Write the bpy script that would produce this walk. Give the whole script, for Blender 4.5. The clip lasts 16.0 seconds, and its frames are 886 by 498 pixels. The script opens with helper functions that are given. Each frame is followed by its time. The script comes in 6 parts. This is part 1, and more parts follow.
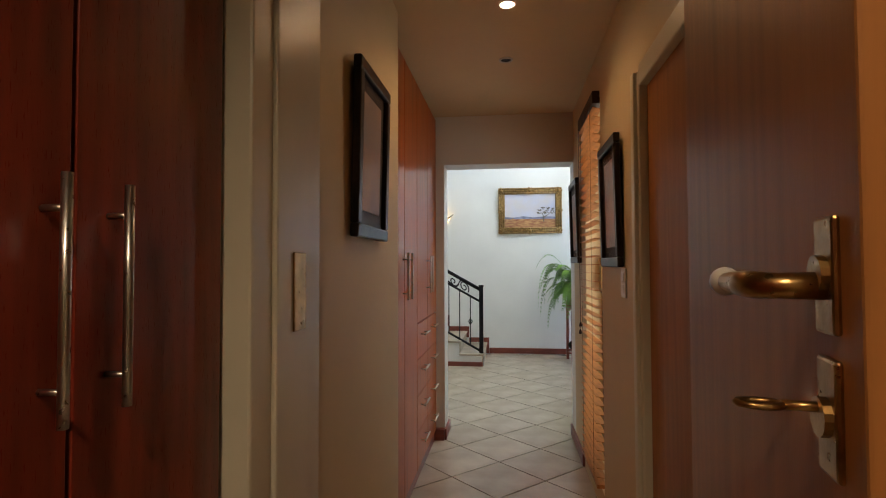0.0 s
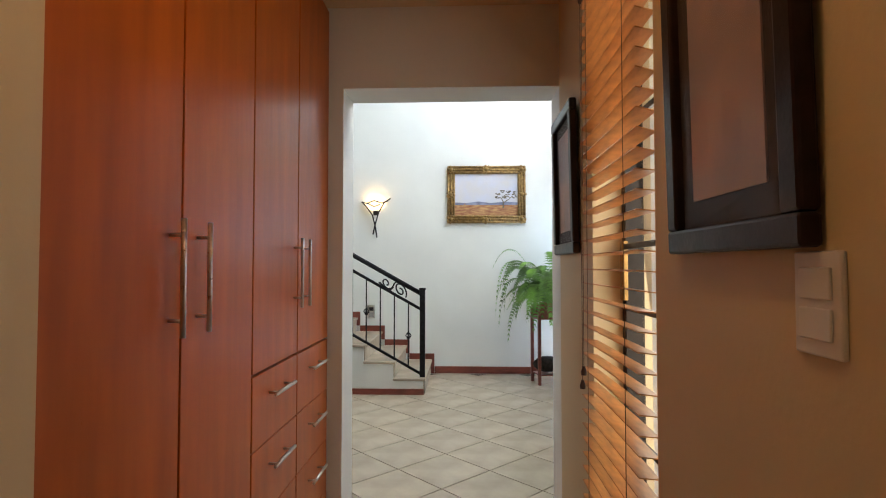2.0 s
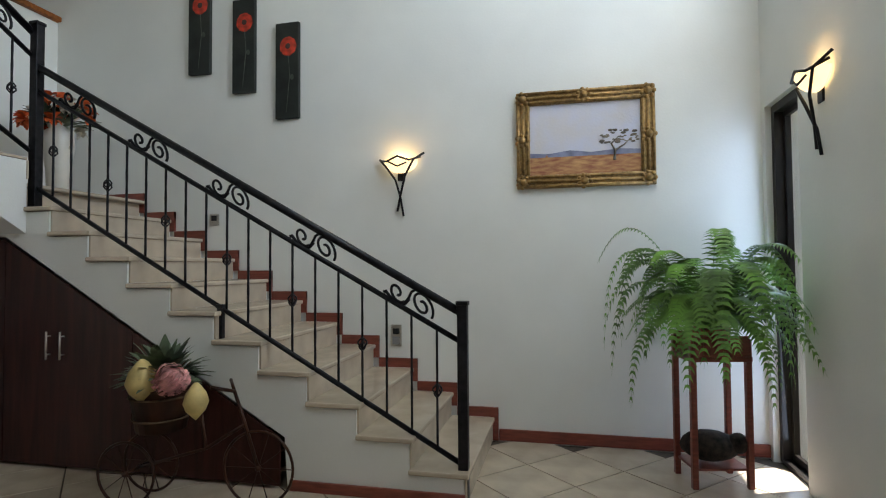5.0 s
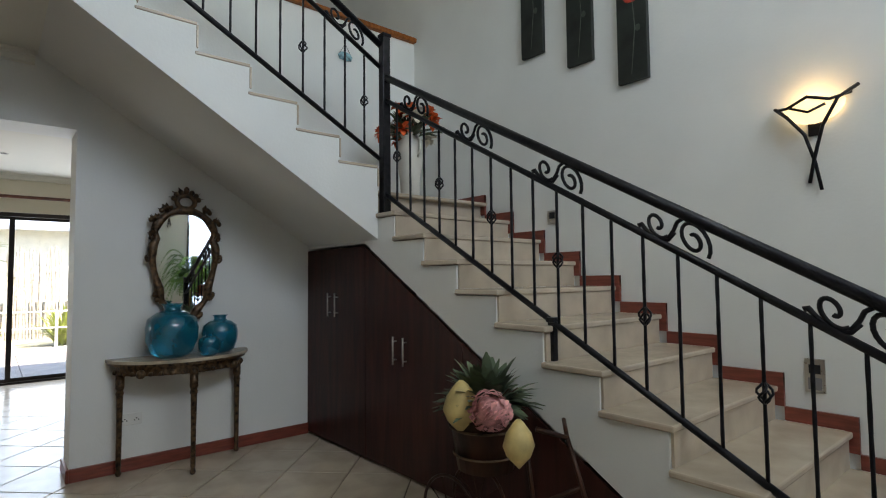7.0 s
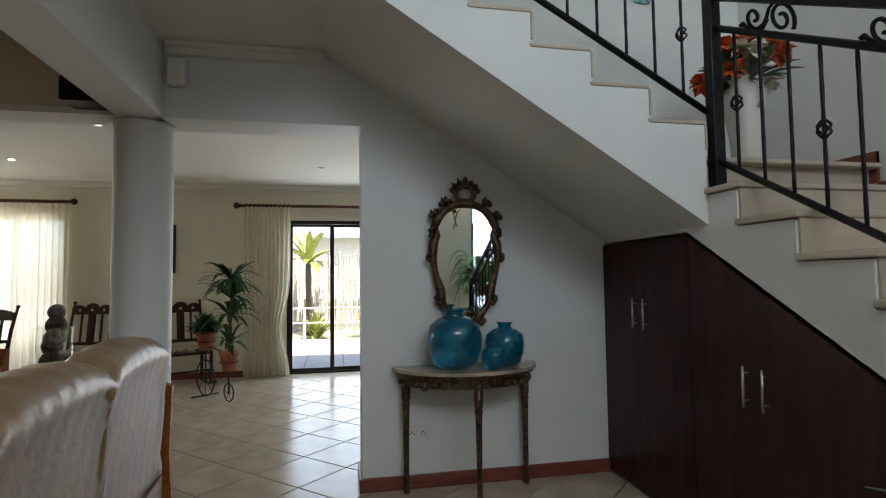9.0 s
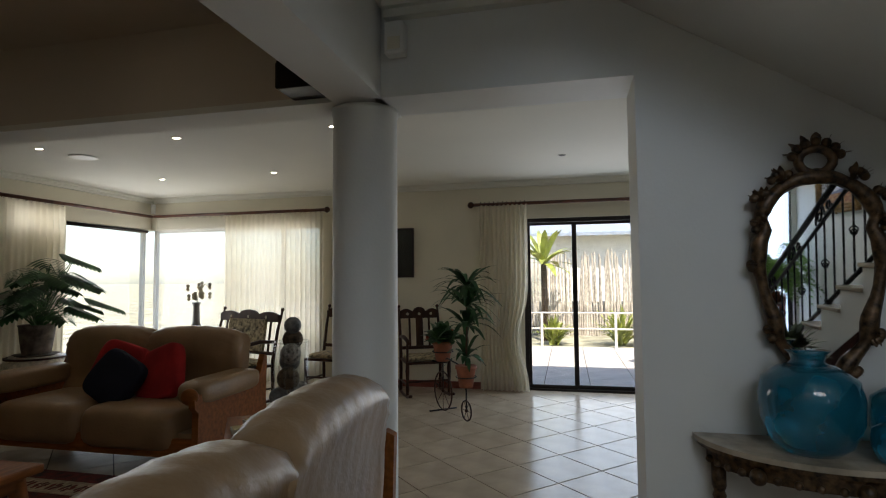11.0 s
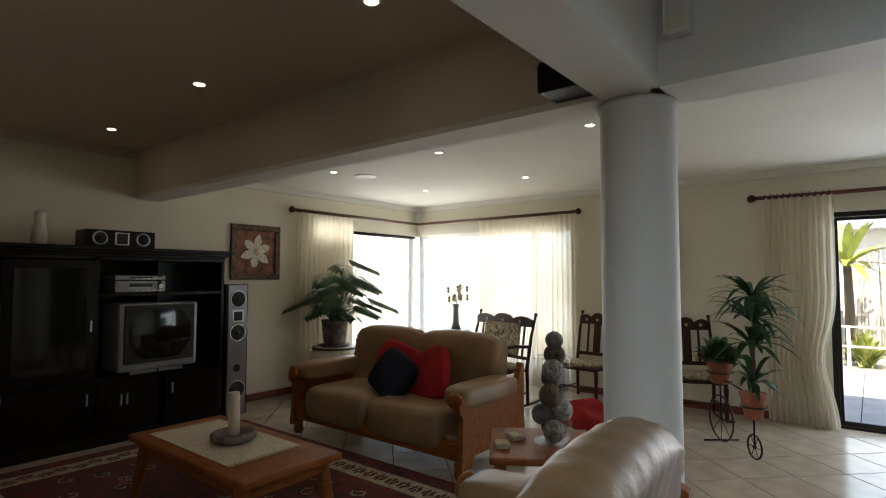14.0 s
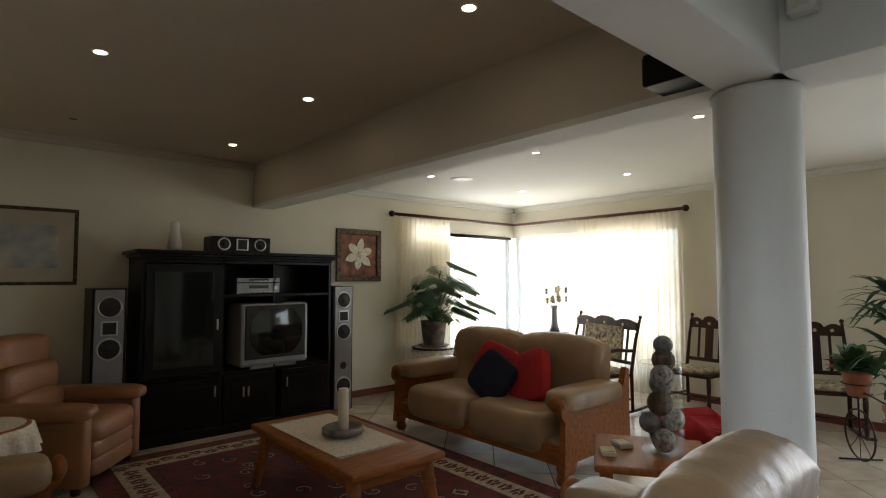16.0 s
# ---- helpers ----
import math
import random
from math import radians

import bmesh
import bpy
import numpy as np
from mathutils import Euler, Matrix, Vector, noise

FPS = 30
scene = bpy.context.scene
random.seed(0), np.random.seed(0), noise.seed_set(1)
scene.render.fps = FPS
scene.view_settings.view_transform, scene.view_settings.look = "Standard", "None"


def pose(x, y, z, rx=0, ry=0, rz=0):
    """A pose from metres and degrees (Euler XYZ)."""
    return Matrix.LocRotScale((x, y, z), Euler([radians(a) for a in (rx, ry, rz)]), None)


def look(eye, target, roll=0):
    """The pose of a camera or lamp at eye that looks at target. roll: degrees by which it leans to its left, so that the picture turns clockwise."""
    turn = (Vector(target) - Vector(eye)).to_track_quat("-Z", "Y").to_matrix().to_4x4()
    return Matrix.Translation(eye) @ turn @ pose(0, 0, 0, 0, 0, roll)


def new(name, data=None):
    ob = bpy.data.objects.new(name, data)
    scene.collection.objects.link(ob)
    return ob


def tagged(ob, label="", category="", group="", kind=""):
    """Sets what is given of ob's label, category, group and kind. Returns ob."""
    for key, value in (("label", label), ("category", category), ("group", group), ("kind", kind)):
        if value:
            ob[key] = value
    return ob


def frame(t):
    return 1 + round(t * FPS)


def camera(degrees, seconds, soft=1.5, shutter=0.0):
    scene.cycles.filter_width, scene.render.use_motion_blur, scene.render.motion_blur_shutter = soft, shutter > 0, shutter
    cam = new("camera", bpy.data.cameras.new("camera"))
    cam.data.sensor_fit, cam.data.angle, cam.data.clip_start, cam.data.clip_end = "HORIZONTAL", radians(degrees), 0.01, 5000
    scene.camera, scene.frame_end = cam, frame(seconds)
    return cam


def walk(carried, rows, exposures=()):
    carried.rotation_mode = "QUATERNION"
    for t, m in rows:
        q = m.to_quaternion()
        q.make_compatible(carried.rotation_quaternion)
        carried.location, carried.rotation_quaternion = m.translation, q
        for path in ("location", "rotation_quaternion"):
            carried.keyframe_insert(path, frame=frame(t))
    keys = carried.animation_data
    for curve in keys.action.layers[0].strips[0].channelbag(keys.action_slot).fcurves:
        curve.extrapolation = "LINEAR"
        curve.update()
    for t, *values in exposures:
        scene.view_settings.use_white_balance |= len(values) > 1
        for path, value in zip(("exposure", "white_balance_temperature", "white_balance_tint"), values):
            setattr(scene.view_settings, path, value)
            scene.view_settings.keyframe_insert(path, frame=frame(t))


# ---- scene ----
cam = camera(79.3, 16.0, soft=1.1)
PATH = [
    (0, (0.045, 0.543, 1.368), (-0.2, 2.527, 1.431), -0.2),
    (0.5, (0.027, 0.933, 1.377), (-0.161, 2.923, 1.433), -0.0),
    (1, (0.063, 1.371, 1.375), (-0.08, 3.365, 1.429), 0.0),
    (1.5, (0.072, 1.838, 1.345), (-0.039, 3.834, 1.405), -0.0),
    (2, (0.107, 2.298, 1.337), (0.025, 4.295, 1.399), -0.0),
    (2.5, (0.13, 2.778, 1.351), (0.062, 4.776, 1.407), 0.2),
    (3, (0.157, 3.252, 1.326), (0.098, 5.25, 1.388), 0.1),
    (3.2, (0.202, 3.447, 1.352), (0.136, 5.445, 1.407), -0.0),
    (5.5, (0.217, 5.29, 1.291), (-0.515, 7.15, 1.369), -0.5),
    (6, (0.135, 5.53, 1.309), (-0.95, 7.209, 1.38), -0.7),
    (6.5, (-0.018, 5.683, 1.292), (-1.344, 7.177, 1.374), -0.65),
    (7, (-0.204, 5.817, 1.274), (-1.727, 7.109, 1.379), -0.6),
    (7.5, (-0.414, 5.96, 1.277), (-2.135, 6.973, 1.385), -0.4),
    (8, (-0.625, 6.074, 1.283), (-2.471, 6.835, 1.392), -0.2),
    (10.3, (-1.688, 6.043, 1.321), (-3.682, 5.952, 1.44), -0.9),
    (10.5, (-1.82, 5.993, 1.349), (-3.808, 5.8, 1.467), -0.7),
    (11, (-1.967, 5.929, 1.38), (-3.912, 5.478, 1.495), -0.5),
    (11.3, (-2.053, 5.886, 1.408), (-3.96, 5.295, 1.525), 0.2),
    (11.5, (-2.092, 5.862, 1.422), (-3.971, 5.187, 1.532), 0.0),
    (12, (-2.131, 5.806, 1.448), (-3.931, 4.939, 1.554), -0.0),
    (12.5, (-2.141, 5.778, 1.46), (-3.865, 4.768, 1.566), 0.0),
    (13, (-2.137, 5.758, 1.465), (-3.802, 4.655, 1.572), 0.1),
    (13.5, (-2.128, 5.741, 1.466), (-3.74, 4.562, 1.575), 0.1),
    (14, (-2.125, 5.731, 1.471), (-3.684, 4.482, 1.58), 0.1),
    (14.5, (-2.131, 5.721, 1.479), (-3.634, 4.407, 1.587), 0.0),
    (15, (-2.125, 5.718, 1.48), (-3.532, 4.301, 1.589), -0.0),
    (15.5, (-2.112, 5.719, 1.479), (-3.446, 4.233, 1.59), -0.0),
    (16, (-2.095, 5.721, 1.478), (-3.41, 4.218, 1.59), -0.1),
]
walk(cam, [(t, look(eye, target, roll)) for t, eye, target, roll in PATH],
     [(0, 2.35), (1.0, 2.65), (3.0, 2.45), (5.5, 1.75), (7.5, 1.75), (8.2, 1.65), (10.5, 1.05), (11.0, 0.88), (12.5, 0.95), (14.5, 1.75), (16, 1.95)])

# ---- light ----
SUN_E, SUN_R = radians(55), radians(69)
world = bpy.data.worlds.new("sky")
scene.world = world
world.use_nodes = True
sky = world.node_tree.nodes.new("ShaderNodeTexSky")
sky.sky_type, sky.sun_disc, sky.sun_elevation, sky.sun_rotation = "NISHITA", False, SUN_E, SUN_R
bg = world.node_tree.nodes["Background"]
bg.inputs["Strength"].default_value = 0.15
world.node_tree.links.new(sky.outputs[0], bg.inputs[0])


def lamp(name, kind, m, energy, colour=(1, 1, 1), **more):
    d = bpy.data.lights.new(name, kind)
    d.energy, d.color = energy * (1 if kind == "SUN" else 0.62), colour
    if kind == "AREA":
        d.shape, d.size, d.size_y = "RECTANGLE", more["w"], more["h"]
    if kind == "SUN":
        d.angle = radians(0.5)
    if kind == "SPOT":
        d.spot_size, d.spot_blend, d.shadow_soft_size = radians(more.get("cone", 110)), 0.8, 0.04
    if kind == "POINT":
        d.shadow_soft_size = more.get("r", 0.05)
    o = new(name, d)
    o.matrix_world = m
    return o


lamp("sun", "SUN", look((0, 0, 20), (-0.9 * 9, -0.35 * 9, 20 - 1.4 * 9)), 5.0, (1, 0.95, 0.87))
DAY = (0.80, 0.89, 1.0)
lamp("sky_slider", "AREA", look((-8.80, 6.6, 1.1), (0, 6.4, 0.9)), 23, DAY, w=2.3, h=2.0)
lamp("sky_corner_x", "AREA", look((-8.80, 1.3, 1.3), (0, 1.3, 1.0)), 21, (0.97, 0.98, 1), w=2.4, h=1.9)
lamp("sky_corner_y", "AREA", look((-7.6, -0.16, 1.3), (-7.6, 5, 1.0)), 19, (0.97, 0.98, 1), w=2.0, h=1.9)
lamp("sky_hall_door", "AREA", look((1.60, 8.68, 1.2), (-3, 8.2, 1.0)), 5, (0.55, 0.72, 1.0), w=0.45, h=2.1)
lamp("sky_hall_high", "AREA", look((1.56, 7.0, 4.1), (-3.5, 7.6, 3.1)), 36, (0.80, 0.90, 1.0), w=2.6, h=1.2)
lamp("sky_corridor_window", "AREA", look((0.72, 3.9, 1.4), (-1, 3.9, 1.2)), 2, (1, 0.9, 0.75), w=0.6, h=1.7)
WARM = (1.0, 0.53, 0.20)


# ---- materials ----
def mat(name, colour, rough=0.6, metal=0.0, vary=0.12, scale=6.0, bump=0.1, fine=90.0, island=0.0, stretch=None, coat=0.0, trans=0.0, second=None):
    m = bpy.data.materials.new(name)
    m.use_nodes = True
    n, l = m.node_tree.nodes, m.node_tree.links
    b = n["Principled BSDF"]
    b.inputs["Roughness"].default_value, b.inputs["Metallic"].default_value = rough, metal
    b.inputs["Coat Weight"].default_value, b.inputs["Transmission Weight"].default_value = coat, trans
    tc = n.new("ShaderNodeTexCoord")
    mp = n.new("ShaderNodeMapping")
    mp.inputs["Scale"].default_value = stretch or (1, 1, 1)
    l.new(tc.outputs["Object"], mp.inputs[0])
    a, f = n.new("ShaderNodeTexNoise"), n.new("ShaderNodeTexNoise")
    a.inputs["Scale"].default_value, a.inputs["Detail"].default_value = scale, 5
    f.inputs["Scale"].default_value, f.inputs["Detail"].default_value = fine, 3
    l.new(mp.outputs[0], a.inputs[0]), l.new(mp.outputs[0], f.inputs[0])
    r = n.new("ShaderNodeValToRGB")
    c2 = second or [c * (1 - 2.2 * vary) for c in colour]
    r.color_ramp.elements[0].color = (*c2, 1)
    r.color_ramp.elements[1].color = (*[min(1, c * (1 + vary)) for c in colour], 1)
    r.color_ramp.elements[0].position, r.color_ramp.elements[1].position = 0.3, 0.72
    l.new(a.outputs[0], r.inputs[0])
    out = r.outputs[0]
    if island:
        oi, hs, mr = n.new("ShaderNodeObjectInfo"), n.new("ShaderNodeHueSaturation"), n.new("ShaderNodeMapRange")
        ge = n.new("ShaderNodeNewGeometry")
        ad = n.new("ShaderNodeMath")
        ad.operation = "ADD"
        l.new(oi.outputs["Random"], ad.inputs[0]), l.new(ge.outputs["Random Per Island"], ad.inputs[1])
        mr.inputs["From Max"].default_value = 2
        mr.inputs["To Min"].default_value, mr.inputs["To Max"].default_value = 1 - island, 1 + island
        l.new(ad.outputs[0], mr.inputs[0]), l.new(mr.outputs[0], hs.inputs["Value"]), l.new(out, hs.inputs["Color"])
        out = hs.outputs[0]
    l.new(out, b.inputs["Base Color"])
    rr = n.new("ShaderNodeMapRange")
    rr.inputs["To Min"].default_value, rr.inputs["To Max"].default_value = max(0.02, rough - 0.08), min(1, rough + 0.08)
    if bump:
        l.new(f.outputs[0], rr.inputs[0]), l.new(rr.outputs[0], b.inputs["Roughness"])
    if bump:
        bp = n.new("ShaderNodeBump")
        bp.inputs["Strength"].default_value, bp.inputs["Distance"].default_value = bump, 0.004
        l.new(f.outputs[0], bp.inputs["Height"]), l.new(bp.outputs[0], b.inputs["Normal"])
    return m


def glow(name, colour, power):
    m = bpy.data.materials.new(name)
    m.use_nodes = True
    b = m.node_tree.nodes["Principled BSDF"]
    b.inputs["Base Color"].default_value = (*colour, 1)
    b.inputs["Emission Color"].default_value, b.inputs["Emission Strength"].default_value = (*colour, 1), power
    return m


def sheer(name, colour, clear):
    m = mat(name, colour, 0.9, vary=0.05, bump=0.15, fine=300)
    n, l = m.node_tree.nodes, m.node_tree.links
    t, d, x, y = n.new("ShaderNodeBsdfTransparent"), n.new("ShaderNodeBsdfTranslucent"), n.new("ShaderNodeMixShader"), n.new("ShaderNodeMixShader")
    d.inputs[0].default_value = (*colour, 1)
    x.inputs[0].default_value, y.inputs[0].default_value = 0.5, clear
    l.new(n["Principled BSDF"].outputs[0], x.inputs[1]), l.new(d.outputs[0], x.inputs[2])
    l.new(x.outputs[0], y.inputs[1]), l.new(t.outputs[0], y.inputs[2]), l.new(y.outputs[0], n["Material Output"].inputs[0])
    return m


def clear_glass(name, colour=(1, 1, 1), gloss=0.06):
    m = bpy.data.materials.new(name)
    m.use_nodes = True
    n, l = m.node_tree.nodes, m.node_tree.links
    t, g, x = n.new("ShaderNodeBsdfTransparent"), n.new("ShaderNodeBsdfGlossy"), n.new("ShaderNodeMixShader")
    t.inputs[0].default_value = (*colour, 1)
    g.inputs["Roughness"].default_value, x.inputs[0].default_value = 0.02, gloss
    l.new(t.outputs[0], x.inputs[1]), l.new(g.outputs[0], x.inputs[2]), l.new(x.outputs[0], n["Material Output"].inputs[0])
    return m


WALL = mat("painted_plaster", (0.78, 0.78, 0.75), 0.55, vary=0.03, scale=1.5, bump=0.25, fine=60)
CREAM = mat("cream_plaster", (0.74, 0.69, 0.55), 0.6, vary=0.03, scale=1.5, bump=0.25, fine=60)
CORR = mat("corridor_plaster", (0.70, 0.57, 0.35), 0.6, vary=0.03, scale=1.5, bump=0.2, fine=60)
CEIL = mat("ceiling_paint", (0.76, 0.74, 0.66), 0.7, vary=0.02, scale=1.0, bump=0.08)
# The unlit lounge ceiling, cornice and beam sides carry their shade in this colour.
CEIL_SHADED = mat("shaded_ceiling_taupe", (0.64, 0.555, 0.45), 0.7, vary=0.03, scale=1.0, bump=0.08)
TILE = mat("ceramic_tile", (0.54, 0.45, 0.345), 0.22, vary=0.10, scale=4, bump=0.12, fine=25, island=0.08)
GROUT = mat("grout", (0.085, 0.062, 0.042), 0.9, vary=0.2, scale=20)
SKIRT = mat("red_brown_skirting", (0.23, 0.055, 0.035), 0.35, vary=0.15, scale=8, stretch=(1, 1, 8))
CHERRY = mat("cherry_veneer", (0.46, 0.105, 0.012), 0.32, vary=0.10, scale=4, stretch=(4, 4, 0.5), bump=0.02, coat=0.0)
CHERRY2 = mat("dark_cherry_veneer", (0.22, 0.03, 0.014), 0.3, vary=0.2, scale=5, stretch=(6, 6, 0.5), bump=0.05, coat=0.2)
DOORW = mat("door_veneer", (0.42, 0.175, 0.05), 0.45, vary=0.09, scale=4, stretch=(8, 8, 0.5), bump=0.06)
MAHOG = mat("dark_mahogany", (0.050, 0.014, 0.010), 0.35, vary=0.25, scale=4, stretch=(5, 5, 0.5), bump=0.05)
RODW = mat("red_brown_rod_wood", (0.13, 0.042, 0.022), 0.4, vary=0.25, scale=12, bump=0.1)
BLACKW = mat("black_lacquer", (0.008, 0.006, 0.005), 0.34, vary=0.2, scale=4, bump=0.03)
DARKW = mat("dark_stained_wood", (0.055, 0.022, 0.012), 0.4, vary=0.3, scale=12, stretch=(1, 1, 0.3), bump=0.1)
FRAMEW = mat("dark_frame_wood", (0.030, 0.016, 0.012), 0.35, vary=0.3, scale=12, bump=0.1)
PINE = mat("honey_pine", (0.31, 0.10, 0.022), 0.45, vary=0.18, scale=7, stretch=(1, 5, 5), bump=0.08, coat=0.0)
BLIND = mat("blind_wood", (0.62, 0.27, 0.07), 0.35, vary=0.18, scale=10, stretch=(4, 1, 1), bump=0.05)
IRON = mat("black_wrought_iron", (0.018, 0.017, 0.02), 0.42, 0.6, vary=0.3, scale=20, bump=0.2)
STEEL = mat("brushed_steel", (0.62, 0.60, 0.56), 0.3, 1.0, vary=0.05, scale=10, bump=0.05)
BRASS = mat("aged_brass", (0.42, 0.26, 0.10), 0.3, 1.0, vary=0.2, scale=30, bump=0.1)
GILT = mat("aged_gilt", (0.36, 0.22, 0.08), 0.4, 0.6, vary=0.25, scale=35, bump=0.5, fine=60)
GILTD = mat("bronze_gilt", (0.13, 0.075, 0.035), 0.42, 0.4, vary=0.45, scale=35, bump=0.4, fine=60)
LEATHER = mat("tan_leather", (0.35, 0.22, 0.115), 0.36, vary=0.12, scale=3, bump=0.5, fine=45)
LEATHER2 = mat("orange_tan_leather", (0.36, 0.16, 0.07), 0.42, vary=0.14, scale=3, bump=0.5, fine=45)
CUSH_R = mat("red_cushion_cloth", (0.42, 0.012, 0.014), 0.9, vary=0.12, scale=8, bump=0.4, fine=300)
CUSH_B = mat("navy_cushion_cloth", (0.010, 0.012, 0.030), 0.9, vary=0.12, scale=8, bump=0.4, fine=300)
CLOTH = mat("cream_lace_cloth", (0.72, 0.62, 0.47), 0.9, vary=0.12, scale=60, bump=0.6, fine=200)
TAPESTRY = mat("tapestry_cloth", (0.42, 0.34, 0.20), 0.9, vary=0.4, scale=28, bump=0.4, fine=200)
CURTAIN = sheer("cream_voile", (0.80, 0.74, 0.60), 0.18)
NET = sheer("white_net", (0.85, 0.84, 0.80), 0.78)
RUGR = mat("rug_red", (0.16, 0.018, 0.014), 0.95, vary=0.35, scale=14, bump=0.6, fine=250, second=(0.03, 0.02, 0.02))
RUGD = mat("rug_dark_field", (0.030, 0.016, 0.016), 0.95, vary=0.3, scale=10, bump=0.6, fine=250, second=(0.16, 0.02, 0.015))
RUGC = mat("rug_cream_motif", (0.46, 0.37, 0.26), 0.95, vary=0.2, scale=30, bump=0.6, fine=250)
MIRROR = mat("mirror_silver", (0.92, 0.92, 0.90), 0.02, 1.0, vary=0.0, bump=0)
GLASS = clear_glass("window_glass")
VASEG = mat("blue_glass", (0.02, 0.30, 0.46), 0.06, vary=0.25, scale=5, bump=0, trans=0.55, coat=0.4)
ORNG = mat("pale_blue_glass", (0.30, 0.50, 0.56), 0.15, vary=0.3, scale=30, bump=0.1)
PICG = clear_glass("picture_glass", (1, 1, 1), 0.018)
CLEARG = clear_glass("vase_glass", (0.93, 0.95, 0.94), 0.12)
ALU = mat("dark_bronze_aluminium", (0.025, 0.02, 0.018), 0.4, 0.5, vary=0.1, bump=0.05)
WHITEP = mat("white_gloss_paint", (0.72, 0.68, 0.55), 0.35, vary=0.04, scale=3, bump=0.06)
PLAST = mat("white_plastic", (0.75, 0.74, 0.70), 0.35, vary=0.03, bump=0)
SILVER = mat("silver_plastic", (0.30, 0.30, 0.31), 0.35, 0.3, vary=0.05, bump=0.03)
DARKG = mat("grey_screen_glass", (0.012, 0.014, 0.012), 0.08, vary=0.1, bump=0)
CONE = mat("speaker_cone", (0.015, 0.015, 0.016), 0.6, vary=0.2, bump=0.1)
TERRA = mat("terracotta", (0.36, 0.12, 0.06), 0.75, vary=0.2, scale=10, bump=0.3)
STONEP = mat("grey_clay_pot", (0.20, 0.16, 0.13), 0.8, vary=0.3, scale=12, bump=0.5)
CERAM = mat("cream_ceramic", (0.70, 0.66, 0.58), 0.3, vary=0.08, scale=4, bump=0.05)
LEAF = mat("green_leaf", (0.055, 0.14, 0.035), 0.45, vary=0.3, scale=9, bump=0.1, island=0.35)
FERN = mat("fern_leaf", (0.16, 0.33, 0.05), 0.5, vary=0.3, scale=6, bump=0.1, island=0.35)
LEAFD = mat("dark_leaf", (0.035, 0.11, 0.03), 0.6, vary=0.3, scale=9, bump=0.1, island=0.35)
GREYLEAF = mat("dried_green_leaf", (0.13, 0.17, 0.095), 0.6, vary=0.3, scale=9, bump=0.1, island=0.3)
YLEAF = mat("yellow_green_leaf", (0.36, 0.40, 0.07), 0.5, vary=0.3, scale=6, bump=0.1, island=0.3)
PINK = mat("pink_petal", (0.85, 0.40, 0.38), 0.7, vary=0.25, scale=30, bump=0.1, island=0.3)
REDP = mat("red_petal", (0.85, 0.13, 0.025), 0.6, vary=0.3, scale=30, bump=0.1, island=0.3)
WHITEPET = mat("white_petal", (0.75, 0.68, 0.55), 0.6, vary=0.15, scale=30, bump=0.1, island=0.15)
GOURD = mat("pale_yellow_gourd", (0.60, 0.46, 0.18), 0.55, vary=0.2, scale=8, bump=0.2)
STEM = mat("brown_stem", (0.12, 0.075, 0.04), 0.8, vary=0.3, scale=20, bump=0.4)
WAX = mat("cream_wax", (0.70, 0.58, 0.42), 0.5, vary=0.06, bump=0.1)
MARBLE = mat("console_marble", (0.50, 0.42, 0.32), 0.2, vary=0.22, scale=7, bump=0.02)
PATIO = mat("patio_tile", (0.62, 0.55, 0.48), 0.6, vary=0.1, scale=3, bump=0.2, island=0.06)
GRASSM = mat("dry_grass", (0.44, 0.41, 0.28), 0.9, vary=0.3, scale=2, bump=0.5)
POLE = mat("weathered_pole", (0.60, 0.52, 0.42), 0.9, vary=0.25, scale=10, bump=0.5, island=0.3)
HOUSEW = mat("white_house_wall", (0.72, 0.68, 0.62), 0.8, vary=0.05, bump=0.2)
ROOFT = mat("grey_roof_sheet", (0.32, 0.36, 0.42), 0.5, vary=0.08, bump=0.1)
RAILM = mat("white_rail_paint", (0.62, 0.58, 0.50), 0.5, vary=0.05, bump=0.1)
CANVAS_R = mat("red_canvas", (0.36, 0.03, 0.03), 0.85, vary=0.15, bump=0.3)
BULB = glow("lamp_bulb", (1.0, 0.85, 0.62), 14)
SHADEG = glow("alabaster_shade", (1.0, 0.74, 0.34), 0.55)


for m_ in (DOORW, BLACKW, MAHOG, DARKW, FRAMEW, PINE, CHERRY):
    m_.node_tree.nodes["Principled BSDF"].inputs["Specular IOR Level"].default_value = 0.22


# ---- building helpers ----
def box(bm, x0, x1, y0, y1, z0, z1, bevel=0.0):
    vs = [bm.verts.new((x, y, z)) for x in (x0, x1) for y in (y0, y1) for z in (z0, z1)]
    fs = [bm.faces.new([vs[i] for i in f]) for f in ((0, 1, 3, 2), (4, 6, 7, 5), (0, 4, 5, 1), (2, 3, 7, 6), (0, 2, 6, 4), (1, 5, 7, 3))]
    if bevel:
        es = {e for f in fs for e in f.edges}
        bmesh.ops.bevel(bm, geom=list(es), offset=bevel, segments=2, affect="EDGES", profile=0.5)
    return bm


def prism(bm, pts, d0, d1, axis="y"):
    """A polygon in the plane across axis, drawn out from d0 to d1."""
    def at(a, b, d):
        return (a, d, b) if axis == "y" else (d, a, b) if axis == "x" else (a, b, d)
    v0, v1 = [bm.verts.new(at(a, b, d0)) for a, b in pts], [bm.verts.new(at(a, b, d1)) for a, b in pts]
    bm.faces.new(v0), bm.faces.new(v1[::-1])
    for i in range(len(pts)):
        j = (i + 1) % len(pts)
        bm.faces.new((v0[j], v0[i], v1[i], v1[j]))
    return bm


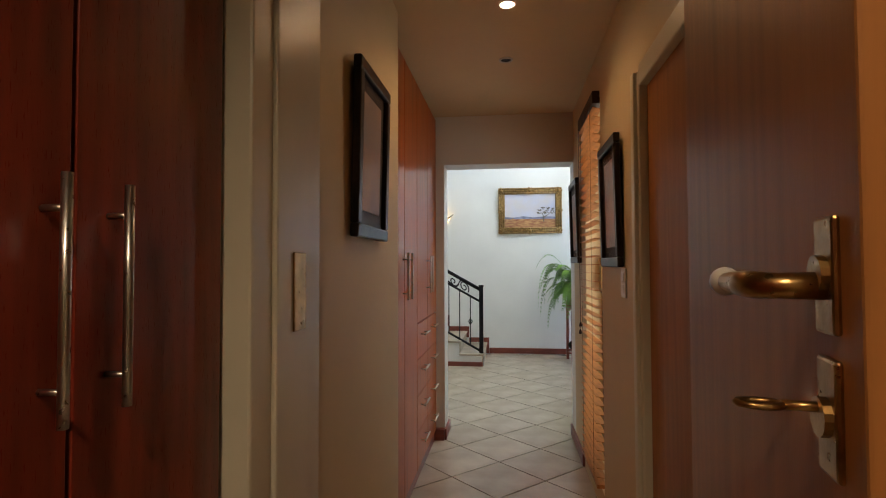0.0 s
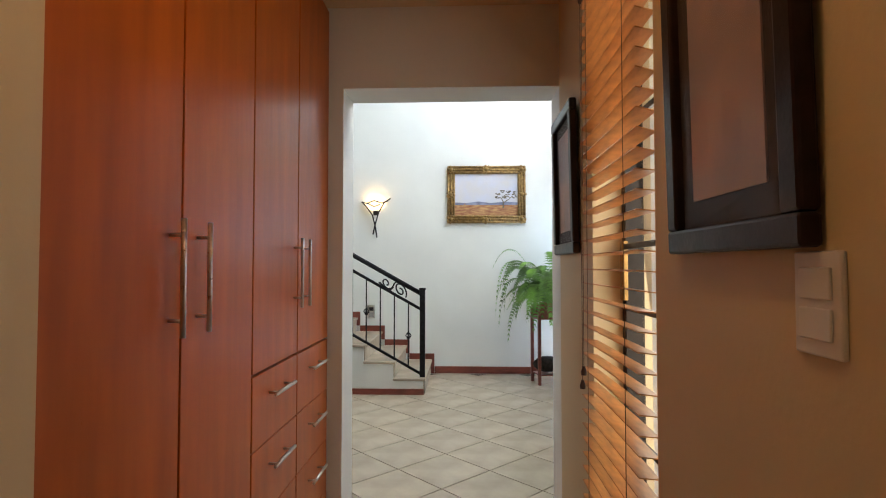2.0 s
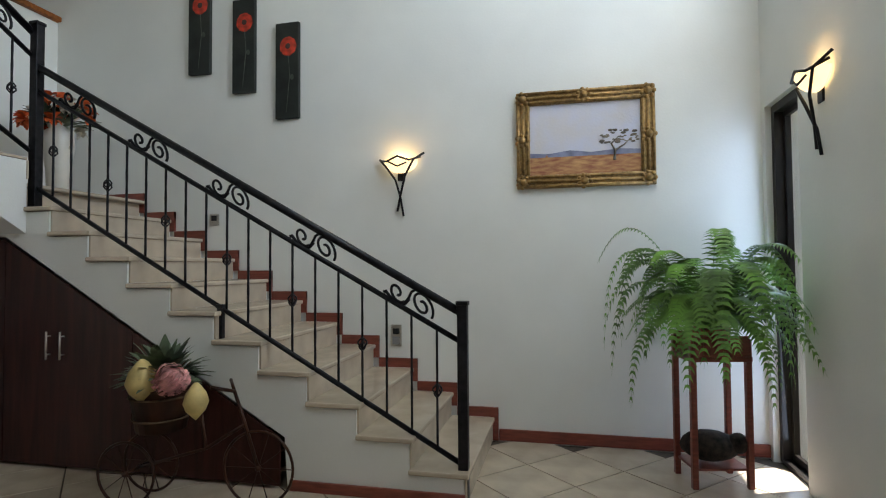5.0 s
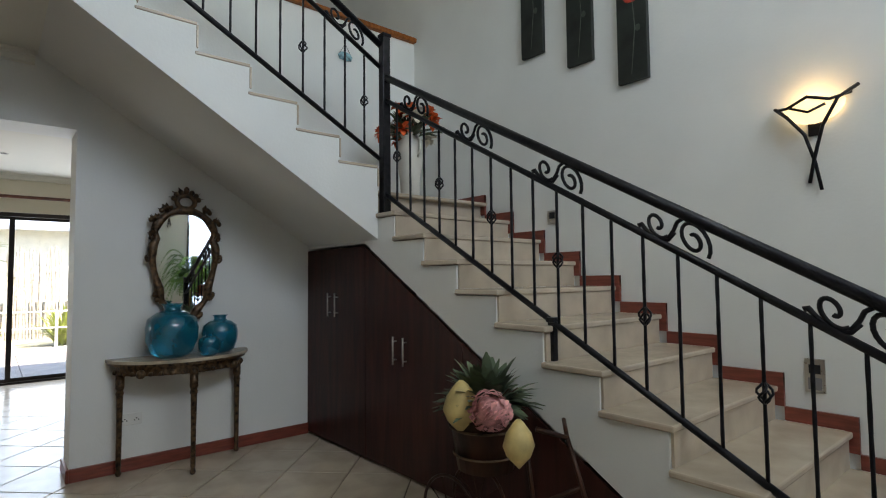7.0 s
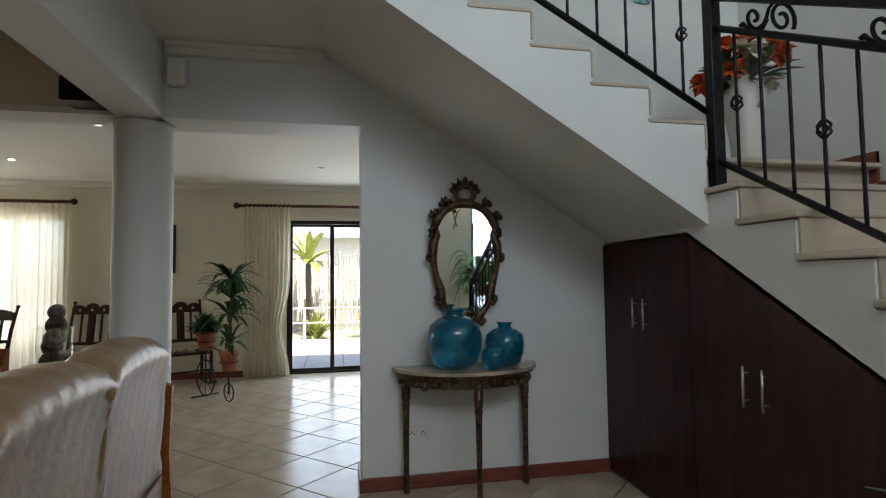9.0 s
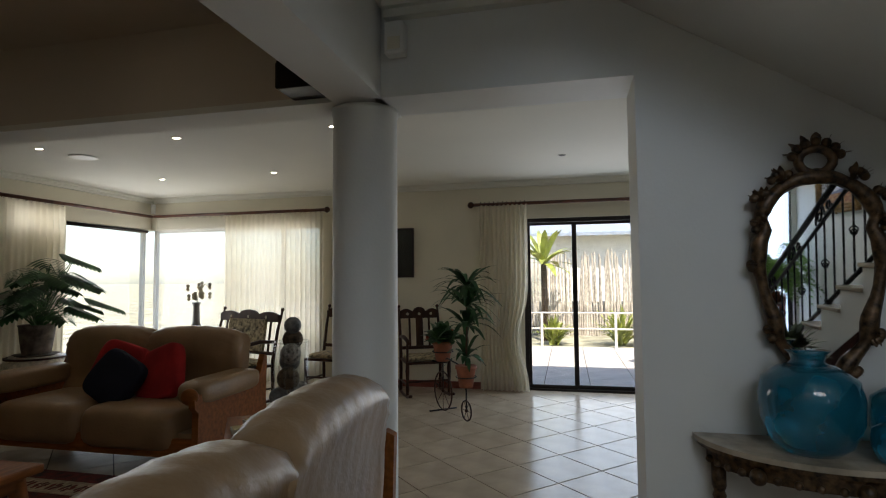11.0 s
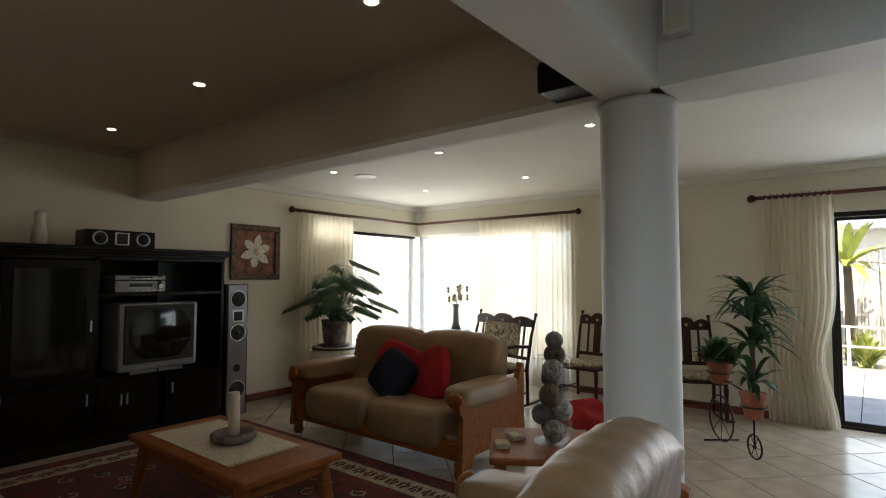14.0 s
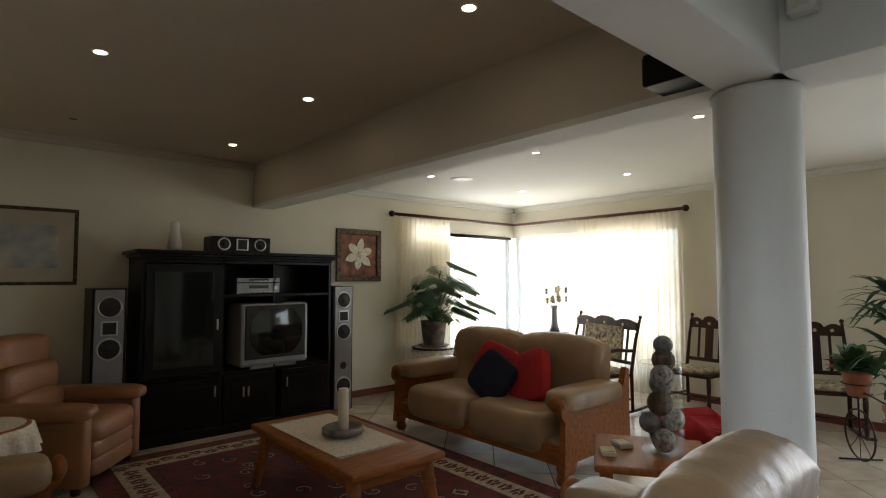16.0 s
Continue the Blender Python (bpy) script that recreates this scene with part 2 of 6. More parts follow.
def tube(bm, path, r, seg=6, closed=False):
    """A round bar along a path; r is one radius or one a point."""
    pts = [Vector(p) for p in path]
    n = len(pts)
    rr = r if isinstance(r, (list, tuple)) else [r] * n
    rings, up = [], None
    for i, p in enumerate(pts):
        d = (pts[(i + 1) % n] - pts[i - 1]) if closed else (pts[min(i + 1, n - 1)] - pts[max(i - 1, 0)])
        d.normalize()
        if up is None:
            up = d.orthogonal().normalized()
        up = (up - d * up.dot(d))
        up = up.normalized() if up.length > 1e-5 else d.orthogonal().normalized()
        s = d.cross(up)
        rings.append([bm.verts.new(p + (up * math.cos(a) + s * math.sin(a)) * rr[i]) for a in (2 * math.pi * k / seg for k in range(seg))])
    for i in range(n if closed else n - 1):
        a, b = rings[i], rings[(i + 1) % n]
        for k in range(seg):
            bm.faces.new((a[k], a[(k + 1) % seg], b[(k + 1) % seg], b[k]))
    if not closed:
        bm.faces.new(rings[0][::-1]), bm.faces.new(rings[-1])
    return bm


def lathe(bm, prof, c=(0, 0, 0), seg=24, sx=1.0, sy=1.0):
    rings = [[bm.verts.new((c[0] + r * sx * math.cos(2 * math.pi * k / seg), c[1] + r * sy * math.sin(2 * math.pi * k / seg), c[2] + z)) for k in range(seg)] for r, z in prof]
    for a, b in zip(rings, rings[1:]):
        for k in range(seg):
            bm.faces.new((a[k], a[(k + 1) % seg], b[(k + 1) % seg], b[k]))
    bm.faces.new(rings[0][::-1]), bm.faces.new(rings[-1])
    return bm


def ball(bm, c, r, seg=12, sz=1.0, sx=1.0, sy=1.0):
    return lathe(bm, [(max(r * math.sin(math.pi * i / 8), 0.0005), -r * sz * math.cos(math.pi * i / 8)) for i in range(9)], c, seg, sx, sy)


def cushion(bm, x0, x1, y0, y1, z0, z1, power=0.35, n=10):
    """A stuffed pad: a rounded block that swells in the middle."""
    cx, cy, cz = (x0 + x1) / 2, (y0 + y1) / 2, (z0 + z1) / 2
    hx, hy, hz = (x1 - x0) / 2, (y1 - y0) / 2, (z1 - z0) / 2
    sg = lambda v, p: math.copysign(abs(v) ** p, v)
    rings = []
    for i in range(n + 1):
        u = -math.pi / 2 + math.pi * i / n
        rings.append([bm.verts.new((cx + hx * sg(math.cos(u), power) * sg(math.cos(w), power), cy + hy * sg(math.cos(u), power) * sg(math.sin(w), power), cz + hz * sg(math.sin(u), 0.6)))
                      for w in (2 * math.pi * (k + 0.5) / (2 * n) for k in range(2 * n))])
    for a, b in zip(rings, rings[1:]):
        for k in range(2 * n):
            bm.faces.new((a[k], a[(k + 1) % (2 * n)], b[(k + 1) % (2 * n)], b[k]))
    return bm


def leafblade(bm, base, tip, width, droop=0.0, seg=4, fold=0.15):
    """A pointed leaf from base to tip, arching and slightly folded."""
    b, t = Vector(base), Vector(tip)
    d = t - b
    side = d.cross(Vector((0, 0, 1)))
    side = side.normalized() if side.length > 1e-5 else Vector((1, 0, 0))
    rows = []
    for i in range(seg + 1):
        f = i / seg
        p = b + d * f + Vector((0, 0, 4 * droop * f * (1 - f)))
        w = width * (math.sin(math.pi * min(0.97, f * 0.85 + 0.12)) ** 0.8)
        lift = Vector((0, 0, w * fold))
        rows.append((bm.verts.new(p + side * w + lift), bm.verts.new(p), bm.verts.new(p - side * w + lift)))
    for (a, m, c), (a2, m2, c2) in zip(rows, rows[1:]):
        bm.faces.new((a, m, m2, a2)), bm.faces.new((m, c, c2, m2))
    return bm


def mesh_of(name, bm, material, smooth=None):
    if smooth is not None:
        for f in bm.faces:
            f.smooth = smooth
    bmesh.ops.recalc_face_normals(bm, faces=bm.faces)
    me = bpy.data.meshes.new(name)
    bm.to_mesh(me)
    bm.free()
    me.materials.append(material)
    return me


def part(name, bm, material, parent, label="", smooth=None):
    o = new(name, mesh_of(name, bm, material, smooth))
    o.parent = parent
    return tagged(o, label)


def thing(name, label, category, x=0, y=0, z=0, rz=0, group=""):
    o = new(name)
    o.matrix_basis = pose(x, y, z, 0, 0, rz)
    return tagged(o, label, category, group)


def solid(name, bm, material, label, category="", kind="", smooth=None, group=""):
    return tagged(new(name, mesh_of(name, bm, material, smooth)), label, category or name.replace("_", " "), group, kind)


def B(*a, bevel=0.0):
    return box(bmesh.new(), *a, bevel=bevel)


def wall(name, material, label, *boxes):
    bm = bmesh.new()
    for b in boxes:
        box(bm, *b)
    return solid(name, bm, material, label, "wall", "structure")


# ---- large structure ----
CX0, CX1 = -0.47, 0.55          # corridor walls
HY = 9.0                        # stair wall
LX = -4.37                      # console wall
TVY = -0.12                     # wall behind the television
FX = -8.74                      # garden wall
wall("wall_stair", WALL, "tall white plastered stairwell wall", (-6.6, 1.85, HY, HY + 0.2, -0.1, 5.4))
wall("wall_hall_east", WALL, "white plastered hall wall with a glazed door", (1.55, 1.75, 5.03, 8.42, -0.1, 3.4), (1.55, 1.75, 8.94, HY, -0.1, 3.4), (1.55, 1.75, 8.42, 8.94, 2.35, 3.4),
     (1.55, 1.75, 5.03, 5.6, 3.4, 5.4), (1.55, 1.75, 8.4, HY, 3.4, 5.4), (1.55, 1.75, 5.6, 8.4, 4.8, 5.4))
wall("wall_hall_south", WALL, "white plastered wall between corridor and hall", (CX1, 1.75, 4.80, 5.03, -0.1, 5.4), (-1.1, CX0, 4.80, 5.03, -0.1, 5.4), (CX0, CX1, 4.80, 5.03, 2.18, 5.4))
wall("wall_console", WALL, "white plastered wall under the upper stair flight", (LX - 0.3, LX, 6.23, HY, -0.1, 3.6), (LX - 0.3, LX, 5.03, 6.23, 2.26, 2.95))
wall("wall_corridor_east", CORR, "ochre plastered corridor wall with a blind-covered window", (CX1, CX1 + 0.2, 2.62, 3.56, -0.1, 2.57), (CX1, CX1 + 0.2, 4.17, 4.80, -0.1, 2.57), (CX1, CX1 + 0.2, 3.56, 4.17, -0.1, 0.12), (CX1, CX1 + 0.2, 3.56, 4.17, 2.30, 2.57),
     (CX1, CX1 + 0.2, 1.45, 1.80, -0.1, 2.57), (CX1, CX1 + 0.2, 1.80, 2.62, 2.05, 2.57))
wall("wall_corridor_west", CORR, "ochre plastered corridor wall", (CX0 - 0.15, CX0, 1.62, 3.0, -0.1, 2.57))
wall("wall_bedroom", CORR, "dim plastered walls of the room behind the doorway", (-1.6, -1.45, -1.2, 1.45, -0.1, 2.57), (2.2, 2.35, -1.2, 1.45, -0.1, 2.57), (-1.6, 2.35, -1.35, -1.2, -0.1, 2.57), (0.62, 2.35, 1.45, 1.6, -0.1, 2.57), (-1.6, CX0 - 0.1, 1.54, 1.62, -0.1, 2.57))
wall("wall_television", CREAM, "cream plastered wall behind the television cabinet", (-7.35, -0.9, TVY - 0.2, TVY, -0.1, 2.85), (FX - 0.2, -7.35, TVY - 0.2, TVY, -0.1, 0.22), (FX - 0.2, -7.35, TVY - 0.2, TVY, 2.16, 2.85))
wall("wall_garden", CREAM, "cream plastered garden wall with sliding doors", (FX - 0.2, FX, TVY, 2.62, -0.1, 0.22), (FX - 0.2, FX, TVY, 2.62, 2.16, 2.85), (FX - 0.2, FX, 2.62, 5.40, -0.1, 2.85), (FX - 0.2, FX, 5.40, 7.85, 2.14, 2.85), (FX - 0.2, FX, 7.85, 9.2, -0.1, 2.85))
wall("wall_dining_north", CREAM, "cream plastered end wall", (FX - 0.2, LX - 0.3, 9.0, 9.2, -0.1, 2.85))
wall("wall_lounge_east", CREAM, "cream plastered wall closing the lounge", (-1.1, -0.9, TVY, 4.80, -0.1, 2.85))
wall("wall_upper", WALL, "white upper storey walls round the stairwell", (-6.8, -6.6, 4.8, HY, 2.95, 5.4), (-6.8, -1.1, 4.8, 5.0, 2.95, 5.4))
solid("ceiling_corridor", B(-1.6, 2.35, -1.35, 4.80, 2.57, 2.67), CORR, "warm ochre corridor ceiling", "ceiling", "structure")
solid("ceiling_lounge", B(-4.42, -0.9, TVY, 4.80, 2.755, 2.90), CEIL_SHADED, "lounge ceiling with recessed downlights, its shade put into a taupe colour", "ceiling", "structure")
solid("ceiling_sunroom", B(FX - 0.2, -4.61, TVY - 0.2, 9.2, 2.62, 2.85), CEIL, "pale sunroom ceiling with cornice", "ceiling", "structure")
solid("ceiling_hall", B(LX, -1.1, 5.05, 6.02, 2.70, 2.95), CEIL, "plain ceiling under the upper landing", "ceiling", "structure")
solid("ceiling_stairwell", B(-6.8, 1.75, 4.8, 9.2, 5.4, 5.5), CEIL, "white stairwell ceiling", "ceiling", "structure")
solid("floor_upper", B(-6.8, LX - 0.3, 4.8, HY, 2.86, 2.95), CEIL, "upper storey floor slab", "floor", "structure")
# beams and column
# The beam's underside keeps the plain ceiling colour; its sides are coloured for shade.
solid("beam_lounge_soffit", B(-4.632, -4.398, TVY, 4.82, 2.27, 2.305), CEIL, "pale underside of the lounge beam, without the shade colour of its sides", "beam", "structure")
solid("beam_lounge", B(-4.63, -4.40, TVY, 4.82, 2.305, 2.95), CEIL_SHADED, "deep plastered ceiling beam over the lounge", "beam", "structure")
solid("beam_hall", B(-4.70, -0.9, 4.82, 5.07, 2.26, 2.95), WALL, "white plastered beam along the hall edge", "beam", "structure")
cb = bmesh.new()
lathe(cb, [(0.175, 0), (0.175, 0.09), (0.165, 0.095), (0.165, 2.22), (0.172, 2.235), (0.172, 2.255)], (-4.55, 4.92, 0), 40)
solid("column", cb, WALL, "round white plastered column", "column", "structure", True)
cb = bmesh.new()
lathe(cb, [(0.183, 0.004), (0.183, 0.08), (0.177, 0.085)], (-4.55, 4.92, 0), 40)
solid("baseboard_column", cb, SKIRT, "red-brown skirting round the column", "skirting", "structure", True)


# cornices: small stepped mouldings
def cornice(name, material, x0, x1, y0, y1, z):
    bm = bmesh.new()
    box(bm, x0, x1, y0, y1, z - 0.07, z)
    dx, dy = (0.03 if x1 - x0 < 0.2 else 0), (0.03 if y1 - y0 < 0.2 else 0)
    box(bm, x0 - dx, x1 + dx, y0 - dy, y1 + dy, z - 0.03, z - 0.002)
    solid(name, bm, material, "painted plaster cornice", "cornice", "structure")


cornice("trim_cornice_tv", CEIL, FX, -4.63, TVY, TVY + 0.05, 2.62)
cornice("trim_cornice_garden", CEIL, FX, FX + 0.05, TVY + 0.08, 9.0, 2.62)
cornice("trim_cornice_hall", CEIL, LX, LX + 0.05, 5.10, 6.0, 2.70)
cornice("trim_cornice_lounge", CEIL_SHADED, -4.38, -1.1, TVY, TVY + 0.05, 2.755)


def skirting(n, *b):
    solid("baseboard_" + n, B(*b, bevel=0.004), SKIRT, "red-brown wooden skirting board", "skirting", "structure")


skirting("stair_wall", -0.27, 1.55, HY - 0.018, HY, 0, 0.085)
skirting("console", LX, LX + 0.018, 6.23, 7.86, 0, 0.085)
skirting("console_end", LX - 0.3, LX + 0.018, 6.212, 6.23, 0, 0.085)
skirting("television", -7.35, -5.45, TVY, TVY + 0.018, 0, 0.085)
skirting("garden", FX, FX + 0.018, 2.7, 5.35, 0, 0.085)
skirting("opening_east", CX1 - 0.018, CX1, 4.31, 5.03, 0, 0.085)
skirting("opening_west", CX0, CX0 + 0.018, 4.76, 5.048, 0, 0.085)
skirting("opening_back", CX0 - 0.1, CX0, 4.74, 4.80, 0, 0.085)
skirting("stringer", -1.36, -0.32, 7.85, 7.868, 0, 0.06)

# ---- stairs ----
RISE, GO, X0S, YF = 0.172, 0.311, -0.33, 7.87
NST = 11
stairs = thing("staircase", "tiled cream staircase with white plastered stringer", "stairs")
pts = [(X0S, 0.0)]
for k in range(NST):
    pts += [(X0S - GO * k, RISE * (k + 1) - 0.035), (X0S - GO * (k + 1), RISE * (k + 1) - 0.035)]
top = NST * RISE
pts = pts[:-1] + [(LX, top - 0.035), (LX, 1.52), (-3.49, 1.52), (-1.40, 0.30), (-1.38, 0.0)]
part("stringer", prism(bmesh.new(), pts, YF, HY - 0.002), WALL, stairs, "white plastered stringer")
bm = B(-0.03, GO, 0.0, HY - YF - 0.0, -0.03, 0.0, bevel=0.008)
me_t = mesh_of("tread", bm, TILE)
me_r = mesh_of("riser", B(0, 0.012, 0.02, HY - YF - 0.02, 0, RISE - 0.032), TILE)
for k in range(NST):
    xr = X0S - GO * k
    wide = -(LX - xr) / GO if k == NST - 1 else 1
    o = new("tread", me_t)
    o.matrix_basis = Matrix.Translation((xr, YF - 0.02, RISE * (k + 1))) @ Matrix.Diagonal((-wide, 1, 1, 1))
    o.parent = stairs
    o = new("riser", me_r)
    o.matrix_basis = pose(xr + 0.002, YF - 0.01, RISE * k + 0.001)
    o.parent = stairs
# stepped skirting up the wall
for k in range(NST):
    xr = X0S - GO * k
    bm = bmesh.new()
    box(bm, xr - GO + 0.055 if k < NST - 1 else LX, xr + 0.055, HY - 0.022, HY - 0.003, RISE * (k + 1), RISE * (k + 1) + 0.07)
    box(bm, xr, xr + 0.055, HY - 0.0225, HY - 0.0028, RISE * k + (0.07 if k else 0.0), RISE * (k + 1) + 0.069)
    part("wall_skirting", bm, SKIRT, stairs)
# upper flight, returning over the console
UY = 7.87
up = thing("upper_stair_flight", "white plastered upper stair flight with tiled steps", "stairs")
z0 = top
pts = [(UY, 1.54)]
n2 = 9
for k in range(n2):
    pts += [(UY - 0.30 * k, z0 + 0.165 * (k + 1) - 0.02), (UY - 0.30 * (k + 1), z0 + 0.165 * (k + 1) - 0.02)]
pts = [(UY, 1.54)] + pts[1:] + [(5.03, z0 + 0.165 * n2 - 0.02), (5.03, 2.72), (5.98, 2.72)]
part("stringer", prism(bmesh.new(), pts, LX + 0.002, -3.32, "x"), WALL, up, "white plastered sloping soffit")
me_t2 = mesh_of("tread", B(LX + 0.004, -3.315, -0.31, 0.0, -0.018, 0.0, bevel=0.005), TILE)
me_r2 = mesh_of("riser", B(LX + 0.004, -3.312, -0.004, 0.006, -0.145, -0.02), TILE)
for k in range(n2):
    for me, nm in ((me_t2, "tread"), (me_r2, "riser")):
        o = new(nm, me)
        o.matrix_basis = pose(0, UY - 0.30 * k, z0 + 0.165 * (k + 1))
        o.parent = up
# wooden cap rail on the landing wall, room behind
solid("cap_rail", B(LX - 0.34, LX + 0.05, 5.0, HY, 3.60, 3.65, bevel=0.012), PINE, "honey wooden cap on the landing wall", "cap rail", "structure")
solid("door_upper", B(-6.6, -6.55, 7.7, 8.5, 2.95, 5.0, bevel=0.01), DOORW, "brown door in the upper storey room", "door", "structure")

ho = thing("hanging_ornament", "pale blue glass ornament hung on the stair wall", "ornament", LX + 0.012, 8.21, 3.27)
part("disc", lathe(bmesh.new(), [(0.01, -0.04), (0.06, -0.035), (0.075, 0.0), (0.05, 0.03), (0.008, 0.04)], seg=20, sx=0.12), ORNG, ho, "", True)
for sy in (-1, 1):
    part("cord", tube(bmesh.new(), [(0, sy * 0.06, 0.015), (0, 0, 0.11)], 0.002, 4), STEM, ho)

# under-stair cupboard
cup = thing("under_stair_cupboard", "dark mahogany cupboard fitted under the stairs", "cupboard", 0, YF - 0.012)
def diag(x):
    return min(1.50, 0.30 + (x + 1.42) / (-3.49 + 1.42) * 1.20)
cuts = [LX + 0.003, -3.47, -2.45, -1.42]
for i, (a, b) in enumerate(zip(cuts, cuts[1:])):
    if i == 0:
        pol = [(a, 0.02), (b - 0.004, 0.02), (b - 0.004, diag(b)), (-3.49, 1.50), (a, 1.50)]
    else:
        pol = [(a, 0.02), (b - 0.004, 0.02), (b - 0.004, diag(b)), (a, diag(a))]
    d = part("door", prism(bmesh.new(), pol, 0, 0.010), MAHOG, cup)
    for hx, hz in {0: [(-3.97, 1.07), (-3.86, 1.07)], 1: [(-3.09, 0.80), (-2.98, 0.80)], 2: [(-2.3, 0.5)]}[i]:
        bm = tube(bmesh.new(), [(hx, -0.03, hz - 0.09), (hx, -0.03, hz + 0.09)], 0.006, 8)
        tube(bm, [(hx, 0, hz - 0.06), (hx, -0.03, hz - 0.06)], 0.004), tube(bm, [(hx, 0, hz + 0.06), (hx, -0.03, hz + 0.06)], 0.004)
        part("handle", bm, STEEL, d, "steel bar handle", True)


# ---- balustrade ----
def scroll(bm, f, s, h):
    """An S-scroll between two rails: f maps (along, up) to a place."""
    def spiral(cx, cz, r0, r1, a0, turn, k=26):
        return [f(cx + (r0 + (r1 - r0) * i / k) * math.cos(a0 + turn * i / k), cz + (r0 + (r1 - r0) * i / k) * math.sin(a0 + turn * i / k)) for i in range(k + 1)]
    w = 0.0085
    e = h / 0.165
    tube(bm, spiral(s - 0.085, -0.004, 0.078 * e, 0.016, 3.75, -9.2), w, 6)
    tube(bm, [f(s - 0.04, 0.062 * e), f(s - 0.012, 0.035 * e), f(s + 0.005, -0.005), f(s + 0.03, -0.045 * e)] + spiral(s + 0.085, -0.012, 0.056 * e, 0.014, 3.75, 7.2), w, 6)
    tube(bm, [f(s + 0.0, -0.012), f(s + 0.03, -0.055 * e), f(s + 0.085, -0.076 * e), f(s + 0.135, -0.062 * e), f(s + 0.165, -0.045 * e), f(s + 0.178, -0.058 * e)], [w, w, w, w, 0.010, 0.012], 6)


def balustrade(name, label, ax, start, length, slope, zlow, gap, rail_h, posts, scrolls):
    """A railing along one axis: bottom rail at zlow, second and top rails above it."""
    root = thing(name, label, "railing")
    def at(s, z):
        return (start[0] + s * ax[0], start[1] + s * ax[1], z)
    def low(s):
        return zlow + slope * s
    h_mid, h_top = rail_h - gap, rail_h
    part("handrail", tube(bmesh.new(), [at(0, low(0) + h_top), at(length, low(length) + h_top)], 0.024, 10), IRON, root, "", True)
    part("middle_rail", tube(bmesh.new(), [at(0, low(0) + h_mid), at(length, low(length) + h_mid)], 0.016, 8), IRON, root, "", True)
    part("bottom_rail", tube(bmesh.new(), [at(0, low(0)), at(length, low(length))], 0.016, 8), IRON, root, "", True)
    n = round(length / 0.149)
    for i in range(1, n):
        s = length * i / n
        bm = bmesh.new()
        pth = [at(s, low(s) + h_mid * j / 10) for j in range(11)]
        tube(bm, pth, [0.0070 + 0.0012 * (j % 2) for j in range(11)], 6)
        b = part("baluster", bm, IRON, root, "", True)
        if i % 3 == 1:
            kb = bmesh.new()
            zc = low(s) + h_mid * 0.48
            for q in range(4):
                tube(kb, [at(s, zc - 0.04)] + [(at(s, 0)[0] + 0.028 * math.sin(math.pi * j / 6) * math.cos(q * 1.57 + j * 0.5), at(s, 0)[1] + 0.028 * math.sin(math.pi * j / 6) * math.sin(q * 1.57 + j * 0.5), zc - 0.04 + 0.08 * j / 6) for j in range(1, 6)] + [at(s, zc + 0.04)], 0.0052, 5)
            part("basket_twist", kb, IRON, b, "", True)
    for s0 in scrolls:
        bm = bmesh.new()
        c = math.cos(math.atan(slope))
        scroll(bm, lambda a, u: at(s0 + (a) * c, low(s0) + h_mid + gap / 2 + slope * a * c + u), 0.0, gap)
        part("scroll", bm, IRON, root, "", True)
    for s, zb, zt, w in posts:
        bm = bmesh.new()
        x, y, _ = at(s, 0)
        box(bm, x - w, x + w, y - w, y + w, zb, zt, bevel=0.004)
        box(bm, x - w - 0.006, x + w + 0.006, y - w - 0.006, y + w + 0.006, zt - 0.012, zt + 0.012, bevel=0.004)
        part("post", bm, IRON, root)
    return root


RL = 3.32 - 0.34
balustrade("stair_balustrade", "black wrought-iron stair railing with scrolls", (-1, 0), (-0.34, 7.93), RL, 0.561, 0.192, 0.165, 0.84, [(0, 0.0, 1.09, 0.028), (1.53, 0.86, 1.06, 0.018), (RL, 1.62, 3.0, 0.03)], [0.308, 0.903, 1.481, 2.065, 2.63])
balustrade("upper_balustrade", "black wrought-iron railing of the upper flight", (0, -1), (-3.345, 7.93), 2.6, 0.565, 2.10, 0.165, 0.83, [], [0.30, 0.90, 1.5, 2.1])

# ---- openings ----
def sliding_door(name, label, x, y0, y1, h, cuts):
    root = tagged(new(name), label, "sliding door", kind="structure")
    bm = bmesh.new()
    box(bm, x - 0.05, x + 0.05, y0, y0 + 0.05, 0, h), box(bm, x - 0.05, x + 0.05, y1 - 0.05, y1, 0, h), box(bm, x - 0.05, x + 0.05, y0 + 0.05, y1 - 0.05, h - 0.05, h), box(bm, x - 0.05, x + 0.05, y0 + 0.05, y1 - 0.05, 0, 0.025)
    part("frame", bm, ALU, root)
    for i, (a, b_) in enumerate(zip(cuts, cuts[1:])):
        w, off = b_ - a, 0.018 * (-1) ** i
        bm = bmesh.new()
        for b in ((a, a + 0.028, 0.027, h - 0.052), (a + w - 0.028, a + w, 0.027, h - 0.052)):
            box(bm, x + off - 0.013, x + off + 0.013, *b)
        box(bm, x + off - 0.013, x + off + 0.013, a + 0.028, a + w - 0.028, 0.027, 0.07), box(bm, x + off - 0.013, x + off + 0.013, a + 0.028, a + w - 0.028, h - 0.085, h - 0.052)
        p = part("door_panel", bm, ALU, root)
        g = part("pane", B(x + off - 0.003, x + off + 0.003, a + 0.024, a + w - 0.024, 0.065, h - 0.08), GLASS, p)
        g.visible_shadow = False
    return root


sliding_door("door_sliding", "dark aluminium sliding glass doors onto the patio", FX - 0.08, 5.40, 7.85, 2.14, (5.45, 6.02, 7.22, 7.80))
sliding_door("door_hall_glazed", "narrow dark aluminium glazed garden door", 1.64, 8.42, 8.94, 2.35, (8.47, 8.89))


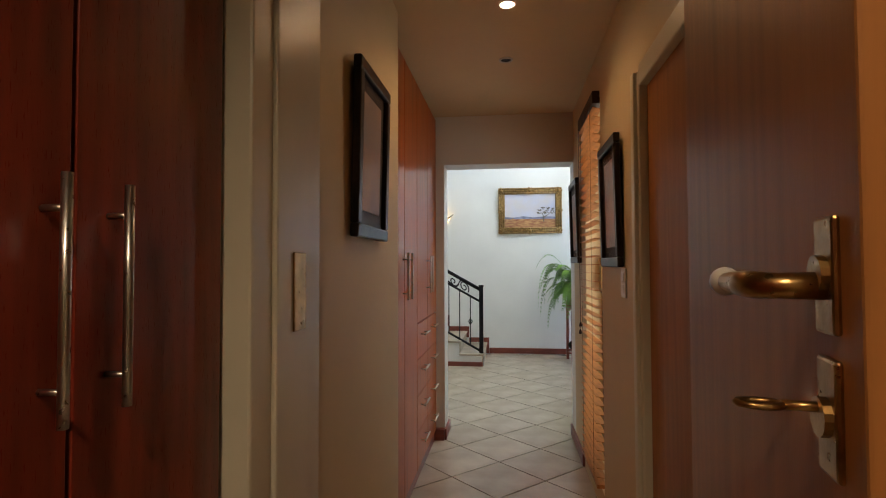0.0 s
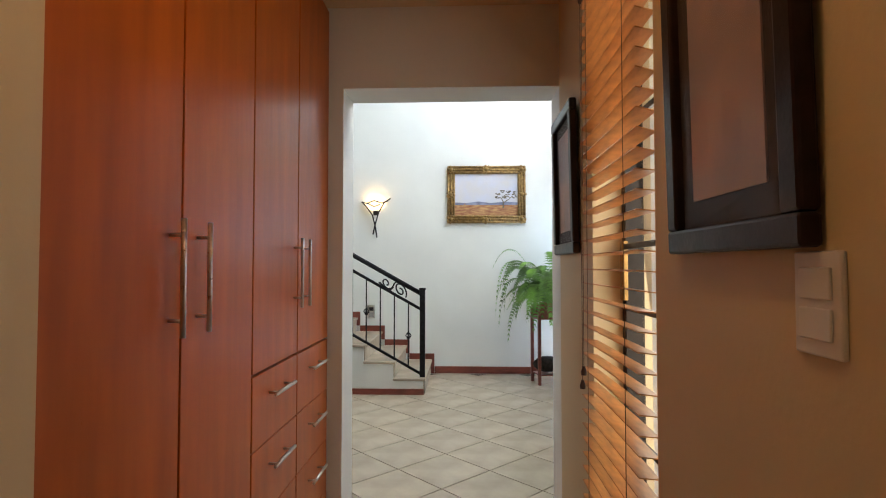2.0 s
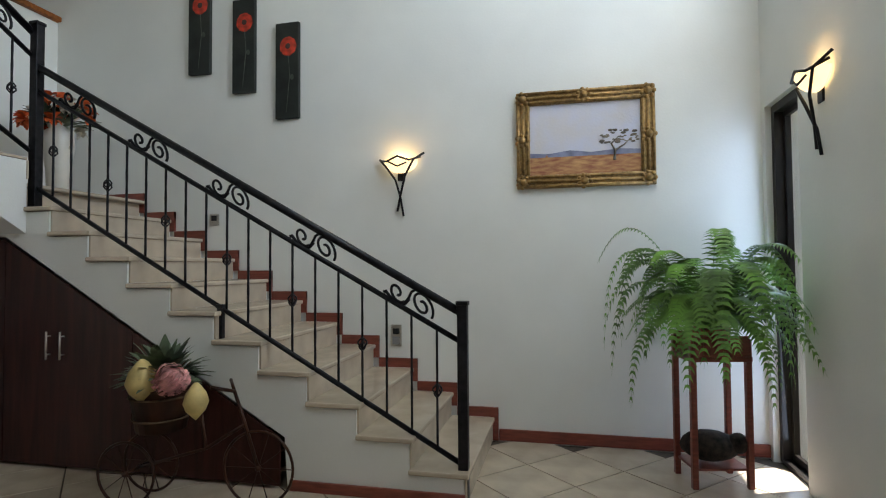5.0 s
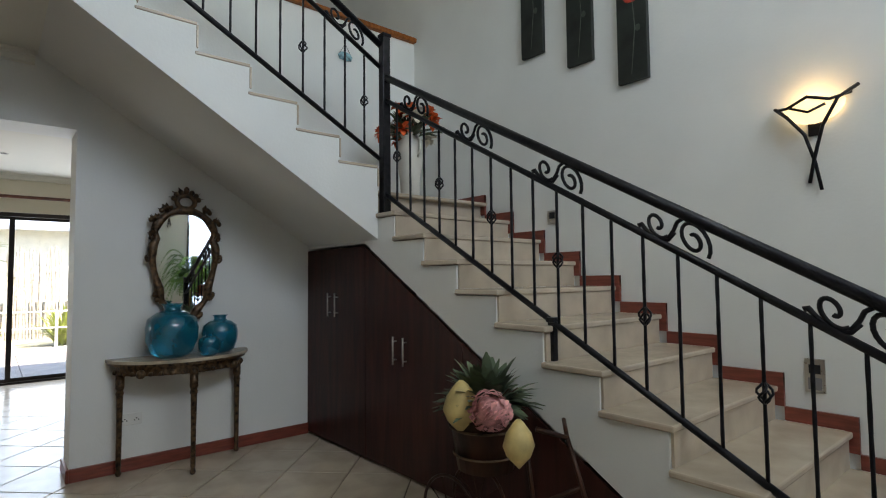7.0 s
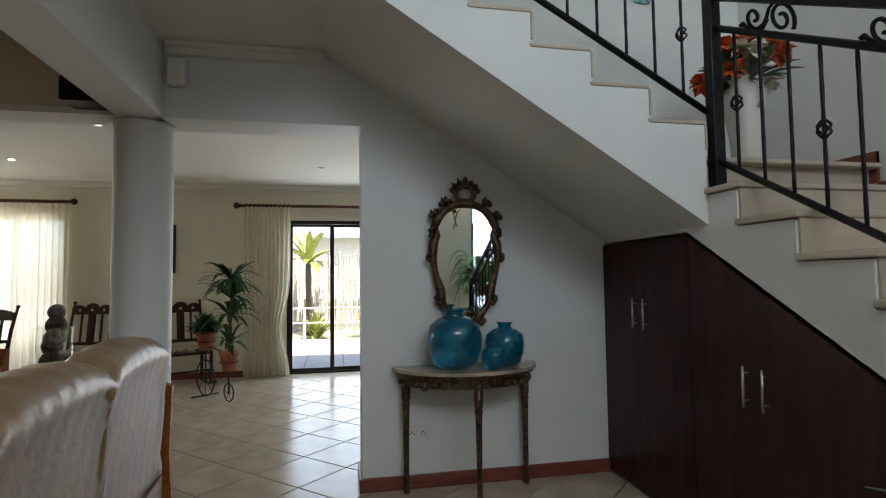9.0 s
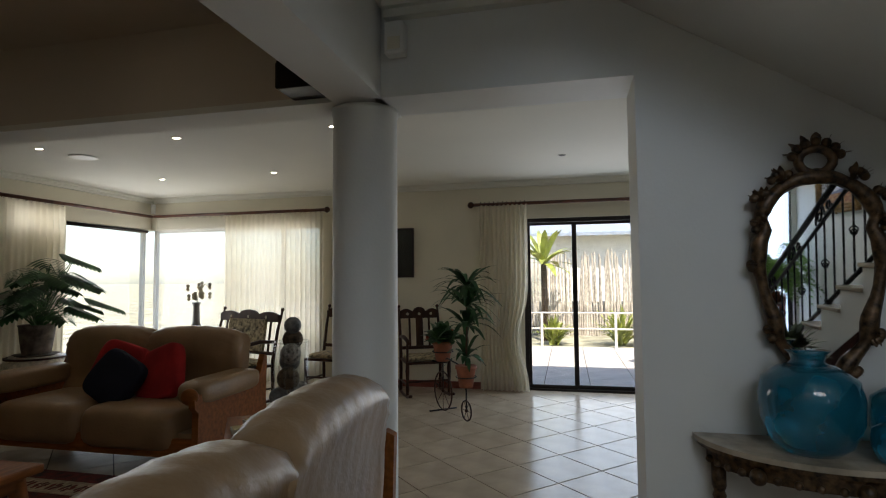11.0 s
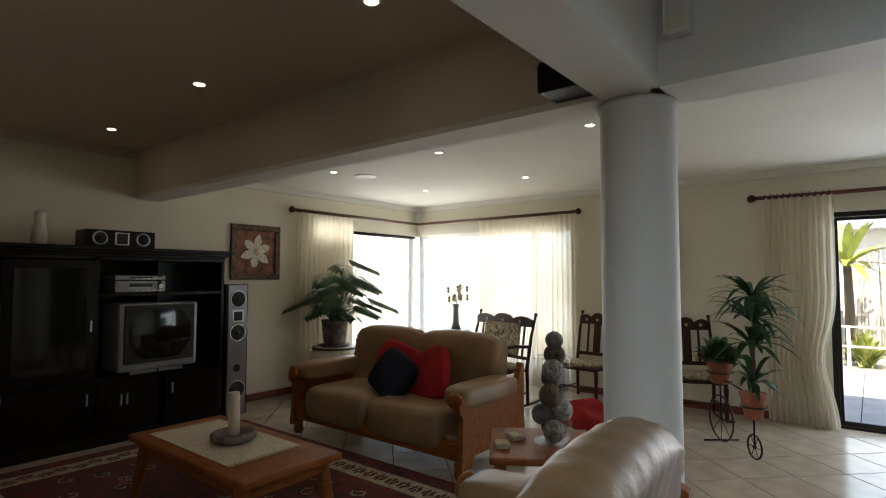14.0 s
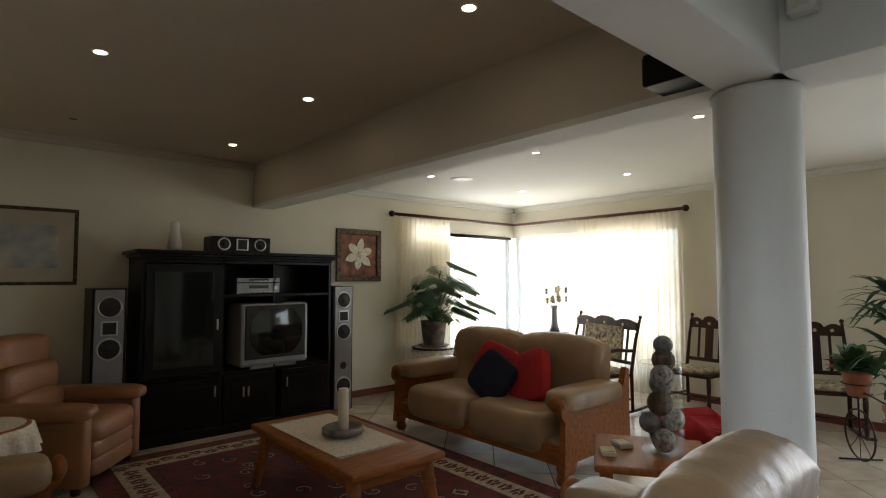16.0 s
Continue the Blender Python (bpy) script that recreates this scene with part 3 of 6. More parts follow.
def window(name, label, axis, at, a0, a1, z0_, z1_, bars=(), finish=None):
    root = tagged(new(name), label, "window", kind="structure")
    def bx(bm, a, b, c, d, t):
        return box(bm, at - t, at + t, a, b, c, d) if axis == "x" else box(bm, a, b, at - t, at + t, c, d)
    bm = bmesh.new()
    bx(bm, a0, a0 + 0.045, z0_, z1_, 0.03), bx(bm, a1 - 0.045, a1, z0_, z1_, 0.03), bx(bm, a0 + 0.045, a1 - 0.045, z0_, z0_ + 0.045, 0.03), bx(bm, a0 + 0.045, a1 - 0.045, z1_ - 0.045, z1_, 0.03)
    part("window_frame", bm, finish or ALU, root)
    for a in bars:
        part("mullion", bx(bmesh.new(), a - 0.02, a + 0.02, z0_ + 0.045, z1_ - 0.045, 0.025), ALU, root)
    g = part("pane", bx(bmesh.new(), a0 + 0.04, a1 - 0.04, z0_ + 0.04, z1_ - 0.04, 0.003), GLASS, root)
    g.visible_shadow = False
    return root


window("window_corner_side", "large aluminium corner window with white daylight", "y", TVY - 0.1, FX + 0.02, -7.35, 0.22, 2.16, (), PLAST)
wb = window("window_corner_garden", "large aluminium corner window behind net curtains", "x", FX - 0.1, TVY, 2.62, 0.22, 2.16, (2.02,), PLAST)
for i in range(14):
    part("burglar_bar", B(FX - 0.075, FX - 0.065, 2.04, 2.57, 0.35 + 0.13 * i, 0.36 + 0.13 * i), ALU, wb)
part("burglar_bar", B(FX - 0.08, FX - 0.07, 2.30, 2.31, 0.27, 2.11), ALU, wb)
wc = window("window_corridor", "tall corridor window with dark frame behind a blind", "x", CX1 + 0.13, 3.56, 4.17, 0.12, 2.30, (3.66,))
for z in (1.40, 1.20, 0.80, 1.80):
    part("burglar_bar", B(CX1 + 0.085, CX1 + 0.095, 3.60, 4.13, z - 0.009, z + 0.009), ALU, wc)
part("stay_handle", B(CX1 + 0.08, CX1 + 0.10, 4.10, 4.13, 1.22, 1.42, bevel=0.004), BRASS, wc)
window("window_hall_high", "high window lighting the stairwell", "x", 1.65, 5.6, 8.4, 3.4, 4.8, (7.0,))

# ---- outside ----
# Unseen slabs, added to keep direct sun out of the hall and corridor.
solid("roof_eave", B(1.75, 2.95, 4.5, 9.6, 5.0, 5.12), CEIL, "unseen slab added to keep sun off the high hall window", "roof", "structure")
solid("roof_porch", B(1.75, 2.95, 4.9, 9.6, 2.62, 2.72), CEIL, "unseen slab added to keep sun off the hall door", "roof", "structure")
solid("roof_eave_corridor", B(0.75, 2.0, 1.6, 4.8, 2.6, 2.7), CEIL, "unseen slab added to keep sun off the corridor window", "roof", "structure")
solid("ground", B(-400, 300, -400, 300, -0.30, -0.16), GRASSM, "dry grass garden ground reaching far off", "ground", "structure")
patio = solid("pavement_patio", B(-13.4, FX - 0.2, -2.0, 10.5, -0.16, -0.035), GROUT, "pale tiled patio", "patio", "structure")
me_p = mesh_of("tile", B(0, 0.59, 0, 0.59, 0, 0.02, bevel=0.003), PATIO)
for i in range(7):
    for j in range(12):
        o = new("tile", me_p)
        o.matrix_basis = pose(-13.35 + 0.6 * i, 3.2 + 0.6 * j, -0.035)
        o.parent = patio
solid("pavement_corridor_side", B(0.76, 6.0, 1.62, 4.78, -0.16, -0.02), PATIO, "pale paving beside the house", "paving", "structure")
solid("garden_wall_side", B(3.2, 3.4, -2, 14, -0.16, 2.3), HOUSEW, "cream garden wall beside the house", "garden wall", "structure")

# ---- corridor ----
def bar_handle(parent, x, y, z, length=0.25, out=(1, 0), vertical=True):
    bm = bmesh.new()
    px, py = x + 0.032 * out[0], y + 0.032 * out[1]
    e = (0, 0, length / 2) if vertical else (-out[1] * length / 2, out[0] * length / 2, 0)
    tube(bm, [(px - e[0], py - e[1], z - e[2]), (px + e[0], py + e[1], z + e[2])], 0.0065, 8)
    for k in (-0.72, 0.72):
        tube(bm, [(x + e[0] * k, y + e[1] * k, z + e[2] * k), (px + e[0] * k, py + e[1] * k, z + e[2] * k)], 0.0045, 6)
    return part("handle", bm, STEEL, parent, "brushed steel bar handle", True)


FXC = -0.535
lin = thing("linen_cupboard", "tall glossy cherry-veneer built-in linen cupboard", "cupboard")
part("body", B(-0.88, FXC - 0.024, 3.01, 4.79, 0.0, 2.56), CHERRY2, lin)
part("plinth", B(FXC - 0.022, FXC - 0.012, 3.01, 4.79, 0.0, 0.07), SKIRT, lin)
dd = [(3.02, 3.485, 0.08, 2.54), (3.49, 3.895, 0.08, 2.54), (3.90, 4.33, 1.005, 2.54), (4.335, 4.78, 1.005, 2.54)]
for i, (a, b, c, d) in enumerate(dd):
    o = part("door", B(FXC - 0.02, FXC, a, b - 0.003, c, d, bevel=0.002), CHERRY, lin)
    hy = {0: 3.435, 1: 3.555, 2: 4.285, 3: 4.385}[i]
    bar_handle(o, FXC, hy, 1.31, 0.26)
for y0_, y1_ in ((3.90, 4.33), (4.335, 4.78)):
    for j in range(4):
        za = 0.08 + 0.23 * j
        o = part("drawer", B(FXC - 0.02, FXC, y0_, y1_ - 0.003, za, za + 0.226, bevel=0.002), CHERRY, lin)
        bar_handle(o, FXC, (y0_ + y1_) / 2, za + 0.15, 0.20, vertical=False)

war = thing("bedroom_wardrobe", "dark red cherry wardrobe with steel bar handles", "wardrobe")
part("body", B(-1.1, -0.525, -0.6, 1.51, 0, 2.55), CHERRY2, war)
for a, b, hy in ((0.66, 1.155, 1.11), (1.16, 1.51, 1.215), (0.2, 0.655, 0.3), (-0.5, 0.195, 0.15)):
    o = part("door", B(-0.522, -0.502, a, b - 0.004, 0.08, 2.52, bevel=0.002), CHERRY2, war)
    bar_handle(o, -0.502, hy, 1.33, 0.30)


def door_frame(name, boxes, label="cream painted door frame"):
    bm = bmesh.new()
    for b in boxes:
        box(bm, *b, bevel=0.006)
    return solid(name, bm, WHITEP, label, "door frame", "structure")


door_frame("door_frame_bedroom", [(CX0 - 0.10, CX0 + 0.02, 1.525, 1.62, 0, 2.12), (CX0 - 0.06, CX0 + 0.03, 1.62, 1.80, 0, 2.12), (CX0 - 0.08, CX0 + 0.014, 1.80, 1.92, 0, 2.12), (0.53, 0.62, 0.2, 1.66, 0, 2.12), (0.455, 0.548, 1.665, 1.74, 0, 2.12),
                                  (CX0 - 0.10, 0.62, 1.52, 1.80, 2.12, 2.22)])
solid("strike_plate", B(CX0 + 0.03, CX0 + 0.035, 1.70, 1.77, 1.22, 1.40, bevel=0.002), BRASS, "aged brass strike plate in the door frame", "strike plate")
door_frame("door_frame_corridor", [(CX1 - 0.02, CX1 + 0.06, 2.60, 2.70, 0, 2.10), (CX1 - 0.035, CX1 + 0.06, 2.625, 2.675, 0, 2.10), (CX1 - 0.02, CX1 + 0.06, 1.72, 1.82, 0, 2.10), (CX1 - 0.02, CX1 + 0.06, 1.82, 2.60, 2.04, 2.12)])
solid("door_corridor_side", B(CX1 + 0.01, CX1 + 0.05, 1.82, 2.60, 0.005, 2.04, bevel=0.004), DOORW, "closed tan wooden door in the corridor", "door", "structure")

bd = tagged(new("door_bedroom"), "open brown wooden door with brass lever handle", "door", kind="structure")
bd.matrix_basis = pose(0.43, 1.69, 0, 0, 0, -100)
part("leaf", B(0, 0.782, -0.02, 0.02, 0.006, 2.05, bevel=0.003), DOORW, bd)
for zz in (1.36, 1.255):
    bm = B(0.712, 0.75, -0.026, -0.02, zz - 0.044, zz + 0.044, bevel=0.003)
    tube(bm, [(0.731, -0.022, zz), (0.731, -0.032, zz)], 0.015, 16)
    part("escutcheon", bm, BRASS, bd, "aged brass plate")
bm = tube(bmesh.new(), [(0.731, -0.02, 1.352), (0.731, -0.055, 1.352), (0.722, -0.066, 1.352), (0.70, -0.07, 1.352), (0.63, -0.07, 1.352)], [0.011, 0.010, 0.011, 0.0115, 0.009], 12)
lv = part("lever", bm, BRASS, bd, "brass lever with a white porcelain knob", True)
part("knob", ball(bmesh.new(), (0.617, -0.07, 1.352), 0.014, 14, 1, 1.2), CERAM, lv, "white porcelain knob", True)
bm = tube(bmesh.new(), [(0.731, -0.02, 1.262), (0.731, -0.055, 1.262)], 0.004, 8)
tube(bm, [(0.731 + 0.010 * math.cos(a * 0.5236), -0.07 + 0.016 * math.sin(a * 0.5236), 1.262) for a in range(12)], 0.003, 6, True)
part("key", bm, BRASS, bd, "brass key in the lock", True)


def framed(name, label, m, w, h, mats, art, border=0.06, depth=0.03, mount=0.05):
    """A framed picture in the plane of local x and z, its front to local -y."""
    root = tagged(new(name), label, "picture")
    root.matrix_basis = m
    for b in ((-w / 2, w / 2, h / 2 - border, h / 2), (-w / 2, w / 2, -h / 2, -h / 2 + border), (-w / 2, -w / 2 + border, -h / 2 + border, h / 2 - border), (w / 2 - border, w / 2, -h / 2 + border, h / 2 - border)):
        part("frame_bar", B(b[0], b[1], -depth, -0.001, b[2], b[3], bevel=0.006), mats[0], root)
    part("mount", B(-w / 2 + border * 0.8, w / 2 - border * 0.8, -depth * 0.4, -0.002, -h / 2 + border * 0.8, h / 2 - border * 0.8), mats[1], root)
    part("print", B(-w / 2 + border + mount, w / 2 - border - mount, -depth * 0.4 - 0.003, -depth * 0.4, -h / 2 + border + mount, h / 2 - border - mount), art, root)
    g = part("pane", B(-w / 2 + border * 0.9, w / 2 - border * 0.9, -depth * 0.55 - 0.001, -depth * 0.55, -h / 2 + border * 0.9, h / 2 - border * 0.9), PICG, root)
    g.visible_shadow = False
    return root


PRINT = mat("faded_figure_print", (0.40, 0.24, 0.17), 0.6, vary=0.4, scale=3.5, bump=0, second=(0.22, 0.21, 0.25))
MOUNT = mat("dark_mount", (0.055, 0.035, 0.03), 0.8, vary=0.2, scale=20, bump=0)
WATERC = mat("watercolour_print", (0.50, 0.46, 0.36), 0.7, vary=0.2, scale=5, bump=0, second=(0.16, 0.22, 0.26))
PALEM = mat("pale_mount", (0.52, 0.45, 0.33), 0.8, vary=0.05, bump=0)
for nm, m in (("framed_print", pose(CX1 - 0.008, 3.185, 1.66, 1.2, 0, -90)), ("framed_print", pose(CX1 - 0.008, 4.565, 1.685, 1.2, 0, -90)), ("framed_print", pose(CX0 + 0.008, 2.435, 1.765, 1.2, 0, 90))):
    framed(nm, "tall dark-framed print of draped shapes on the corridor wall", m, 0.43, 0.60, (FRAMEW, MOUNT), PRINT, 0.045, 0.03, 0.05)["group"] = "corridor prints"

# wooden venetian blind
vb = thing("venetian_blind", "orange-brown wooden venetian blind over the corridor window", "blind")
part("head_rail", B(CX1 - 0.04, CX1 + 0.02, 3.57, 4.20, 2.27, 2.34, bevel=0.004), DARKW, vb, "dark wooden head rail")
sl = bmesh.new()
box(sl, -0.025, 0.025, 3.58, 4.19, -0.0015, 0.0015)
me_s = mesh_of("slat", sl, BLIND)
for i in range(43):
    o = new("slat", me_s)
    o.matrix_basis = pose(CX1 - 0.012, 0, 2.245 - 0.0485 * i, 0, (14 if i < 14 else 5) + 1.5 * math.sin(i * 2.3), 0)
    o.parent = vb
for y in (3.68, 4.09):
    part("ladder_cord", tube(bmesh.new(), [(CX1 - 0.038, y, 2.27), (CX1 - 0.038, y, 0.17)], 0.0012, 4), STEM, vb)
part("bottom_rail", B(CX1 - 0.037, CX1 + 0.013, 3.58, 4.19, 0.15, 0.17), BLIND, vb)
for dy, zb in ((4.14, 0.95), (4.12, 1.0)):
    cord = part("pull_cord", tube(bmesh.new(), [(CX1 - 0.045, dy, 2.27), (CX1 - 0.045, dy, zb)], 0.0015, 4), STEM, vb)
    part("cord_tassel", lathe(bmesh.new(), [(0.004, 0.03), (0.010, 0.01), (0.009, 0.0)], (CX1 - 0.045, dy, zb - 0.03), 10), DARKW, cord)
sw = thing("light_switch", "white plastic triple light switch on the wall", "switch", CX1, 2.98, 1.29)
part("plate", B(-0.008, 0, -0.045, 0.045, -0.065, 0.065, bevel=0.003), PLAST, sw)
for i in range(2):
    part("rocker", B(-0.012, -0.008, -0.03, 0.03, -0.045 + 0.05 * i, -0.005 + 0.05 * i, bevel=0.002), PLAST, sw)


def downlight(x, y, z, lit=True, energy=0.0, cone=110, colour=WARM):
    root = thing("downlight", "round recessed ceiling downlight, lit" if lit else "round recessed ceiling downlight, unlit", "downlight", x, y, z, group="downlights")
    bm = bmesh.new()
    n = 20
    tube(bm, [(0.036 * math.cos(2 * math.pi * k / n), 0.036 * math.sin(2 * math.pi * k / n), -0.002) for k in range(n)], 0.006, 6, True)
    part("trim_ring", bm, STEEL if not lit else PLAST, root, "", True)
    part("bulb", lathe(bmesh.new(), [(0.029, -0.003), (0.029, -0.0015)], (0, 0, 0), 16), BULB if lit else CONE, root)
    if energy:
        lamp("downlight_lamp", "SPOT", pose(x, y, z - 0.03), energy, colour, cone=cone)


downlight(0.045, 2.98, 2.57, True, 2.6, 155)
downlight(0.035, 3.65, 2.57, False)
# Unseen lamp added for the bedroom's daylight, built as a lit downlight.
downlight(-0.08, -0.1, 2.57, True, 17, 150, (1.0, 0.76, 0.50))
for x, y in ((-2.58, 2.25), (-3.8, 3.96), (-3.83, 2.29), (-3.89, 0.64)):
    downlight(x, y, 2.755, True, 0.6, 120, (1, 0.78, 0.5))
downlight(-2.64, 0.64, 2.755, False)
for x, y in ((-5.89, 4.12), (-5.87, 2.68), (-7.42, 2.69), (-5.87, 1.21), (-7.42, 1.2)):
    downlight(x, y, 2.62, True, 0.8, 120, (1, 0.8, 0.55))
downlight(-7.4, 5.9, 2.62, False)
sm = thing("ceiling_speaker", "flat white round grille in the sunroom ceiling", "ceiling speaker", -6.24, 1.31, 2.62)
part("grille", lathe(bmesh.new(), [(0.10, -0.012), (0.12, -0.008), (0.125, 0)], (0, 0, 0), 24), PLAST, sm)


# ---- hall ----
def wall_sconce(x, y, z, rz):
    root = thing("wall_sconce", "wrought-iron wall sconce with glowing alabaster bowl", "wall lamp", x, y, z, rz, "wall sconces")
    bm = bmesh.new()
    n = 16
    rows = []
    for i in range(6):
        f = i / 5
        r, zz = 0.135 * math.sin(f * math.pi / 2), -0.10 + 0.10 * (1 - math.cos(f * math.pi / 2))
        rows.append([bm.verts.new((r * math.cos(math.pi * k / n), -0.012 - 0.8 * r * math.sin(math.pi * k / n), zz)) for k in range(n + 1)])
    for a, b in zip(rows, rows[1:]):
        for k in range(n):
            bm.faces.new((a[k], a[k + 1], b[k + 1], b[k]))
    bmesh.ops.remove_doubles(bm, verts=bm.verts, dist=0.0005)
    part("bowl", bm, SHADEG, root, "glowing alabaster glass bowl", True)
    for pth, r in (([(-0.16, -0.02, 0.005), (-0.09, -0.11, -0.02), (0.0, -0.125, 0.015), (0.09, -0.11, -0.015), (0.16, -0.03, 0.02)], 0.008),
                   ([(-0.17, -0.03, 0.01), (-0.10, -0.08, -0.06), (-0.03, -0.07, -0.16), (0.0, -0.03, -0.30), (0.02, -0.02, -0.44)], 0.009),
                   ([(0.19, -0.03, 0.05), (0.12, -0.09, -0.01), (0.05, -0.08, -0.13), (0.0, -0.04, -0.28), (-0.03, -0.02, -0.40)], 0.009),
                   ([(-0.08, -0.10, -0.02), (0.0, -0.115, -0.06), (0.07, -0.10, -0.03)], 0.007)):
        part("iron_arm", tube(bmesh.new(), pth, r, 6), IRON, root, "", True)
    part("back_plate", B(-0.03, 0.03, -0.012, 0, -0.16, -0.04, bevel=0.003), IRON, root)
    m = pose(x, y, z, 0, 0, rz) @ pose(0, -0.07, 0.03)
    lamp("sconce_lamp", "POINT", m, 0.3, (1.0, 0.66, 0.28), r=0.04)


wall_sconce(-1.02, HY, 2.13, 0)
wall_sconce(1.55, 8.12, 2.30, -90)

SKYP = mat("painted_sky", (0.50, 0.52, 0.66), 0.6, vary=0.15, scale=5, bump=0.3, fine=60, second=(0.62, 0.58, 0.58))
VELD = mat("painted_veld", (0.42, 0.24, 0.10), 0.6, vary=0.4, scale=12, bump=0.3, fine=60, second=(0.28, 0.09, 0.05), stretch=(1, 1, 4))
HILL = mat("painted_hill", (0.24, 0.26, 0.40), 0.6, vary=0.2, scale=12, bump=0.3)
PTREE = mat("painted_tree", (0.17, 0.14, 0.11), 0.6, vary=0.3, scale=20, bump=0.3)
lp = tagged(new("landscape_painting"), "savanna landscape painting in an ornate gilt frame", "painting")
lp.matrix_basis = pose(0.375, HY - 0.002, 2.225)
W, H_ = 0.98, 0.72
for x0_, x1_, z0_, z1_ in ((-W / 2, W / 2, H_ / 2 - 0.10, H_ / 2), (-W / 2, W / 2, -H_ / 2, -H_ / 2 + 0.10), (-W / 2, -W / 2 + 0.10, -H_ / 2 + 0.10, H_ / 2 - 0.10), (W / 2 - 0.10, W / 2, -H_ / 2 + 0.10, H_ / 2 - 0.10)):
    bm = B(x0_, x1_, -0.03, 0, z0_, z1_, bevel=0.006)
    f = part("frame_bar", bm, GILT, lp)
    hor = (x1_ - x0_) > (z1_ - z0_)
    mb = bmesh.new()
    cx_, cz_ = (x0_ + x1_) / 2, (z0_ + z1_) / 2
    for off, rr in ((0.036, 0.013), (-0.034, 0.010), (0.0, 0.012)):
        s = math.copysign(off, cz_ if hor else cx_) if off > 0 else -math.copysign(-off, cz_ if hor else cx_)
        if hor:
            tube(mb, [(x0_ + 0.012, -0.034, cz_ + s), (x1_ - 0.012, -0.034, cz_ + s)], rr, 8)
        else:
            tube(mb, [(cx_ + s, -0.034, z0_ + 0.0), (cx_ + s, -0.034, z1_ - 0.0)], rr, 8)
    part("moulding", mb, GILT, f, "", True)
for cx_, cz_ in [(sx * (W / 2 - 0.05), sz * (H_ / 2 - 0.05)) for sx in (-1, 1) for sz in (-1, 1)] + [(0, H_ / 2 - 0.045), (0, -H_ / 2 + 0.045), (-W / 2 + 0.045, 0), (W / 2 - 0.045, 0)]:
    bm = ball(bmesh.new(), (cx_, -0.035, cz_), 0.03, 10, 1.0)
    for q in range(7):
        ball(bm, (cx_ + 0.042 * math.cos(q * 0.9), -0.032, cz_ + 0.042 * math.sin(q * 0.9)), 0.017, 8)
    part("corner_ornament", bm, GILT, lp, "carved gilt ornament", True)
part("canvas", B(-W / 2 + 0.09, W / 2 - 0.09, -0.012, -0.004, -0.13, H_ / 2 - 0.09), SKYP, lp, "hazy blue painted sky")
part("painted_ground", B(-W / 2 + 0.09, W / 2 - 0.09, -0.014, -0.004, -H_ / 2 + 0.09, -0.13), VELD, lp)
part("painted_hill", prism(bmesh.new(), [(-0.4, -0.13), (0.4, -0.13), (0.4, -0.10), (0.25, -0.09), (0.05, -0.105), (-0.1, -0.085), (-0.25, -0.105), (-0.4, -0.095)], -0.0155, -0.0125), HILL, lp)
bm = bmesh.new()
tube(bm, [(0.21, -0.016, -0.17), (0.215, -0.016, -0.10), (0.19, -0.016, -0.05), (0.24, -0.016, 0.0)], [0.010, 0.008, 0.006, 0.003], 5)
tube(bm, [(0.215, -0.016, -0.10), (0.28, -0.016, -0.06), (0.32, -0.016, -0.02)], [0.007, 0.005, 0.003], 5)
random.seed(4)
for i in range(40):
    ball(bm, (0.25 + random.uniform(-0.14, 0.12), -0.0155, 0.02 + random.uniform(-0.07, 0.03)), random.uniform(0.006, 0.014), 6, 0.7, 1.5, 0.15)
part("painted_tree", bm, PTREE, lp)
part("painted_mound", prism(bmesh.new(), [(-0.30, -0.19), (-0.24, -0.19), (-0.255, -0.14), (-0.268, -0.11), (-0.285, -0.14)], -0.0165, -0.0135), VELD, lp)

# poppy canvases
POPB = mat("dark_canvas_paint", (0.018, 0.022, 0.018), 0.5, vary=0.4, scale=5, bump=0.2)
POPR = mat("poppy_paint", (0.62, 0.05, 0.02), 0.5, vary=0.3, scale=20, bump=0.2)
POPS = mat("stem_paint", (0.10, 0.12, 0.09), 0.5, vary=0.3, scale=20, bump=0.2)
for x, zb, fl in ((-2.83, 2.97, 1), (-2.40, 2.775, 2), (-1.995, 2.53, 0)):
    r = tagged(new("poppy_canvas"), "narrow dark canvas painted with a red poppy", "canvas", "poppy canvases")
    r.matrix_basis = pose(x, HY - 0.002, zb)
    part("canvas", B(-0.105, 0.105, -0.035, 0, 0, 0.80, bevel=0.003), POPB, r)
    bm = bmesh.new()
    for q in range(9):
        a = q * 0.698
        ball(bm, (0.035 * math.cos(a) + 0.01, -0.036, 0.60 + 0.04 * math.sin(a)), 0.042, 10, 1.0, 1.0, 0.06)
    p = part("poppy", bm, POPR, r)
    part("poppy_heart", ball(bmesh.new(), (0.01, -0.039, 0.60), 0.024, 10, 1.0, 1.0, 0.1), MOUNT, p)
    part("stem", tube(bmesh.new(), [(0.01, -0.0355, 0.55), (0.025, -0.0355, 0.35), (-0.005, -0.0355, 0.05)], 0.003, 4), POPS, r)
    part("bud", ball(bmesh.new(), (0.045, -0.0355, 0.34), 0.018, 8, 1.3, 1, 0.1), POPS, r)
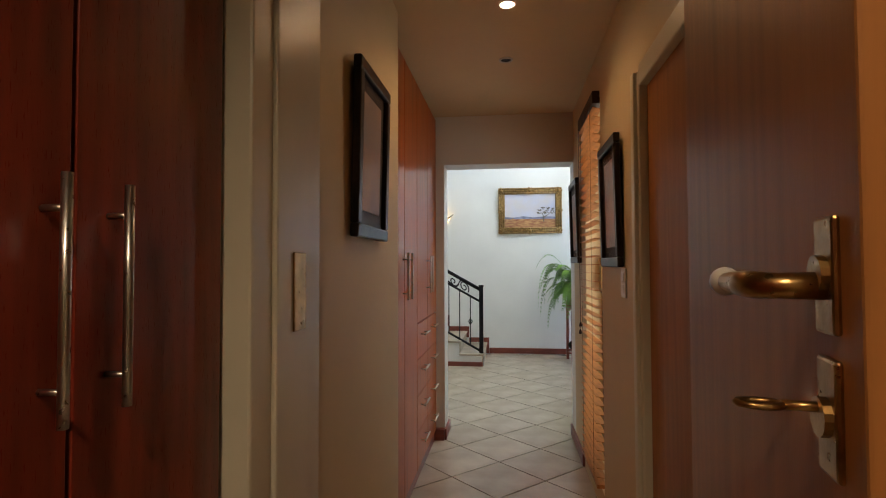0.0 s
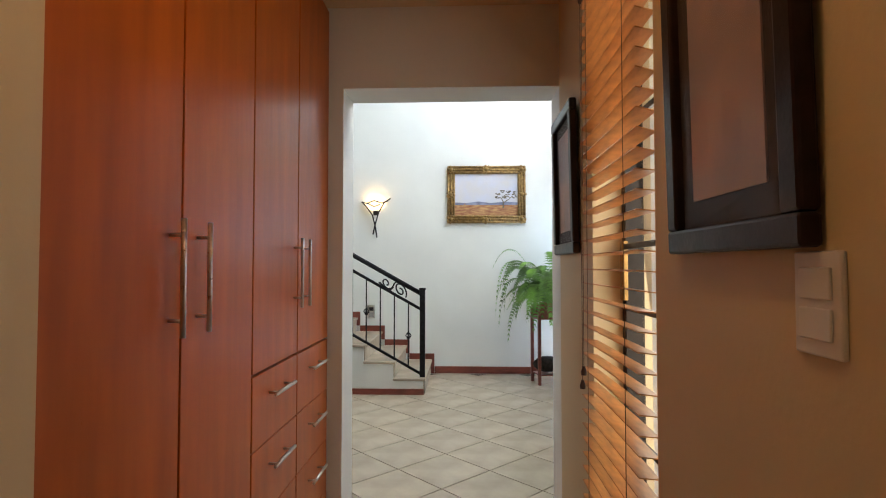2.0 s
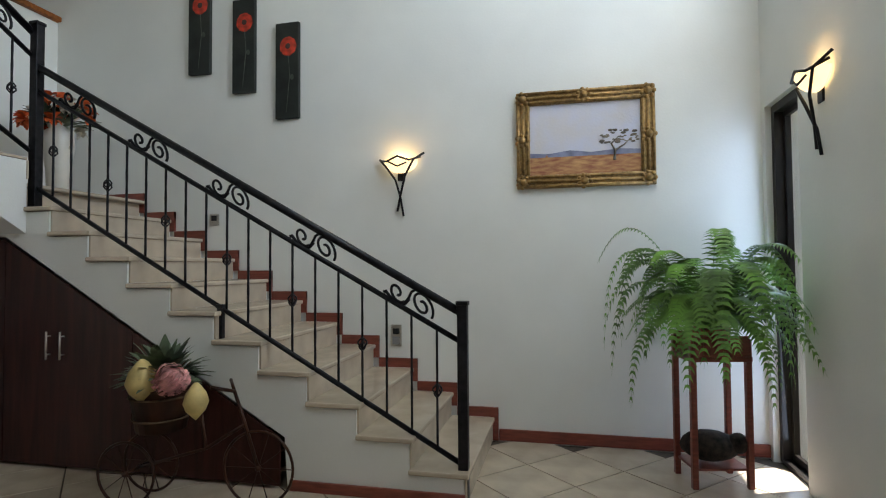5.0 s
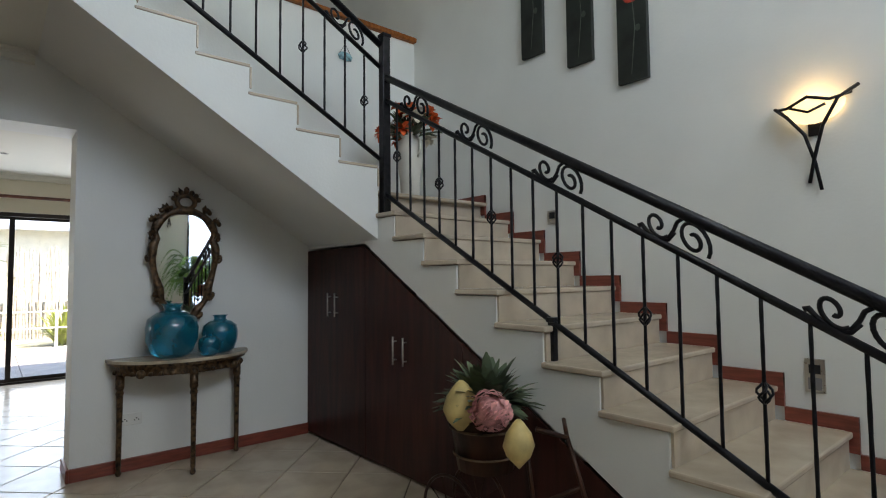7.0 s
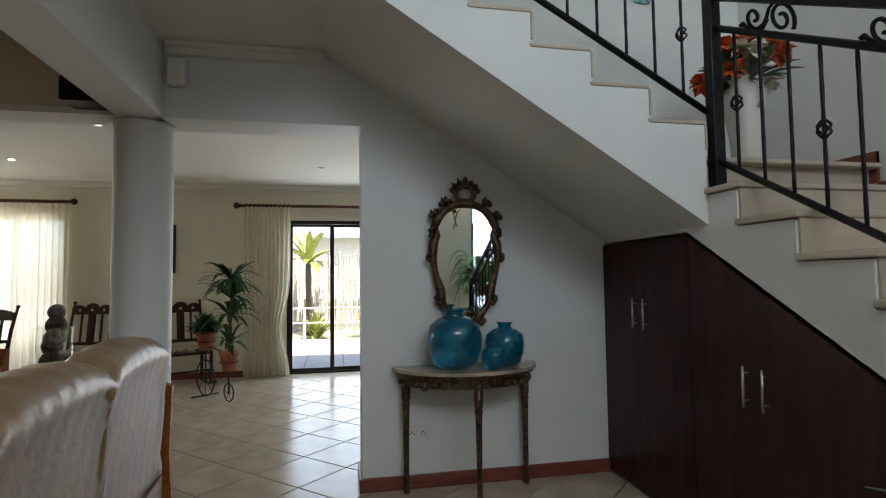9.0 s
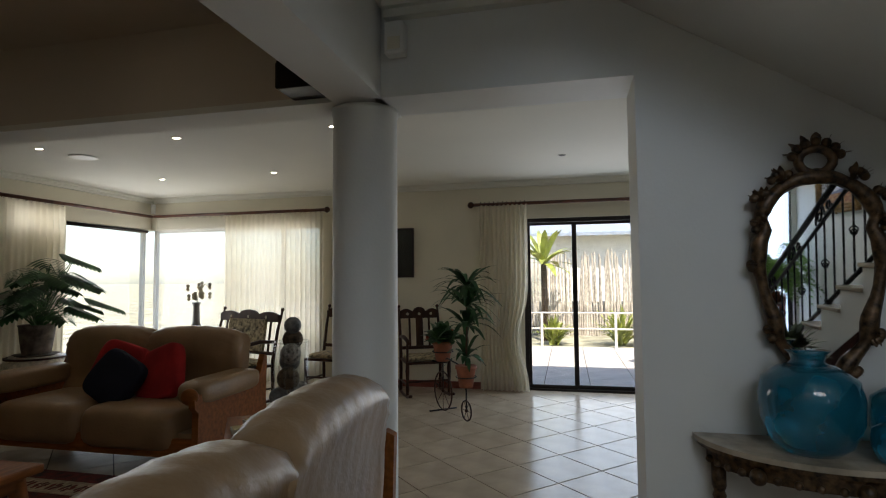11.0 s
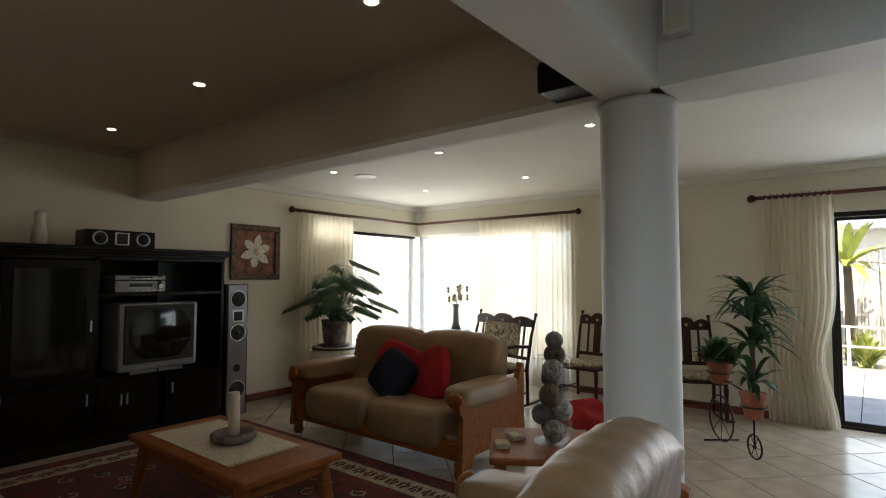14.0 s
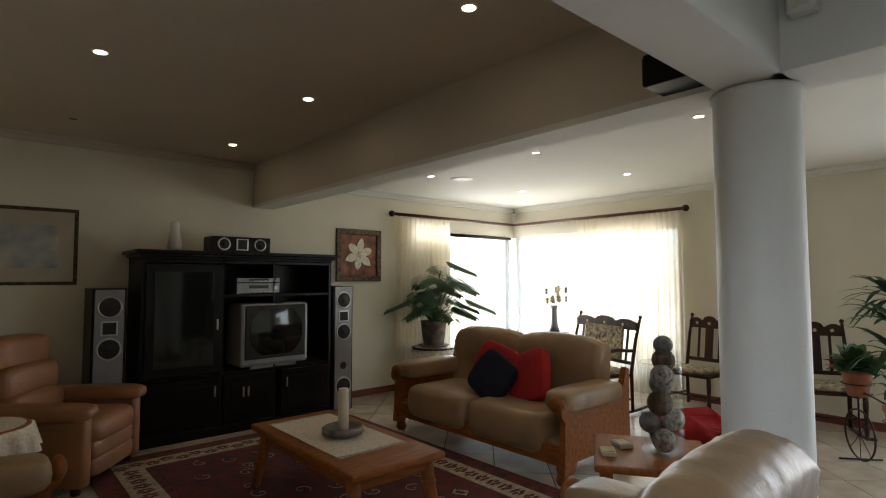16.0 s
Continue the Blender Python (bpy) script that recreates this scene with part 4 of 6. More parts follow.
# stair plates
for x, z, h in ((-1.07, 0.76, 0.17), (-2.69, 1.71, 0.10)):
    r = thing("wall_plate", "steel stair light and socket plate on the wall" if h > 0.12 else "square steel stair light plate on the wall", "wall plate", x, HY - 0.002, z)
    part("plate", B(-0.045, 0.045, -0.008, 0, -h / 2, h / 2, bevel=0.003), STEEL, r)
    part("lens", B(-0.025, 0.025, -0.011, -0.008, -0.01 + (0.02 if h > 0.12 else 0), 0.035 + (0.02 if h > 0.12 else 0)), CONE, r)
    if h > 0.12:
        part("cover", B(-0.03, 0.03, -0.012, -0.008, -0.07, -0.01, bevel=0.002), SILVER, r)


# fern on a plant stand
def fern(x, y, z, n, length, seed, parent, drop=0.6):
    random.seed(seed)
    for i in range(n):
        a = 2 * math.pi * i / n + random.uniform(-0.25, 0.25)
        L = length * random.uniform(0.65, 1.1)
        rise = random.uniform(0.25, 0.95) * L
        fall = random.uniform(0.25, 1.35) * drop * L
        bm = bmesh.new()
        k = 30
        pts_ = []
        for j in range(k + 1):
            f = j / k
            out = L * 0.75 * (f ** 0.85 if fall < 0.5 * L else math.sin(f * 1.5) )
            pts_.append(Vector((x + out * math.cos(a), y + out * math.sin(a), z + rise * 2.4 * f * (1 - f * 0.6) - fall * 1.25 * f * f * f - (fall * 0.3 * f * f))))
        tube(bm, pts_[::3], [0.0025 * (1 - 0.08 * q) for q in range(len(pts_[::3]))], 4)
        for j in range(2, k):
            d = (pts_[j + 1] - pts_[j]).normalized()
            s = d.cross(Vector((0, 0, 1)))
            s = s.normalized() if s.length > 0.05 else Vector((math.cos(a + 1.57), math.sin(a + 1.57), 0))
            w = 0.075 * math.sin(math.pi * min(0.98, 0.12 + 0.86 * j / k)) ** 0.7
            for sg in (-1, 1):
                q = pts_[j]
                e = q + s * sg * w + d * 0.02 + Vector((0, 0, -0.018))
                v = [bm.verts.new(q - d * 0.007), bm.verts.new(q + s * sg * w * 0.5 - d * 0.001 + Vector((0, 0, 0.004))), bm.verts.new(e), bm.verts.new(q + s * sg * w * 0.5 + d * 0.015), bm.verts.new(q + d * 0.007)]
                bm.faces.new(v)
        part("frond", bm, FERN, parent, "", True)


ps = thing("plant_stand", "dark red-brown wooden plant stand on slim legs", "plant stand", 1.07, 8.50, 0, 12)
for sx in (-1, 1):
    for sy in (-1, 1):
        part("leg", B(sx * 0.16 - 0.017, sx * 0.16 + 0.017, sy * 0.12 - 0.017, sy * 0.12 + 0.017, 0, 0.86, bevel=0.004), SKIRT, ps)
part("tray", B(-0.18, 0.18, -0.14, 0.14, 0.73, 0.76, bevel=0.004), SKIRT, ps)
for sy in (-1, 1):
    part("panel", B(-0.16, 0.16, sy * 0.14 - 0.006, sy * 0.14 + 0.006, 0.76, 0.88, bevel=0.002), SKIRT, ps)
part("shelf", B(-0.16, 0.16, -0.12, 0.12, 0.10, 0.115, bevel=0.003), SKIRT, ps)
fp = thing("potted_fern", "large bright green fern with arching fronds", "fern", 1.07, 8.50, 0.762)
part("pot", lathe(bmesh.new(), [(0.08, 0), (0.11, 0.14), (0.115, 0.15), (0.10, 0.15)]), TERRA, fp, "", True)
fern(0, 0, 0.13, 96, 0.80, 3, fp, 0.5)
# Two plain rounds stand for the lying cat under the plant stand.
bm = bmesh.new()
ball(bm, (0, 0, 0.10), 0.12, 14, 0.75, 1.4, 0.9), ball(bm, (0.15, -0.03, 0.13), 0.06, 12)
tagged(solid("ornament", bm, mat("dark_mottled_tabby", (0.03, 0.022, 0.016), 0.9, vary=0.5, scale=30, bump=0.6), "dark mottled figure of a lying cat, two plain rounds, beneath the plant stand", "ornament", smooth=True)).matrix_basis = pose(1.05, 8.48, 0.116)

# console table, vases, mirror
con = thing("console_table", "half-round gilt console table with marble top", "console table", LX + 0.02, 6.87, 0)
def half_moon(bm, rx, ry, z0_, z1_):
    return prism(bm, [(0.0, -ry)] + [(rx * math.sin(math.pi * k / 20), -ry * math.cos(math.pi * k / 20)) for k in range(1, 20)] + [(0.0, ry)], z0_, z1_, "z")
part("top", half_moon(bmesh.new(), 0.37, 0.46, 0.735, 0.755), MARBLE, con, "veined beige marble top")
part("top_edge", half_moon(bmesh.new(), 0.355, 0.445, 0.715, 0.735), GILTD, con)
part("apron", half_moon(bmesh.new(), 0.325, 0.41, 0.655, 0.715), GILTD, con, "carved gilt apron")
for lx, ly in ((0.055, -0.38), (0.34, 0.0), (0.055, 0.38)):
    bm = lathe(bmesh.new(), [(0.013, 0), (0.019, 0.015), (0.012, 0.04), (0.016, 0.05), (0.017, 0.30), (0.021, 0.52), (0.026, 0.53), (0.020, 0.55), (0.027, 0.57), (0.027, 0.655)], (lx, ly, 0), 12)
    part("leg", bm, GILTD, con, "turned fluted gilt leg", True)
bm = bmesh.new()
for k in range(1, 20):
    a = math.pi * k / 20
    ball(bm, (0.33 * math.sin(a), -0.415 * math.cos(a), 0.668), 0.015 if k % 5 else 0.03, 8, 1.0)
tagged(part("carving", bm, GILTD, con, "", True), kind="stuff")
def blue_vase(x, y, s):
    r = thing("glass_vase", "rounded turquoise-blue glass vase on the console", "vase", x, y, 0.7555, group="blue glass vases")
    part("body", lathe(bmesh.new(), [(0.07 * s, 0), (0.10 * s, 0.03 * s), (0.125 * s, 0.10 * s), (0.128 * s, 0.17 * s), (0.118 * s, 0.225 * s), (0.075 * s, 0.262 * s), (0.055 * s, 0.268 * s)], seg=32, sx=1.12, sy=1.12), VASEG, r, "", True)
    part("neck", lathe(bmesh.new(), [(0.058 * s, 0.266 * s), (0.045 * s, 0.28 * s), (0.05 * s, 0.30 * s), (0.062 * s, 0.312 * s)], seg=32), VASEG, r, "", True)
blue_vase(LX + 0.20, 6.77, 1.15), blue_vase(LX + 0.18, 7.09, 0.85), blue_vase(LX + 0.31, 6.98, 0.5)

mr = thing("wall_mirror", "ornate carved bronze-gilt mirror leaning over the console", "mirror", LX + 0.055, 6.88, 1.405)
mr.rotation_mode = "XYZ"
mr.rotation_euler = (0, radians(1.5), 0)
MOUTLINE = [(0.0, 0.335), (0.06, 0.33), (0.115, 0.30), (0.165, 0.245), (0.185, 0.19), (0.165, 0.15), (0.192, 0.10), (0.195, 0.02), (0.178, -0.08), (0.150, -0.17), (0.143, -0.23), (0.125, -0.27), (0.085, -0.315), (0.055, -0.365), (0.0, -0.395)]
def mshape(t, s=1.0):
    t = (t + math.pi / 2) % (2 * math.pi) - math.pi / 2
    side = 1 if t <= math.pi / 2 else -1
    u = (math.pi / 2 - (t if side > 0 else math.pi - t)) / math.pi * (len(MOUTLINE) - 1)
    i = max(0, min(len(MOUTLINE) - 2, int(u)))
    (w0, z0_), (w1, z1_) = MOUTLINE[i], MOUTLINE[i + 1]
    g = u - i
    return (0.0, side * (w0 + (w1 - w0) * g) * s, (z0_ + (z1_ - z0_) * g) * s)
N = 72
bm = bmesh.new()
bm.faces.new([bm.verts.new(mshape(2 * math.pi * k / N)) for k in range(N)])
part("mirror_glass", bm, MIRROR, mr, "silvered mirror glass")
bm = bmesh.new()
tube(bm, [mshape(2 * math.pi * k / N, 1.09) for k in range(N)], [0.026 + 0.006 * math.sin(9 * 2 * math.pi * k / N) for k in range(N)], 8, True)
part("frame", bm, GILTD, mr, "carved bronze-gilt frame", True)
random.seed(9)
def leafscroll(t, s):
    bm = bmesh.new()
    _, py, pz = mshape(t, 1.12)
    for q in range(6):
        a = t + random.uniform(-1.0, 1.0)
        leafblade(bm, (0.008, py, pz), (0.015 + random.uniform(0, 0.02), py + s * math.cos(a), pz + s * math.sin(a)), 0.016, 0.0)
        ball(bm, (0.012, py + s * 0.6 * math.cos(a), pz + s * 0.6 * math.sin(a)), 0.017, 7)
    part("carved_leaf", bm, GILTD, mr, "", True)
for t, s in ((0.5, 0.06), (0.85, 0.07), (1.15, 0.07), (1.99, 0.07), (2.29, 0.07), (2.64, 0.06), (0.0, 0.04), (3.14, 0.04), (3.75, 0.05), (5.67, 0.05), (4.3, 0.05), (5.1, 0.05), (4.71, 0.06)):
    leafscroll(t, s)
bm = bmesh.new()
tube(bm, [(0.0, 0.06 * math.cos(a * 0.4), 0.425 + 0.05 * math.sin(a * 0.4)) for a in range(16)], 0.018, 8, True)
part("crest", bm, GILTD, mr, "pierced carved crest", True)
for q in range(7):
    a = math.pi * (q + 0.5) / 7
    bm = leafblade(bmesh.new(), (0.01, 0.07 * math.cos(a), 0.43 + 0.055 * math.sin(a)), (0.015, 0.125 * math.cos(a), 0.43 + 0.105 * math.sin(a)), 0.02)
    ball(bm, (0.008, 0.085 * math.cos(a), 0.43 + 0.07 * math.sin(a)), 0.019, 8)
    part("crest_leaf", bm, GILTD, mr, "", True)
part("back_board", B(-0.03, -0.01, -0.12, 0.12, -0.28, 0.28), DARKW, mr)
ou = thing("wall_socket", "white double plug socket on the wall", "socket", LX, 6.57, 0.34)
part("plate", B(0, 0.008, -0.07, 0.07, -0.04, 0.04, bevel=0.003), PLAST, ou)
for y in (-0.035, 0.035):
    for q in range(3):
        part("socket_hole", B(0.008, 0.009, y - 0.005 + (q - 1) * 0.012, y + 0.002 + (q - 1) * 0.012, -0.012 + 0.012 * (q == 1), -0.004 + 0.012 * (q == 1)), CONE, ou)

# landing vase with flowers
lv_ = thing("floor_vase", "tall cream ceramic urn on the stair landing", "vase", -3.72, 8.45, top)
part("body", lathe(bmesh.new(), [(0.06, 0), (0.075, 0.02), (0.085, 0.2), (0.115, 0.40), (0.10, 0.50), (0.065, 0.53), (0.085, 0.57), (0.07, 0.57)], seg=28), CERAM, lv_, "", True)
for s in (-1, 1):
    part("handle", tube(bmesh.new(), [(s * 0.08, 0, 0.54), (s * 0.14, 0, 0.50), (s * 0.14, 0, 0.40), (s * 0.10, 0, 0.36)], 0.010, 6), CERAM, lv_, "", True)
def bouquet(name, label, x, y, z, r, flowers, leaves, seed, leafmat, leaf=0.14):
    random.seed(seed)
    root = thing(name, label, "flowers", x, y, z)
    def d():
        v = Vector((random.gauss(0, 1), random.gauss(0, 1), abs(random.gauss(0.5, 0.8))))
        return v.normalized()
    bm = bmesh.new()
    for i in range(leaves):
        v = d() * r * random.uniform(0.7, 1.25)
        leafblade(bm, v * 0.25, v, random.uniform(0.014, 0.028) * leaf / 0.14, 0.02)
    part("foliage", bm, leafmat, root, "", True)
    bm = bmesh.new()
    for i in range(6):
        v = d() * r * 0.8
        tube(bm, [(0, 0, 0), v * 0.5, v], 0.004, 4)
    part("stems", bm, STEM, root)
    for material, n, size in flowers:
        for i in range(n):
            c = d() * r * random.uniform(0.75, 1.0)
            bm = bmesh.new()
            for q in range(16):
                w = Vector((random.gauss(0, 1), random.gauss(0, 1), random.gauss(0, 1))).normalized()
                leafblade(bm, c, c + w * size, size * 0.42, size * 0.12, 3, 0.3)
            part("blossom", bm, material, root, "", True)
    return root
bouquet("flower_arrangement", "red and cream silk flowers in the landing urn", -3.72, 8.45, top + 0.54, 0.25, [(REDP, 11, 0.08), (WHITEPET, 9, 0.075)], 60, 5, GREYLEAF)

# flower cart: a small wooden tricycle planter
fc = thing("flower_tricycle", "dark rusty tricycle planter with a wooden tub", "planter", -1.78, 7.60, 0, 4)
def wheel(cx, cy, r, parent, spokes=10, name="wheel"):
    bm = tube(bmesh.new(), [(cx + r * math.cos(2 * math.pi * k / 32), cy, r + 0.008 + r * math.sin(2 * math.pi * k / 32)) for k in range(32)], 0.008, 6, True)
    w = part(name, bm, DARKW, parent, "", True)
    for q in range(spokes):
        a = 2 * math.pi * q / spokes
        part("spoke", tube(bmesh.new(), [(cx, cy, r + 0.008), (cx + r * math.cos(a), cy, r + 0.008 + r * math.sin(a))], 0.003, 4), DARKW, w)
    part("hub", ball(bmesh.new(), (cx, cy, r + 0.008), 0.018, 8), DARKW, w, "", True)
wheel(0.36, 0, 0.20, fc), wheel(-0.36, -0.10, 0.17, fc), wheel(-0.36, 0.10, 0.17, fc)
for pth in ([(0.36, 0, 0.208), (0.28, 0, 0.45), (0.22, 0, 0.62)], [(0.22, 0, 0.62), (0.14, -0.10, 0.66)], [(0.22, 0, 0.62), (0.14, 0.10, 0.66)], [(0.28, 0, 0.44), (0.05, 0, 0.30), (-0.36, 0, 0.178)], [(-0.36, -0.12, 0.178), (-0.36, 0.12, 0.178)], [(0.05, 0, 0.30), (0.02, 0, 0.5)]):
    part("frame_bar", tube(bmesh.new(), pth, 0.010, 6), DARKW, fc, "", True)
bm = bmesh.new()
part("tub", lathe(bm, [(0.13, 0.40), (0.165, 0.63), (0.17, 0.64), (0.15, 0.64)], (-0.22, 0, 0), 20), DARKW, fc, "dark staved wooden tub", True)
for z in (0.47, 0.59):
    part("hoop", tube(bmesh.new(), [(-0.22 + (0.147 if z < 0.5 else 0.165) * math.cos(2 * math.pi * k / 24), (0.147 if z < 0.5 else 0.165) * math.sin(2 * math.pi * k / 24), z) for k in range(24)], 0.006, 5, True), STEM, fc)
bq = bouquet("flower_tub_arrangement", "silk arrangement with pink hydrangea and grey-green leaves", -2.0, 7.60, 0.645, 0.23, [], 240, 8, GREYLEAF, 0.16)
random.seed(2)
bm = bmesh.new()
for q in range(240):
    w = Vector((random.gauss(0, 1), random.gauss(0, 1), random.gauss(0, 1))).normalized()
    c = Vector((0.17, -0.15, 0.06)) + w * random.uniform(0.072, 0.092)
    s = w.orthogonal().normalized()
    leafblade(bm, c - s * 0.014, c + s * 0.015, 0.011, 0.004, 2)
ball(bm, (0.17, -0.15, 0.06), 0.066, 16)
part("hydrangea", bm, PINK, bq, "pink hydrangea head", True)
for c, r, sx in (((0.0, -0.16, 0.04), 0.085, 1), ((0.30, -0.12, -0.06), 0.07, 0.9)):
    part("gourd", lathe(bmesh.new(), [(0.004, -r * 1.3), (r * 0.75, -r * 0.6), (r, 0), (r * 0.8, r * 0.7), (r * 0.35, r * 1.3), (0.01, r * 1.5)], c, 14, sx), GOURD, bq, "pale yellow gourd", True)
sn = thing("alarm_sensor", "small white motion detector on the beam", "sensor", -4.33, 5.16, 2.52)
part("housing", B(-0.035, 0.035, -0.05, 0.05, -0.08, 0.08, bevel=0.012), PLAST, sn)
part("lens", B(0.034, 0.038, -0.03, 0.03, -0.06, 0.0, bevel=0.001), WHITEP, sn)
vt = thing("beam_speaker", "small dark box speaker fixed under the beam", "speaker", -4.31, 4.70, 2.27)
part("housing", B(-0.08, 0.10, -0.10, 0.11, 0.02, 0.16, bevel=0.006), BLACKW, vt)
part("grille", B(-0.07, 0.09, -0.108, -0.1, 0.03, 0.15), CONE, vt)


# ---- lounge ----
def sofa(x, y, rz, L, name="leather_sofa", label="tan leather sofa with honey-wood frame and rolled back", depth=0.92, h=0.97, cat="sofa"):
    """Faces local -y; back along local +y."""
    root = thing(name, label, cat, x, y, 0, rz)
    n = max(1, round((L - 0.4) / 0.68))
    w = (L - 0.40) / n
    for i in range(n):
        a = -L / 2 + 0.20 + w * i
        part("seat_cushion", cushion(bmesh.new(), a, a + w, -depth / 2 - 0.02, depth / 2 - 0.22, 0.16, 0.475, 0.24), LEATHER, root, "", True)
        bm = bmesh.new()
        rows = []
        prof = [(0.30, 0.10), (0.46, 0.13), (0.60, 0.17), (0.74, 0.15), (0.86, 0.16), (h - 0.03, 0.20), (h, 0.27), (h - 0.02, 0.35), (h - 0.09, 0.40), (h - 0.20, 0.38), (0.5, 0.36), (0.3, 0.34)]
        q0 = [Vector(p) for p in prof]
        prof = []
        for i in range(len(q0)):
            p0, p1, p2, p3 = q0[i - 1], q0[i], q0[(i + 1) % len(q0)], q0[(i + 2) % len(q0)]
            for j in range(4):
                g = j / 4
                v = 0.5 * (2 * p1 + (p2 - p0) * g + (2 * p0 - 5 * p1 + 4 * p2 - p3) * g * g + (3 * p1 - p0 - 3 * p2 + p3) * g ** 3)
                prof.append((v.x, v.y))
        for k in range(25):
            f = k / 24
            e = 1 - abs(2 * f - 1) ** 6
            xx = a - 0.03 + (w + 0.06) * f
            crown = 0.03 * math.sin(math.pi * f)
            rows.append([bm.verts.new((xx, depth / 2 - 0.42 + 0.03 * (1 - e) + py * (0.94 + 0.06 * e) + 0.003 * math.sin(17 * f * 3 + pz * 20) + 0.007 * abs(2 * f - 1) ** 3 * math.sin(pz * 75 + py * 60 + f * 9), 0.30 + (pz - 0.30) * (0.95 + 0.05 * e) + crown * (pz > 0.6) + 0.003 * math.sin(f * 40 + py * 30) + 0.006 * abs(2 * f - 1) ** 3 * math.sin(py * 95 + f * 7))) for pz, py in prof])
        for r0, r1 in zip(rows, rows[1:]):
            for k in range(len(prof)):
                bm.faces.new((r0[k], r0[(k + 1) % len(prof)], r1[(k + 1) % len(prof)], r1[k]))
        bm.faces.new(rows[0]), bm.faces.new(rows[-1][::-1])
        part("back_cushion", bm, LEATHER, root, "", True)
    part("base_rail", B(-L / 2 + 0.06, L / 2 - 0.06, -depth / 2 + 0.03, -depth / 2 + 0.07, 0.13, 0.27, bevel=0.012), PINE, root, "carved honey-wood base rail")
    part("base", B(-L / 2 + 0.10, L / 2 - 0.10, -depth / 2 + 0.07, depth / 2 - 0.06, 0.12, 0.30), LEATHER, root)
    for s in (-1, 1):
        pr = [(-depth / 2, 0.08), (-depth / 2 + 0.12, 0.08), (-depth / 2 + 0.16, 0.16), (depth / 2 - 0.16, 0.16), (depth / 2 - 0.12, 0.06), (depth / 2 - 0.02, 0.06), (depth / 2 - 0.04, 0.40), (depth / 2 - 0.03, 0.74), (depth / 2 - 0.07, 0.76), (depth / 2 - 0.13, 0.61), (-depth / 2 + 0.02, 0.585), (-depth / 2 - 0.025, 0.56), (-depth / 2 - 0.02, 0.50), (-depth / 2 + 0.02, 0.46), (-depth / 2 + 0.015, 0.25)]
        bm = prism(bmesh.new(), pr, s * (L / 2 - 0.05), s * L / 2, "x")
        part("side_panel", bm, PINE, root, "carved honey-wood side panel")
        part("arm_pad", cushion(bmesh.new(), min(s * (L / 2 - 0.22), s * (L / 2 + 0.02)), max(s * (L / 2 - 0.22), s * (L / 2 + 0.02)), -depth / 2 + 0.03, depth / 2 - 0.12, 0.50, 0.665, 0.3), LEATHER, root, "", True)
        part("arm_front", ball(bmesh.new(), (s * (L / 2 - 0.06), -depth / 2 - 0.0, 0.575), 0.06, 14, 1.0, 1.2, 0.6), PINE, root, "turned wooden arm end", True)
        for yy in (-depth / 2 + 0.06, depth / 2 - 0.08):
            part("foot", lathe(bmesh.new(), [(0.035, 0.0), (0.05, 0.03), (0.04, 0.08), (0.05, 0.12)], (s * (L / 2 - 0.06), yy, 0), 12), PINE, root, "", True)
    return root


sofa(-5.72, 2.37, 90, 2.05)
def scatter(name, label, m, material, s=0.45):
    o = thing(name, label, "cushion", group="scatter cushions")
    o.matrix_basis = m
    part("cover", cushion(bmesh.new(), -s / 2, s / 2, -0.06, 0.06, -s / 2, s / 2, 0.33, 12), material, o, "", True)
scatter("scatter_cushion", "red cloth scatter cushion on the sofa", pose(-5.72, 2.30, 0.66, -18, 14, 90), CUSH_R)
scatter("scatter_cushion", "red cloth scatter cushion on the sofa", pose(-5.70, 2.72, 0.64, -20, -20, 84), CUSH_R)
scatter("scatter_cushion", "navy cloth scatter cushion on the sofa", pose(-5.56, 2.42, 0.62, -24, 28, 88), CUSH_B, 0.40)
sofa(-3.10, 4.86, 4, 2.05, label="tan leather sofa seen from its rolled back, honey-wood sides", h=1.02)


def recliner(x, y, rz):
    """Faces local -y, with padded arms and a two-roll footrest."""
    r = thing("leather_recliner", "orange-tan leather recliner with padded arms and high back", "armchair", x, y, 0, rz)
    for sd in (-1, 1):
        part("side_panel", B(min(sd * 0.29, sd * 0.40), max(sd * 0.29, sd * 0.40), -0.42, 0.36, 0.05, 0.53, bevel=0.03), LEATHER2, r, "", True)
        part("arm_pad", cushion(bmesh.new(), min(sd * 0.26, sd * 0.44), max(sd * 0.26, sd * 0.44), -0.46, 0.34, 0.50, 0.62, 0.35), LEATHER2, r, "", True)
        part("foot", lathe(bmesh.new(), [(0.03, 0), (0.035, 0.05)], (sd * 0.34, -0.34, 0), 12), DARKW, r)
        part("foot", lathe(bmesh.new(), [(0.03, 0), (0.035, 0.05)], (sd * 0.34, 0.30, 0), 12), DARKW, r)
    part("seat_cushion", cushion(bmesh.new(), -0.29, 0.29, -0.45, 0.22, 0.30, 0.50, 0.28), LEATHER2, r, "", True)
    for z in (0.08, 0.20):
        part("footrest_roll", cushion(bmesh.new(), -0.285, 0.285, -0.43, -0.28, z, z + 0.15, 0.3), LEATHER2, r, "", True)
    for k, (yy, z0_, z1_, hw) in enumerate(((0.20, 0.42, 0.66, 0.29), (0.26, 0.60, 0.86, 0.31), (0.32, 0.80, 1.06, 0.29))):
        part("back_pillow", cushion(bmesh.new(), -hw, hw, yy - 0.10, yy + 0.14, z0_, z1_, 0.35), LEATHER2, r, "", True)
    part("back_shell", prism(bmesh.new(), [(0.30, 0.10), (0.36, 0.10), (0.48, 0.98), (0.40, 1.0)], -0.27, 0.27, "x"), LEATHER2, r)
    return r


